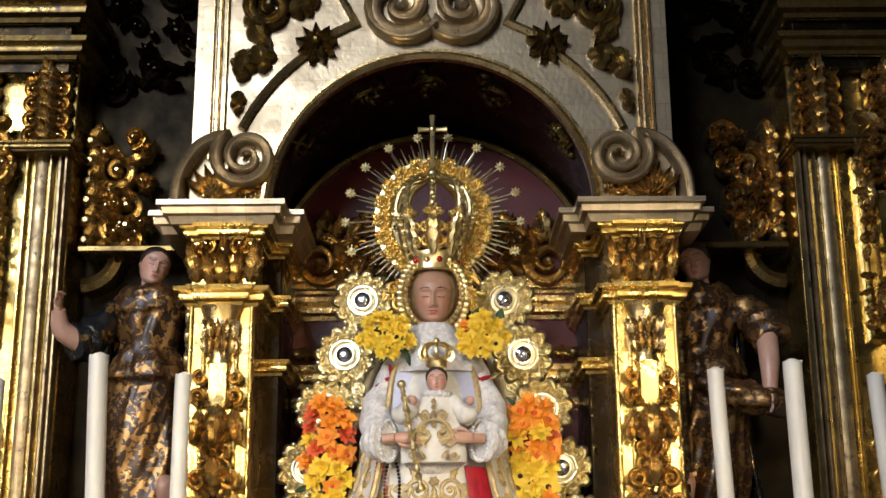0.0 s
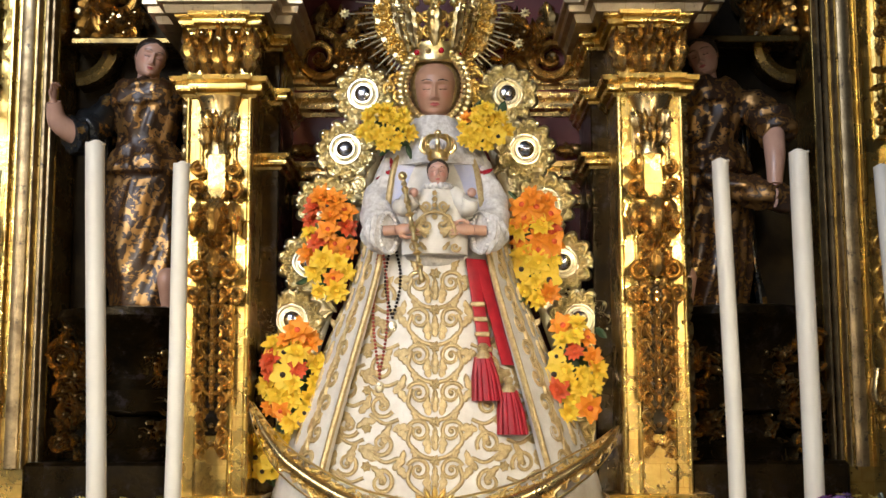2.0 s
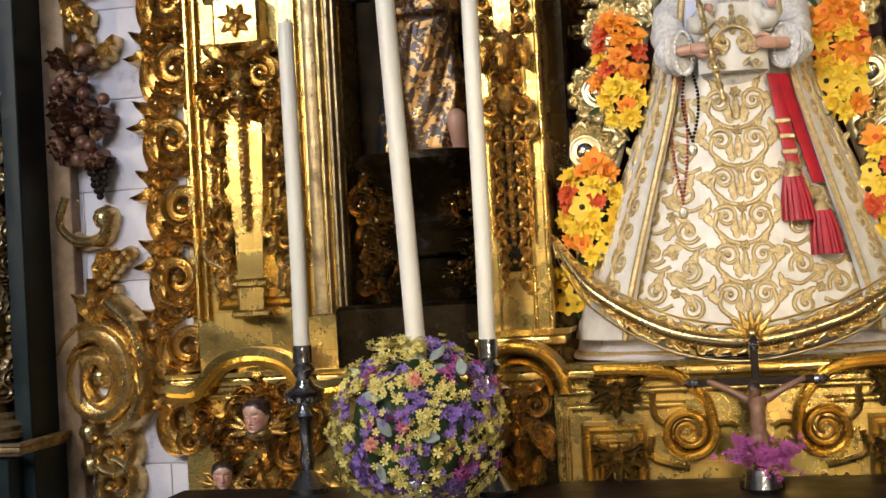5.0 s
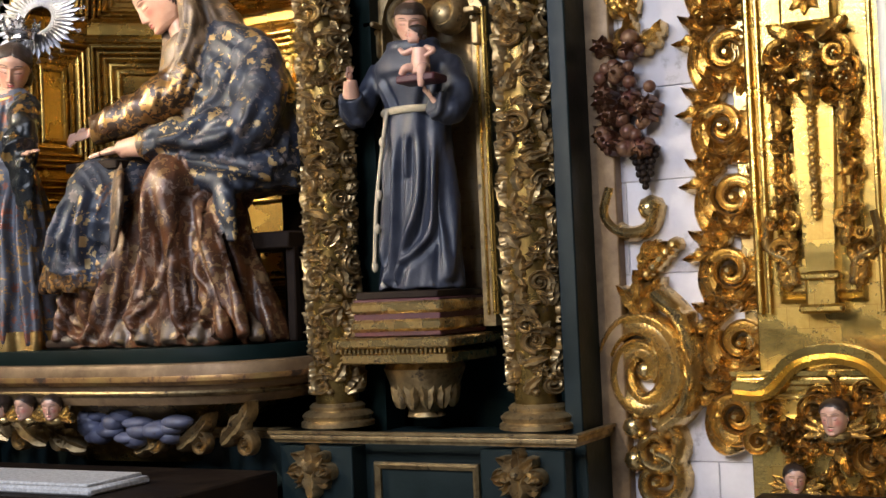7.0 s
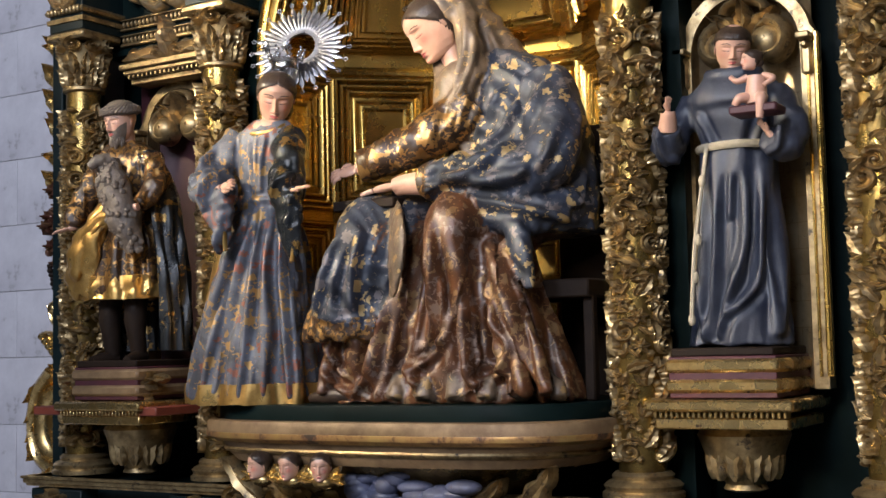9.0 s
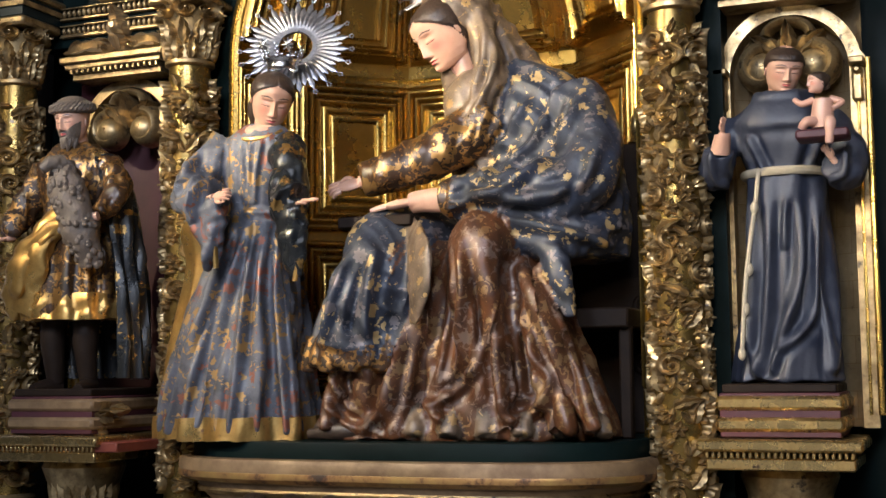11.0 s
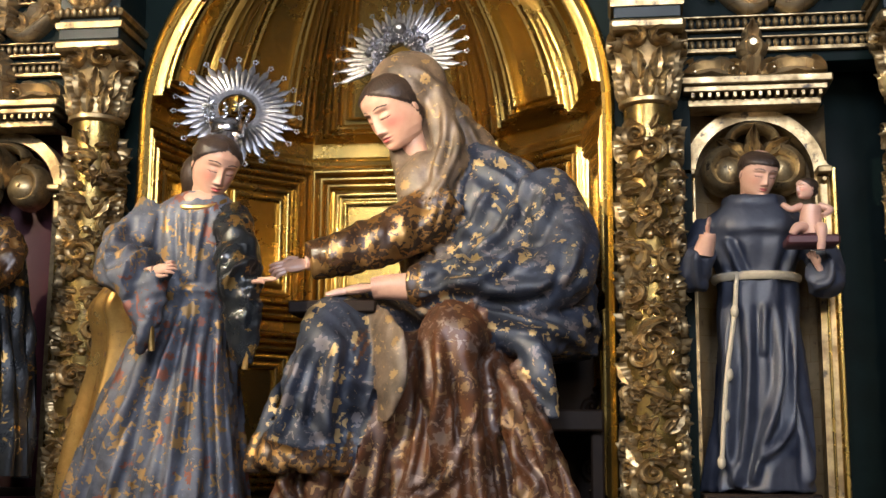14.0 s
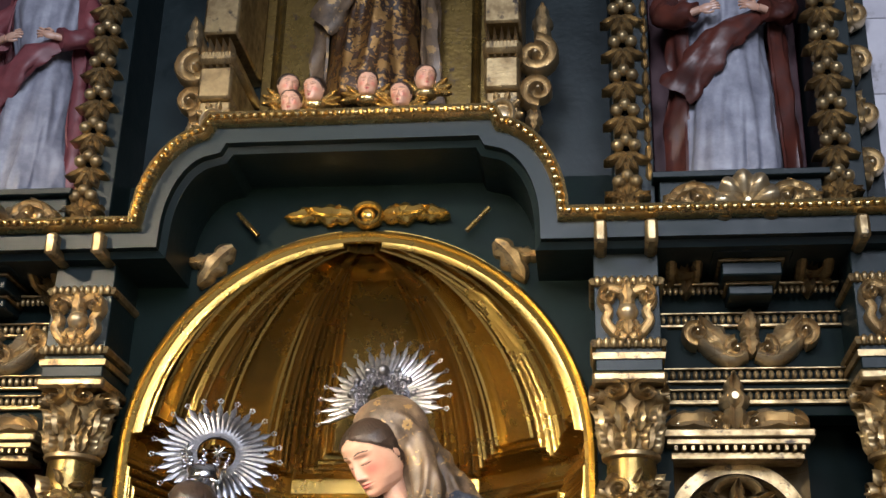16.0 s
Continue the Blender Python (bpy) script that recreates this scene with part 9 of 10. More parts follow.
for k in range(75):
    a = radians(-64 + 308 * k / 74)
    ob = new("ray", ray)
    ob.parent = ha
    L = 1.05 if k % 2 else 0.62
    ob.matrix_local = Matrix.Translation((0.225 * math.cos(a), -0.005, HC - 2.98 + 0.245 * math.sin(a))) @ Matrix.Rotation(-a, 4, "Y") @ Matrix.Diagonal((L, 1, 1, 1))
for k in range(12):
    a = radians(-22 + 224 * k / 11)
    h = Geo()
    for i in range(8):
        leaf(h, 0, 0, 45 * i, 0.023, 0.011, 0.008, 0.2, 1)
    bud(h, 0, 0, 0.008, 0.014)
    h.warp(on_wall(VX + 0.36 * math.cos(a), 5.045, HC + 0.36 * math.sin(a)))
    tube(h, [(VX + 0.25 * math.cos(a), 5.05, HC + 0.26 * math.sin(a)), (VX + 0.35 * math.cos(a), 5.05, HC + 0.35 * math.sin(a))], 0.0025, 5)
    part("star", h, VERMEIL, ha, "silver-gilt star on a stem")

# frame of rosettes round the robe
rf = thing("rosette_frame", (VX, 5.08, 1.36), "silver-gilt frame of scalloped rosettes round the robe", "frame")
RZ = [(0.285, 2.890), (0.355, 2.665), (0.430, 2.447), (0.497, 2.215), (0.560, 1.990), (0.633, 1.762), (0.665, 1.53)]


def rosette_mesh():
    g = Geo()
    a = np.linspace(0, 2 * math.pi, 97)[:-1]
    sc = 0.86 + 0.24 * np.abs(np.sin(a * 5.5))
    rings = []
    for k, w in ((1.06, 0.0), (1.06, 0.010), (0.96, 0.022), (0.88, 0.004), (0.74, 0.020), (0.64, 0.002), (0.55, 0.022), (0.50, 0.022), (0.46, 0.004), (0.38, 0.006), (0.35, 0.026), (0.29, 0.026), (0.26, 0.010)):
        r = 0.112 * k * (sc if k > 0.6 else 1)
        rings.append(np.stack([r * np.cos(a), -w + 0 * a, r * np.sin(a)], 1))
    loft(g, rings, True, (False, False), 0, True)
    h = Geo()
    for i in range(14):
        t = 360 * i / 14
        curl(h, 0.082 * math.cos(radians(t)), 0.082 * math.sin(radians(t)), 0.017, t, 1.2, 0.0055, 0.018, 1 if i % 2 else -1)
        leaf(h, 0.060 * math.cos(radians(t + 12)), 0.060 * math.sin(radians(t + 12)), t + 12, 0.04, 0.018, 0.018, 0.5, 2)
        bud(h, 0.112 * math.cos(radians(t)), 0.112 * math.sin(radians(t)), 0.010, 0.018)
    h.warp(on_wall(0, -0.006, 0))
    g.join(h)
    ball(g, (0, -0.006, 0), (0.044, 0.030, 0.044), 18, 12, 1)
    return mesh_of("rosette", g, [VERMEIL, SILVER], np.zeros(3))


rm = rosette_mesh()
for s in (-1, 1):
    for k, (d, z) in enumerate(RZ):
        ob = new("rosette", rm)
        ob.parent = rf
        ob.matrix_local = Matrix.Translation((s * d, 0, z - 1.36)) @ Matrix.Rotation(radians(k * 37), 4, "Y") @ Matrix.Rotation(radians(6 * s), 4, "Z")
    h = Geo()
    P = smoothed([(s * (d - 0.09), z) for d, z in RZ], 5)
    ribbon(h, P, 0.055, 0.012)
    for i, (u, v) in enumerate(P[::2]):
        curl(h, u, v, 0.035, 60 * i, 1.3, 0.011, 0.02, 1 if i % 2 else -1)
        leaf(h, u, v, 75 * i, 0.08, 0.045, 0.02)
    h.warp(on_wall(VX, 5.10, 0))
    part("backing_strip", h, VERMEIL, rf)
    h = Geo()
    tube(h, [(VX + s * 0.60, 5.1, 1.366), (VX + s * 0.60, 5.1, 1.6)], 0.012, 8)
    part("foot", h, VERMEIL, rf)

# crescent moon
mo = thing("crescent_moon", (VX, 4.70, 1.36), "chased gold crescent moon at the foot of the robe", "ornament")
P = smoothed([(-0.675, 4.78, 1.675), (-0.60, 4.73, 1.545), (-0.49, 4.68, 1.43), (-0.26, 4.63, 1.305), (0.0, 4.61, 1.266), (0.29, 4.63, 1.325), (0.50, 4.68, 1.435), (0.60, 4.73, 1.505), (0.665, 4.78, 1.58)], 12)
P[:, 0] += VX
nP = len(P)
rad = 0.006 + 0.062 * np.sin(np.pi * np.linspace(0, 1, nP)) ** 0.8
g = Geo()
tube(g, P, rad * 0.92, 20, 0, flat=0.55)
part("crescent", g, GOLDC, mo)
cum = np.concatenate([[0], np.cumsum(np.linalg.norm(np.diff(P, axis=0), axis=1))])


def on_moon(V):
    q = np.stack([np.interp(V[:, 0], cum, P[:, k]) for k in range(3)], 1)
    T = np.stack([np.interp(V[:, 0] + 0.01, cum, P[:, k]) - np.interp(V[:, 0] - 0.01, cum, P[:, k]) for k in (0, 2)], 1)
    T /= np.linalg.norm(T, axis=1, keepdims=True) + 1e-9
    r = np.interp(V[:, 0], cum, rad)
    v = np.clip(V[:, 1], -0.98, 0.98)
    out = 0.55 * r * np.sqrt(1 - v * v) + V[:, 2]
    return np.stack([q[:, 0] - T[:, 1] * v * r, q[:, 1] - out, q[:, 2] + T[:, 0] * v * r], 1)


rg = random.Random(5)
h = Geo()
for i, u in enumerate(np.arange(0.05, cum[-1] - 0.05, 0.026)):
    r = np.interp(u, cum, rad)
    for sgn in (-1, 1):
        k = Geo()
        if (i + (sgn > 0)) % 2:
            curl(k, 0, 0, 0.016, rg.uniform(0, 360), 1.3, 0.005, 0.010, sgn)
        else:
            leaf(k, -0.02, 0, rg.uniform(-40, 40), 0.042, 0.024, 0.011, 0.6, 3)
        bud(k, 0.012, 0.012, 0.006, 0.012, 0, 6)
        k.warp(lambda V: np.stack([u + V[:, 0], sgn * 0.45 + V[:, 1] / r, V[:, 2]], 1))
        h.join(k)
    if i % 2:
        bud(h, u, 0, 0.009, 0.012, 0, 6)
for sgn in (-1, 1):
    ribbon(h, [(u, sgn * 0.93) for u in np.linspace(0.01, cum[-1] - 0.01, 120)], 0.09, 0.008)
h.warp(on_moon)
part("chasing", h, JEWEL, mo, "raised leaf chasing")
h = Geo()
for k in range(7):
    leaf(h, 0, 0.0, 90 + (k - 3) * 24, 0.09, 0.035, 0.02)
flower(h, 0, 0.01, 0.04, 0.04, 8)
bud(h, 0, 0.01, 0.028, 0.05)
h.warp(on_wall(VX, 4.555, 1.29))
part("boss", h, JEWEL, mo, "crowned mask boss")

# sceptre, rosaries, sash
g = Geo()
P = np.array([(VX - 0.115, 4.64, 2.475), (VX - 0.045, 4.625, 2.10)])
tube(g, [P[0] + (P[1] - P[0]) * t for t in np.linspace(0, 1, 41)], np.array([0.007 + 0.007 * (i % 5 == 0) + 0.004 * (i % 3 == 0) for i in range(41)]), 9)
ball(g, P[0], 0.017, 10, 8)
ball(g, P[1], 0.014, 10, 8)
solid("sceptre", g, JEWEL, "slender gold sceptre held in the statue's hand", "sceptre")
for dx, col, ln, lb in ((-0.20, mat("coral_bead", (0.30, 0.05, 0.03), None, 20, 0.3, 0.05, 0, 0, 50), 0.52, "long coral bead rosary hanging on the robe"), (-0.155, DARK, 0.30, "dark bead rosary hanging on the robe")):
    ro = thing("rosary", (VX + dx, 4.70, 2.26 - ln), lb, "rosary")
    g = Geo()
    n = int(ln / 0.0135)
    for i in range(n):
        for q in (-1, 1):
            t = i / n
            x = dx + q * 0.028 * math.sin(math.pi * min(1, t * 1.05))
            z = 2.26 - ln * t
            y = VY - np.interp(z, zz, rys) * math.sqrt(max(0.05, 1 - (x / np.interp(z, zz, rxs)) ** 2)) - 0.012
            ball(g, (VX + x, min(y, 4.79 if z > 2.1 else y), z), 0.0058, 6, 5)
    part("beads", g, col, ro)
    g = Geo()
    z = 2.26 - ln
    y = VY - np.interp(z, zz, rys) * math.sqrt(1 - (dx / np.interp(z, zz, rxs)) ** 2) - 0.012
    ball(g, (VX + dx, y, z - 0.02), (0.018, 0.006, 0.022), 10, 8)
    part("medal", g, VERMEIL, ro, "small silver medal")
sa = thing("sash", (VX + 0.2, 4.72, 1.55), "crimson silk sash with gold bands and two tassels", "sash")
ypos = lambda x, z: VY - np.interp(z, zz, rys) * math.sqrt(max(0.05, 1 - (x / np.interp(z, zz, rxs)) ** 2)) - 0.02
for off, z1 in ((0.135, 1.83), (0.165, 1.80)):
    g = Geo()
    rows = []
    for t in np.linspace(0, 1, 20):
        z = 2.19 + (z1 - 2.19) * t
        x = off + 0.05 * t + (0.05 if off > 0.15 else 0) * t
        rows.append([(VX + x + w, ypos(x + w, z) - d, z) for w, d in ((-0.024, 0.0), (-0.022, 0.012), (0, 0.016), (0.022, 0.012), (0.024, 0.0))])
    loft(g, rows, False, (True, True))
    part("ribbon", g, REDCLOTH, sa)
for k, (x, z) in enumerate(((0.155, 2.02), (0.165, 1.965), (0.172, 1.91), (0.18, 1.855))):
    g = Geo()
    box(g, VX + x - 0.028, VX + x + 0.028, ypos(x, z) - 0.022, ypos(x, z) + 0.01, z - 0.009, z + 0.009, 0.004)
    part("gold_band", g, EMBR, sa, "gold braid band")
for x, z in ((0.185, 1.775), (0.275, 1.655)):
    g = Geo()
    y = ypos(x, z) - 0.025
    lathe(g, [(0.012, z + 0.10), (0.020, z + 0.09), (0.014, z + 0.075), (0.026, z + 0.06), (0.030, z + 0.045)], VX + x - 0.012, y, 16, 1)
    for k in range(34):
        a = 2 * math.pi * k / 34
        r = 0.028 + 0.008 * (k % 3)
        tube(g, [(VX + x - 0.012 + 0.026 * math.cos(a), y + 0.02 * math.sin(a), z + 0.05), (VX + x - 0.004 + r * math.cos(a), y + r * 0.7 * math.sin(a), z - 0.02), (VX + x + 0.004 + (r + 0.008) * math.cos(a), y + (r + 0.008) * 0.7 * math.sin(a), z - 0.105)], 0.0065, 5)
    part("tassel", g, [REDCLOTH, EMBR], sa, "crimson silk tassel")

# child's crown
g = Geo()
lathe(g, [(0.036, 2.553), (0.040, 2.56), (0.038, 2.572), (0.046, 2.585)], VX + 0.012, 4.735, 20, caps=(False, False))
for k in range(8):
    a = 2 * math.pi * k / 8
    tube(g, smoothed([(VX + 0.012 + r * math.cos(a), 4.735 + r * math.sin(a), z) for r, z in ((0.044, 2.58), (0.062, 2.60), (0.050, 2.635), (0.01, 2.645))], 4), [0.010, 0.008, 0.005], 6)
    ball(g, (VX + 0.012 + 0.058 * math.cos(a), 4.735 + 0.058 * math.sin(a), 2.60), 0.010, 7, 5)
ball(g, (VX + 0.012, 4.735, 2.655), 0.013, 10, 8)
solid("crown", g, JEWEL, "small gold crown on the child statue", "crown")


# halos of the seated group
def ray_halo(cx, cy, cz, r0, r1, yaw, pitch, n, label, stars, span=(0, 360)):
    th = thing("halo", (cx, cy, cz), label, "halo")
    Mx = Matrix.Translation((0, 0, 0)) @ Euler((radians(pitch), 0, radians(yaw)), "XYZ").to_matrix().to_4x4()
    g = Geo()
    sweep_xz(g, arc(0, 0, r0, span[0], span[1], 40), [(-0.012, -0.004), (-0.010, 0.006), (0.010, 0.006), (0.012, -0.004)], 0)
    g.warp(lambda V: V @ np.array(Mx)[:3, :3].T + np.array((cx, cy, cz)))
    part("ring", g, TARNISH, th)
    for k in range(n):
        a = radians(span[0] + (span[1] - span[0]) * (k + 0.5) / n)
        L = (r1 - r0) * (1.0 if k % 2 else 0.8)
        g = Geo()
        w = 0.0125
        c, s = math.cos(a), math.sin(a)
        pts = [(r0, -w * 0.7), (r0 + L * 0.8, -w), (r0 + L, 0), (r0 + L * 0.8, w), (r0, w * 0.7)]
        V = [(p * c - q * s, -0.004, p * s + q * c) for p, q in pts] + [(p * c - q * s, 0.004, p * s + q * c) for p, q in pts]
        V += [((r0 + L * 0.4) * c, -0.010, (r0 + L * 0.4) * s)]
        F = [(i, (i + 1) % 5, 10) for i in range(5)] + [tuple(range(9, 4, -1))] + [(i, i + 5, (i + 1) % 5 + 5, (i + 1) % 5) for i in range(5)]
        g.add(V, F)
        if stars and k % 2:
            for i in range(5):
                b = a + 2 * math.pi * i / 5
                ball(g, ((r0 + L + 0.012) * c + 0.009 * math.cos(b), 0, (r0 + L + 0.012) * s + 0.009 * math.sin(b)), 0.0042, 6, 5)
        g.warp(lambda V: V @ np.array(Mx)[:3, :3].T + np.array((cx, cy, cz)))
        part("ray", g, TARNISH, th, smooth=False)
    return th


h1 = ray_halo(-5.785, 4.95, 3.045, 0.085, 0.235, 18, -18, 46, "silver halo of flat rays on the girl statue", True)
g = Geo()
lathe(g, [(0.062, 2.915), (0.068, 2.92), (0.064, 2.935), (0.072, 2.96), (0.078, 2.965)], -5.79, 4.84, 24, caps=(False, False))
for k in range(9):
    a = 2 * math.pi * k / 9
    for i in range(5):
        ball(g, (-5.79 + (0.075 + 0.004 * i) * math.cos(a + 0.1 * (i % 2)), 4.84 + (0.075 + 0.004 * i) * math.sin(a + 0.1 * (i % 2)), 2.965 + 0.012 * i), 0.011 - 0.001 * i, 7, 5)
for dx in (-0.045, 0.075):
    for i in range(8):
        b = 2 * math.pi * i / 8
        tube(g, [(-5.79 + dx, 4.75, 3.025 - abs(dx) * 0.3), (-5.79 + dx + 0.03 * math.cos(b), 4.75, 3.025 - abs(dx) * 0.3 + 0.03 * math.sin(b))], [0.007, 0.002], 5)
    tube(g, [(-5.79 + dx, 4.76, 3.02 - abs(dx) * 0.3), (-5.79 + dx * 0.9, 4.79, 2.96)], 0.003, 5)
solid("crown", g, SILVER, "small silver crown with two stars on the girl statue", "crown")
h2 = ray_halo(-5.21, 5.38, 3.375, 0.085, 0.29, -14, -16, 36, "silver halo of fine rays behind the veiled head", True, (-20, 200))
h = Geo()
for k in range(9):
    a = radians(-20 + 220 * k / 8)
    u, v = 0.10 * math.cos(a), 0.10 * math.sin(a)
    curl(h, u, v, 0.035, math.degrees(a), 1.4, 0.011, 0.02, 1 if k % 2 else -1)
    bud(h, u * 1.35, v * 1.35, 0.017, 0.025)
    flower(h, u * 0.75, v * 0.75, 0.03, 0.02, 6)
bud(h, 0, 0.12, 0.03, 0.04)
h.warp(on_wall(-5.21, 5.36, 3.385))
part("openwork", h, TARNISH, h2, "chased silver openwork")

# book, chair
g = Geo()
box(g, -5.53, -5.20, 4.84, 5.0, 2.225, 2.272, 0.006)
solid("book", g, DARK, "dark closed book under the seated woman's hand", "book")
ch = thing("chair", (-4.40, 5.56, 1.362), "dark wooden high-backed chair behind the seated statue", "chair")
g = Geo()
box(g, -4.75, -4.34, 5.56, 5.68, 1.362, 2.62, 0.008)
part("backrest", g, DARK, ch)
g = Geo()
box(g, -4.80, -4.37, 5.06, 5.58, 1.80, 1.88, 0.008)
part("seat", g, DARK, ch)
for x, y in ((-4.78, 5.10), (-4.42, 5.10)):
    g = Geo()
    box(g, x, x + 0.05, y, y + 0.05, 1.362, 1.81, 0.008)
    part("leg", g, DARK, ch)
h = Geo()
lathe(h, [(0.03, 2.618), (0.05, 2.63), (0.03, 2.66), (0.045, 2.70), (0.02, 2.76)], -4.44, 5.62, 14)
part("finial", h, GOLDC, ch, "gilded carved finial")
h = Geo()
for v in (0.05, 0.3):
    curl(h, 0, v, 0.06, 90, 1.4, 0.02, 0.02, 1)
    leaf(h, 0.02, v + 0.05, 60, 0.1, 0.06, 0.02)
h.warp(on_wall(-4.42, 5.56, 1.62))
part("carving", h, DARK, ch)

# altar table and candles
solid("altar_step", box(Geo(), X0 - 2.1, X0 + 2.1, 3.95, 4.69, 0, 0.80, 0.01), DARK, "dark wooden altar step", "altar", kind="structure")


def candlestick(x, y, z0, z1):
    st = thing("candlestick", (x, y, z0), "turned silver altar candlestick", "candlestick", "altar candlesticks")
    H = z1 - z0
    g = Geo()
    pr = [(0.075, 0), (0.08, 0.02), (0.05, 0.05), (0.022, 0.08), (0.030, 0.12), (0.020, 0.16), (0.026, H - 0.27), (0.040, H - 0.25), (0.030, H - 0.235), (0.022, H - 0.215), (0.05, H - 0.20), (0.068, H - 0.18), (0.075, H - 0.165), (0.066, H - 0.155), (0.036, H - 0.14), (0.024, H - 0.12), (0.036, H - 0.10), (0.044, H - 0.088), (0.036, H - 0.076), (0.024, H - 0.062), (0.026, H - 0.05), (0.030, H - 0.002)]
    lathe(g, [(r, z0 + z) for r, z in pr], x, y, 28)
    part("stem", g, SILVER, st)
    g = Geo()
    lathe(g, [(0.034, z1 - 0.062), (0.034, z1), (0.0305, z1), (0.0305, z1 - 0.05)], x, y, 24)
    part("socket", g, SILVER, st)
    h = Geo()
    for k in range(10):
        leaf(h, k * 0.0377, 0, 90, 0.05, 0.03, 0.008, 0.4, 2)
    h.warp(on_drum(x, y, z1 - 0.205, 0.06))
    part("leaf_chasing", h, SILVER, st)
    return st


def candle(x0, y0, z0, x1, z1, r, label):
    c = thing("candle", (x0, y0, z0), label, "candle", "altar candles")
    rg = random.Random(int(x0 * 100))
    g = Geo()
    P = [(x0 + (x1 - x0) * t + 0.002 * math.sin(5 * t), y0, z0 + (z1 - z0) * t) for t in np.linspace(0, 1, 14)]
    tube(g, P, r, 24)
    tube(g, [(x1 + r * 0.92 * math.cos(a), y0 + r * 0.92 * math.sin(a), z1 + 0.004 * math.sin(3 * a + x0)) for a in np.linspace(0, 2 * math.pi, 25)], 0.004, 6)
    part("wax", g, WAX, c)
    g = Geo()
    tube(g, [(x1, y0, z1 - 0.004), (x1 + 0.002, y0, z1 + 0.012), (x1 + 0.006, y0, z1 + 0.018)], 0.002, 6)
    part("wick", g, DARK, c, "burnt black wick")


for x, y, x1, z1 in ((-1.603, 4.58, -1.60, 2.488), (-0.906, 4.45, -0.902, 2.482), (0.983, 4.45, 0.962, 2.487), (1.56, 4.45, 1.520, 2.465)):
    candlestick(x, y, 0.80, 1.325)
    candle(x, y, 1.326, x1, z1, 0.0285, "tall ivory wax candle in a silver candlestick")
for x, x1, z1 in ((-1.118, -1.168, 2.528), (1.203, 1.198, 2.490)):
    candlestick(x, 4.32, 0.80, 1.05)
    candle(x, 4.32, 1.051, x1, z1, 0.0325, "thick tall cream wax candle rising from the flowers")

# table of the painted altarpiece
solid("altar_table", box(Geo(), -6.3, -4.4, 4.05, 4.95, 0, 0.78, 0.01), DARK, "dark wooden altar table", "altar", kind="structure")
g = Geo()
box(g, -5.75, -4.76, 4.12, 4.5, 0.78, 0.815, 0.012)
box(g, -5.72, -4.79, 4.14, 4.48, 0.815, 0.83, 0.006)
solid("altar_cloth", g, LACE, "folded white cloth on the altar table", "cloth")

# crucifix
cz = thing("crucifix", (VX, 4.47, 0.80), "small standing crucifix with silver tips", "crucifix")
g = Geo()
box(g, VX - 0.013, VX + 0.013, 4.46, 4.48, 0.82, 1.255, 0.003)
box(g, VX - 0.19, VX + 0.19, 4.458, 4.482, 1.135, 1.16, 0.003)
box(g, VX - 0.07, VX + 0.07, 4.42, 4.52, 0.80, 0.83, 0.006)
part("cross", g, DARK, cz)
for p, d in (((VX - 0.185, 4.47, 1.1475), (-1, 0, 0)), ((VX + 0.185, 4.47, 1.1475), (1, 0, 0)), ((VX, 4.47, 1.25), (0, 0, 1))):
    g = Geo()
    p, d = np.array(p), np.array(d)
    tube(g, [p + d * t for t in (0, 0.012, 0.02, 0.03, 0.04, 0.05)], [0.016, 0.02, 0.014, 0.02, 0.012, 0.004], 10)
    part("tip", g, SILVER, cz, "silver tip")
g = Geo()
limb(g, [(VX, 4.445, 1.10), (VX, 4.44, 1.02), (VX, 4.445, 0.95)], [0.030, 0.024, 0.026], 0, 0.05, 2)
cloth(g, [(0.92, VX, 4.445, 0.034, 0.03, 0.1), (0.96, VX, 4.445, 0.034, 0.03, 0.1), (0.985, VX, 4.445, 0.028, 0.026, 0.02)], 3, 30, 8, 0)
head(g, (VX - 0.008, 4.425, 1.125), 0.026, turn_m(-15, 25), 0, 1, 1, True, fine=0.5)
for s in (-1, 1):
    limb(g, [(VX + s * 0.03, 4.445, 1.09), (VX + s * 0.09, 4.445, 1.125), (VX + s * 0.155, 4.45, 1.155)], [0.015, 0.012, 0.009], 0, 0, 1, 10)
    limb(g, [(VX + s * 0.015, 4.44, 0.95), (VX + s * 0.012, 4.425, 0.90), (VX, 4.445, 0.85)], [0.018, 0.015, 0.010], 0, 0, 1, 10)
part("figure", g, [mat("brown_painted_flesh", (0.24, 0.125, 0.075), (0.17, 0.08, 0.05), 20, 0.4, 0.08, 0, 0.1, 60), HAIR], cz, "carved figure")


# ---- flowers ----
def petal_mat(name, c1, c2):
    m = mat(name, c1, c2, 30, 0.6, 0.08, 0, 0.1, 90)
    m.node_tree.nodes["Principled BSDF"].inputs["Subsurface Weight"].default_value = 0.15
    m.node_tree.nodes["Principled BSDF"].inputs["Subsurface Radius"].default_value = (0.01, 0.006, 0.003)
    return m


P_YEL = petal_mat("yellow_petal", (0.80, 0.50, 0.02), (0.85, 0.62, 0.06))
P_ORA = petal_mat("orange_petal", (0.80, 0.22, 0.015), (0.82, 0.34, 0.02))
P_RED = petal_mat("red_petal", (0.62, 0.06, 0.02), (0.70, 0.14, 0.03))
P_LEM = petal_mat("pale_yellow_petal", (0.68, 0.58, 0.18), (0.58, 0.47, 0.12))
P_PUR = petal_mat("purple_petal", (0.16, 0.08, 0.30), (0.26, 0.16, 0.42))
P_MAG = petal_mat("magenta_petal", (0.26, 0.03, 0.17), (0.36, 0.07, 0.26))
P_SAGE = petal_mat("grey_green_leaf", (0.30, 0.34, 0.30), (0.20, 0.24, 0.20))
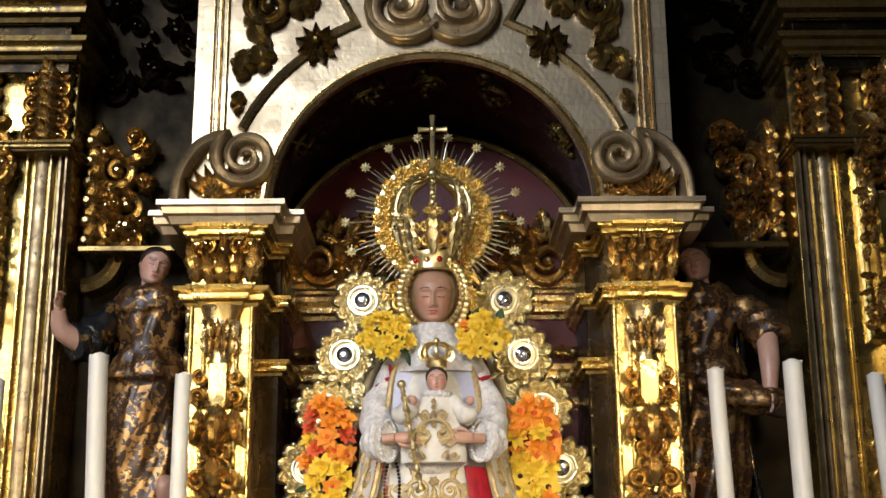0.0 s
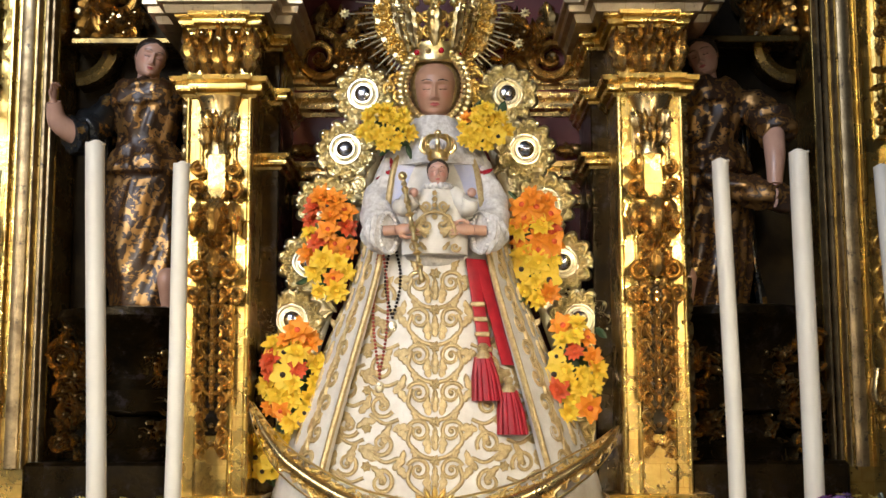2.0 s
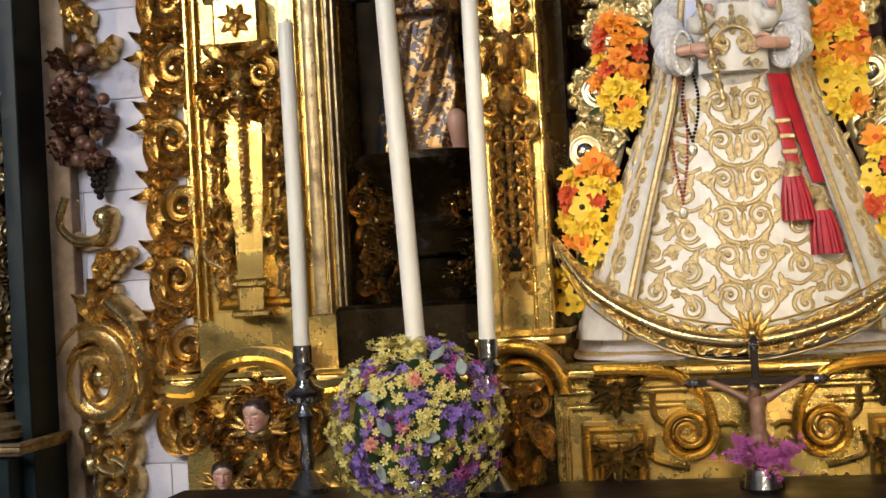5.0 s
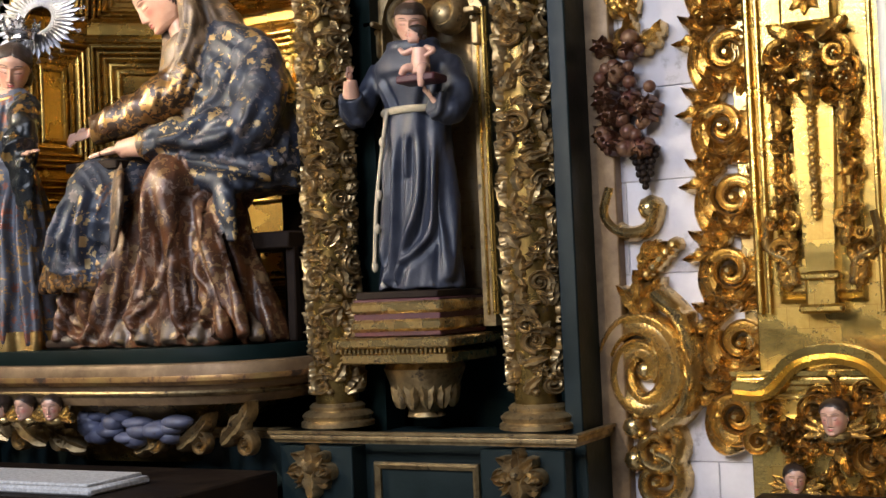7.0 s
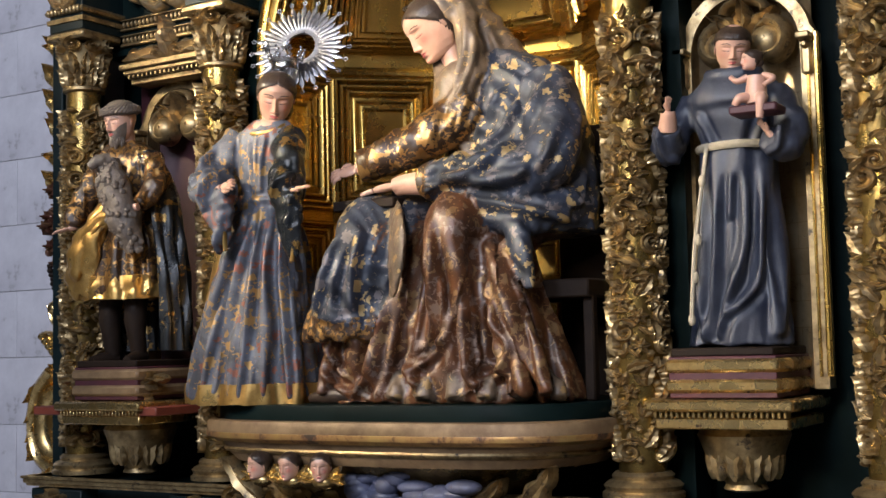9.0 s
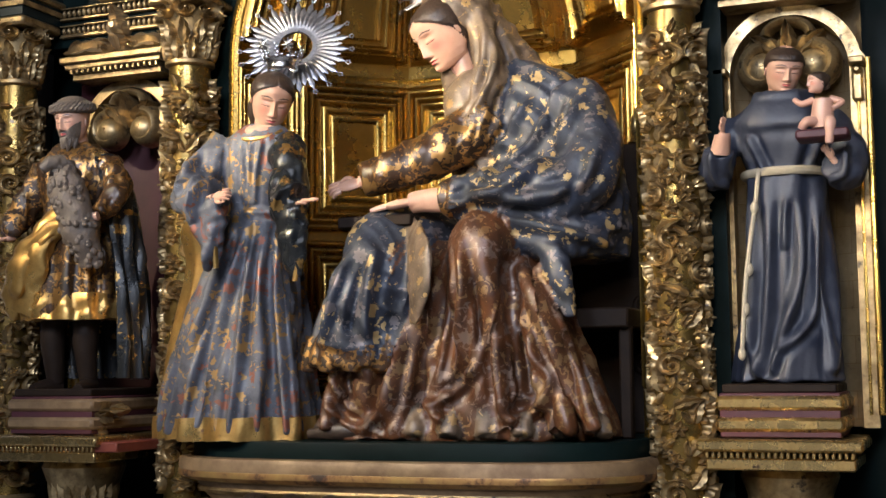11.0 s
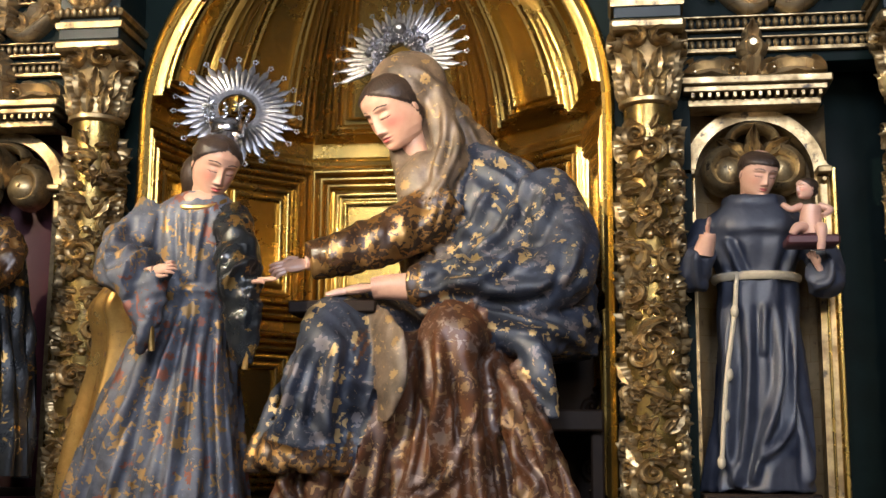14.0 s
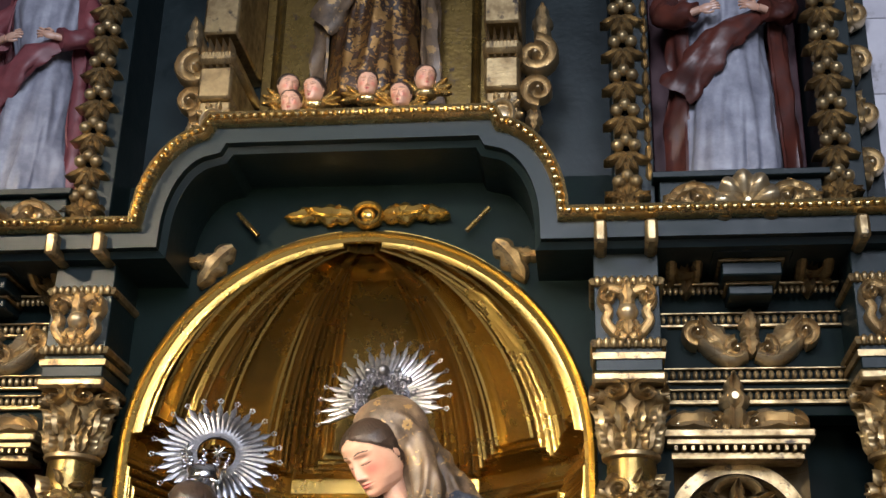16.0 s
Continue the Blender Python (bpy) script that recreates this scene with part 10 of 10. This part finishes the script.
P_PINK = petal_mat("salmon_petal", (0.62, 0.25, 0.15), (0.55, 0.20, 0.14))
P_GREEN = petal_mat("dark_green_leaf", (0.03, 0.06, 0.02), (0.05, 0.09, 0.03))


def bloom_mesh(name, m, seed, rings=((11, 1.0, 20), (9, 0.75, 45), (6, 0.45, 68)), heart=None):
    rg = random.Random(seed)
    g = Geo()
    for n, L, tilt in rings:
        for k in range(n):
            a, t = 2 * math.pi * k / n + rg.uniform(-0.2, 0.2), radians(tilt + rg.uniform(-12, 12))
            l, w = L * rg.uniform(0.85, 1.1), 2.6 * L / n
            rows = []
            for q in np.linspace(0, 1, 5):
                ww = w * math.sin(math.pi * min(0.96, q * 0.8 + 0.16))
                r, hgt = l * q * math.cos(t), l * q * math.sin(t) - 0.22 * l * q * q
                rows.append([(r * math.cos(a) - s * ww * math.sin(a), r * math.sin(a) + s * ww * math.cos(a), hgt + 0.06 * abs(s)) for s in (-1, 0, 1)])
            loft(g, rows)
    ball(g, (0, 0, 0.12), (0.2, 0.2, 0.16), 8, 6, 1)
    return mesh_of(name, g, [m, heart or m], np.zeros(3))


def floret_mesh(name, m, seed, n=11):
    """A loose head of small frilled florets."""
    rg = random.Random(seed)
    g = Geo()
    for k in range(n):
        c = np.array((rg.gauss(0, 0.42), rg.gauss(0, 0.42), 0.15 + rg.uniform(-0.1, 0.35)))
        n5, s = 5, rg.uniform(0.26, 0.38)
        tilt = Euler((rg.uniform(-0.7, 0.7), rg.uniform(-0.7, 0.7), rg.uniform(0, 6))).to_matrix()
        T = np.array(tilt)
        for i in range(n5):
            a = 2 * math.pi * i / n5
            P = np.array([(0, 0, 0), (0.55 * math.cos(a - 0.5), 0.55 * math.sin(a - 0.5), 0.22), (math.cos(a - 0.28), math.sin(a - 0.28), 0.30), (0.86 * math.cos(a), 0.86 * math.sin(a), 0.16), (math.cos(a + 0.28), math.sin(a + 0.28), 0.30), (0.55 * math.cos(a + 0.5), 0.55 * math.sin(a + 0.5), 0.22)]) * s
            g.add(P @ T.T + c, [(0, 1, 3), (1, 2, 3), (0, 3, 5), (3, 4, 5)])
    return mesh_of(name, g, [m], np.zeros(3), False)


def leaf_mesh(name, m):
    g = Geo()
    h = Geo()
    leaf(h, 0, 0, 90, 1.0, 0.62, 0.12, 0.4, 1)
    g.join(h)
    return mesh_of(name, g, [m], np.zeros(3))


BLOOMS = [bloom_mesh("bloom", P_YEL, 1), bloom_mesh("bloom", P_YEL, 2), bloom_mesh("bloom", P_ORA, 3), bloom_mesh("bloom", P_ORA, 4, ((8, 1.0, 12), (6, 0.7, 40)), P_RED), bloom_mesh("bloom", P_RED, 5)]
DAISY = bloom_mesh("bloom", P_YEL, 6, ((6, 1.0, 15),), HAIR)
FLOR = [floret_mesh("floret", P_LEM, 1), floret_mesh("floret", P_LEM, 2), floret_mesh("floret", P_LEM, 3), floret_mesh("floret", P_PUR, 4), floret_mesh("floret", P_PUR, 5), floret_mesh("floret", P_MAG, 6)]
SALMON = bloom_mesh("bloom", P_PINK, 9)
LEAF_S, LEAF_G = leaf_mesh("leaf", P_SAGE), leaf_mesh("leaf", P_GREEN)


def put_bloom(me, parent, c, way, size, rg):
    ob = new(me.name.split(".")[0], me)
    ob.parent = parent
    q = Vector(way).to_track_quat("Z", "Y").to_matrix().to_4x4()
    ob.matrix_local = Matrix.Translation(Vector(c) - Vector(WHERE[parent.name])) @ q @ Matrix.Rotation(rg.uniform(0, 6.28), 4, "Z") @ Matrix.Scale(size, 4)
    return ob


def spray(cx, cz, w, h, y, count, kinds, seed, label, size=0.05):
    rg = random.Random(seed)
    sp = thing("flower_spray", (cx, y, cz - h), label, "flowers", "flower sprays round the robe")
    g = Geo()
    ball(g, (cx, y + 0.05, cz), (w * 0.7, 0.04, h * 0.85), 14, 10)
    part("foliage", g, P_GREEN, sp, "dark green leaves")
    done = []
    tries = 0
    while len(done) < count and tries < 4000:
        tries += 1
        u, v = rg.uniform(-1, 1), rg.uniform(-1, 1)
        if u * u + v * v > 1 or any((u - a) ** 2 * w * w + (v - b) ** 2 * h * h < (size * 0.9) ** 2 for a, b in done):
            continue
        done.append((u, v))
        put_bloom(kinds(u, v, rg), sp, (cx + u * w, y - 0.03 * (1 - u * u) - rg.uniform(0, 0.03), cz + v * h), (u * 0.5, -1, v * 0.4 + 0.1), size * rg.uniform(0.75, 1.25), rg)
    for k in range(8):
        put_bloom(LEAF_G, sp, (cx + rg.uniform(-w, w), y, cz + rg.uniform(-h, h)), (rg.uniform(-1, 1), -0.6, rg.uniform(-1, 1)), 0.06, rg)


def mixed(hot):
    return lambda u, v, rg: BLOOMS[rg.choice((2, 3, 3, 2, 4))] if rg.random() < hot * (0.5 + 0.5 * v) else (DAISY if rg.random() < 0.15 else BLOOMS[rg.choice((0, 1))])


spray(VX - 0.18, 2.69, 0.095, 0.075, 4.83, 22, mixed(0.25), 1, "yellow and orange blooms at the collar", 0.038)
spray(VX + 0.18, 2.69, 0.095, 0.075, 4.83, 22, mixed(0.25), 2, "yellow and orange blooms at the collar", 0.038)
spray(VX - 0.40, 2.26, 0.085, 0.20, 4.93, 26, mixed(1.2), 3, "orange and yellow blooms beside the robe")
spray(VX + 0.385, 2.25, 0.085, 0.21, 4.93, 26, mixed(1.2), 4, "orange and yellow blooms beside the robe")
spray(VX - 0.535, 1.76, 0.095, 0.19, 4.90, 26, mixed(0.7), 5, "yellow and orange blooms low beside the robe")
spray(VX + 0.515, 1.79, 0.09, 0.18, 4.90, 24, mixed(0.6), 6, "yellow and orange blooms low beside the robe")
spray(VX - 0.62, 1.48, 0.06, 0.09, 4.95, 8, mixed(0.2), 7, "pale blooms at the foot of the robe")


def bouquet(cx, cy, cz, rx, rz, seed, label):
    rg = random.Random(seed)
    bq = thing("flower_arrangement", (cx, cy, 0.80), label, "flowers", "altar flower arrangements")
    g = Geo()
    lathe(g, [(0.06, 0.80), (0.09, 0.81), (0.10, 0.88), (0.07, 0.94), (0.09, 0.98)], cx, cy, 20)
    part("vase", g, SILVER, bq, "silver vase")
    g = Geo()
    ball(g, (cx, cy, cz), (rx * 0.80, 0.15, rz * 0.80), 20, 14)
    part("foliage", g, P_GREEN, bq, "dark green leaves")
    n = 250
    for k in range(n):
        t = math.acos(1 - 2 * (k + 0.5) / n)
        a = math.pi * (1 + 5 ** 0.5) * k
        d = np.array((math.sin(t) * math.cos(a), math.sin(t) * math.sin(a), math.cos(t)))
        if d[1] > 0.45:
            continue
        j = rg.uniform(0.84, 1.06)
        c = (cx + d[0] * rx * j, cy + d[1] * 0.20 * j, cz + d[2] * rz * j)
        q = noise.noise(Vector((d[0] * 2.6 + seed, d[1] * 2, d[2] * 2.6))) + rg.uniform(-0.35, 0.35)
        if rg.random() < 0.07:
            put_bloom(LEAF_S, bq, c, tuple(d + np.array((rg.uniform(-1, 1), -0.2, rg.uniform(-1, 1))) * 0.7), 0.07, rg)
        else:
            me = FLOR[rg.choice((0, 1, 2))] if q > -0.02 else FLOR[rg.choice((3, 4, 4, 5))]
            put_bloom(me, bq, c, tuple(d), 0.044 * rg.uniform(0.8, 1.25), rg)
    for k in range(3):
        put_bloom(SALMON, bq, (cx + rg.uniform(-0.15, 0.15), cy - 0.19, cz + rg.uniform(-0.1, 0.2)), (0, -1, 0.2), 0.028, rg)


bouquet(-1.115, 4.22, 1.07, 0.265, 0.265, 3, "yellow and purple statice flowers in a vase")
bouquet(1.27, 4.22, 1.07, 0.27, 0.27, 8, "yellow and purple statice flowers in a vase")
rg = random.Random(2)
bq = thing("flower_arrangement", (VX, 4.36, 0.80), "magenta flowers before the crucifix", "flowers")
g = Geo()
lathe(g, [(0.04, 0.80), (0.06, 0.82), (0.05, 0.88)], VX, 4.36, 16)
part("vase", g, SILVER, bq, "silver vase")
for k in range(16):
    put_bloom(FLOR[5], bq, (VX + rg.uniform(-0.09, 0.09), 4.36 + rg.uniform(-0.05, 0.03), 0.90 + rg.uniform(-0.03, 0.08)), (rg.uniform(-1, 1), -0.7, 0.7), 0.04, rg)

# stones of the wall beside the altars, proud of their mortar
sm = {}
for wall, x0, x1, lb in ((wall_mid, -3.1, -1.8, 0), (wall_left, -9.2, -7.76, 1)):
    rg = random.Random(7)
    z, row = 0.4, 0
    while z < 5.6:
        hgt = 0.40
        x = x0 - (0.35 if row % 2 else 0.0)
        while x < x1:
            L = 0.62
            a, b = max(x, x0), min(x + L, x1)
            if b - a > 0.06:
                key = (round(b - a, 3), rg.randint(0, 2))
                if key not in sm:
                    g = Geo()
                    w = b - a - 0.004
                    box(g, -w / 2, w / 2, -0.006, 0.01, -hgt / 2 + 0.002, hgt / 2 - 0.002, 0.003)
                    sm[key] = mesh_of("stone", g, [STONE], np.zeros(3), False)
                ob = new("stone", sm[key])
                ob.parent = wall
                ob.matrix_local = Matrix.Translation(Vector(((a + b) / 2, 5.41 - rg.uniform(0, 0.002), z + hgt / 2)) - Vector(WHERE[wall.name]))
            x += L
        z += hgt
        row += 1
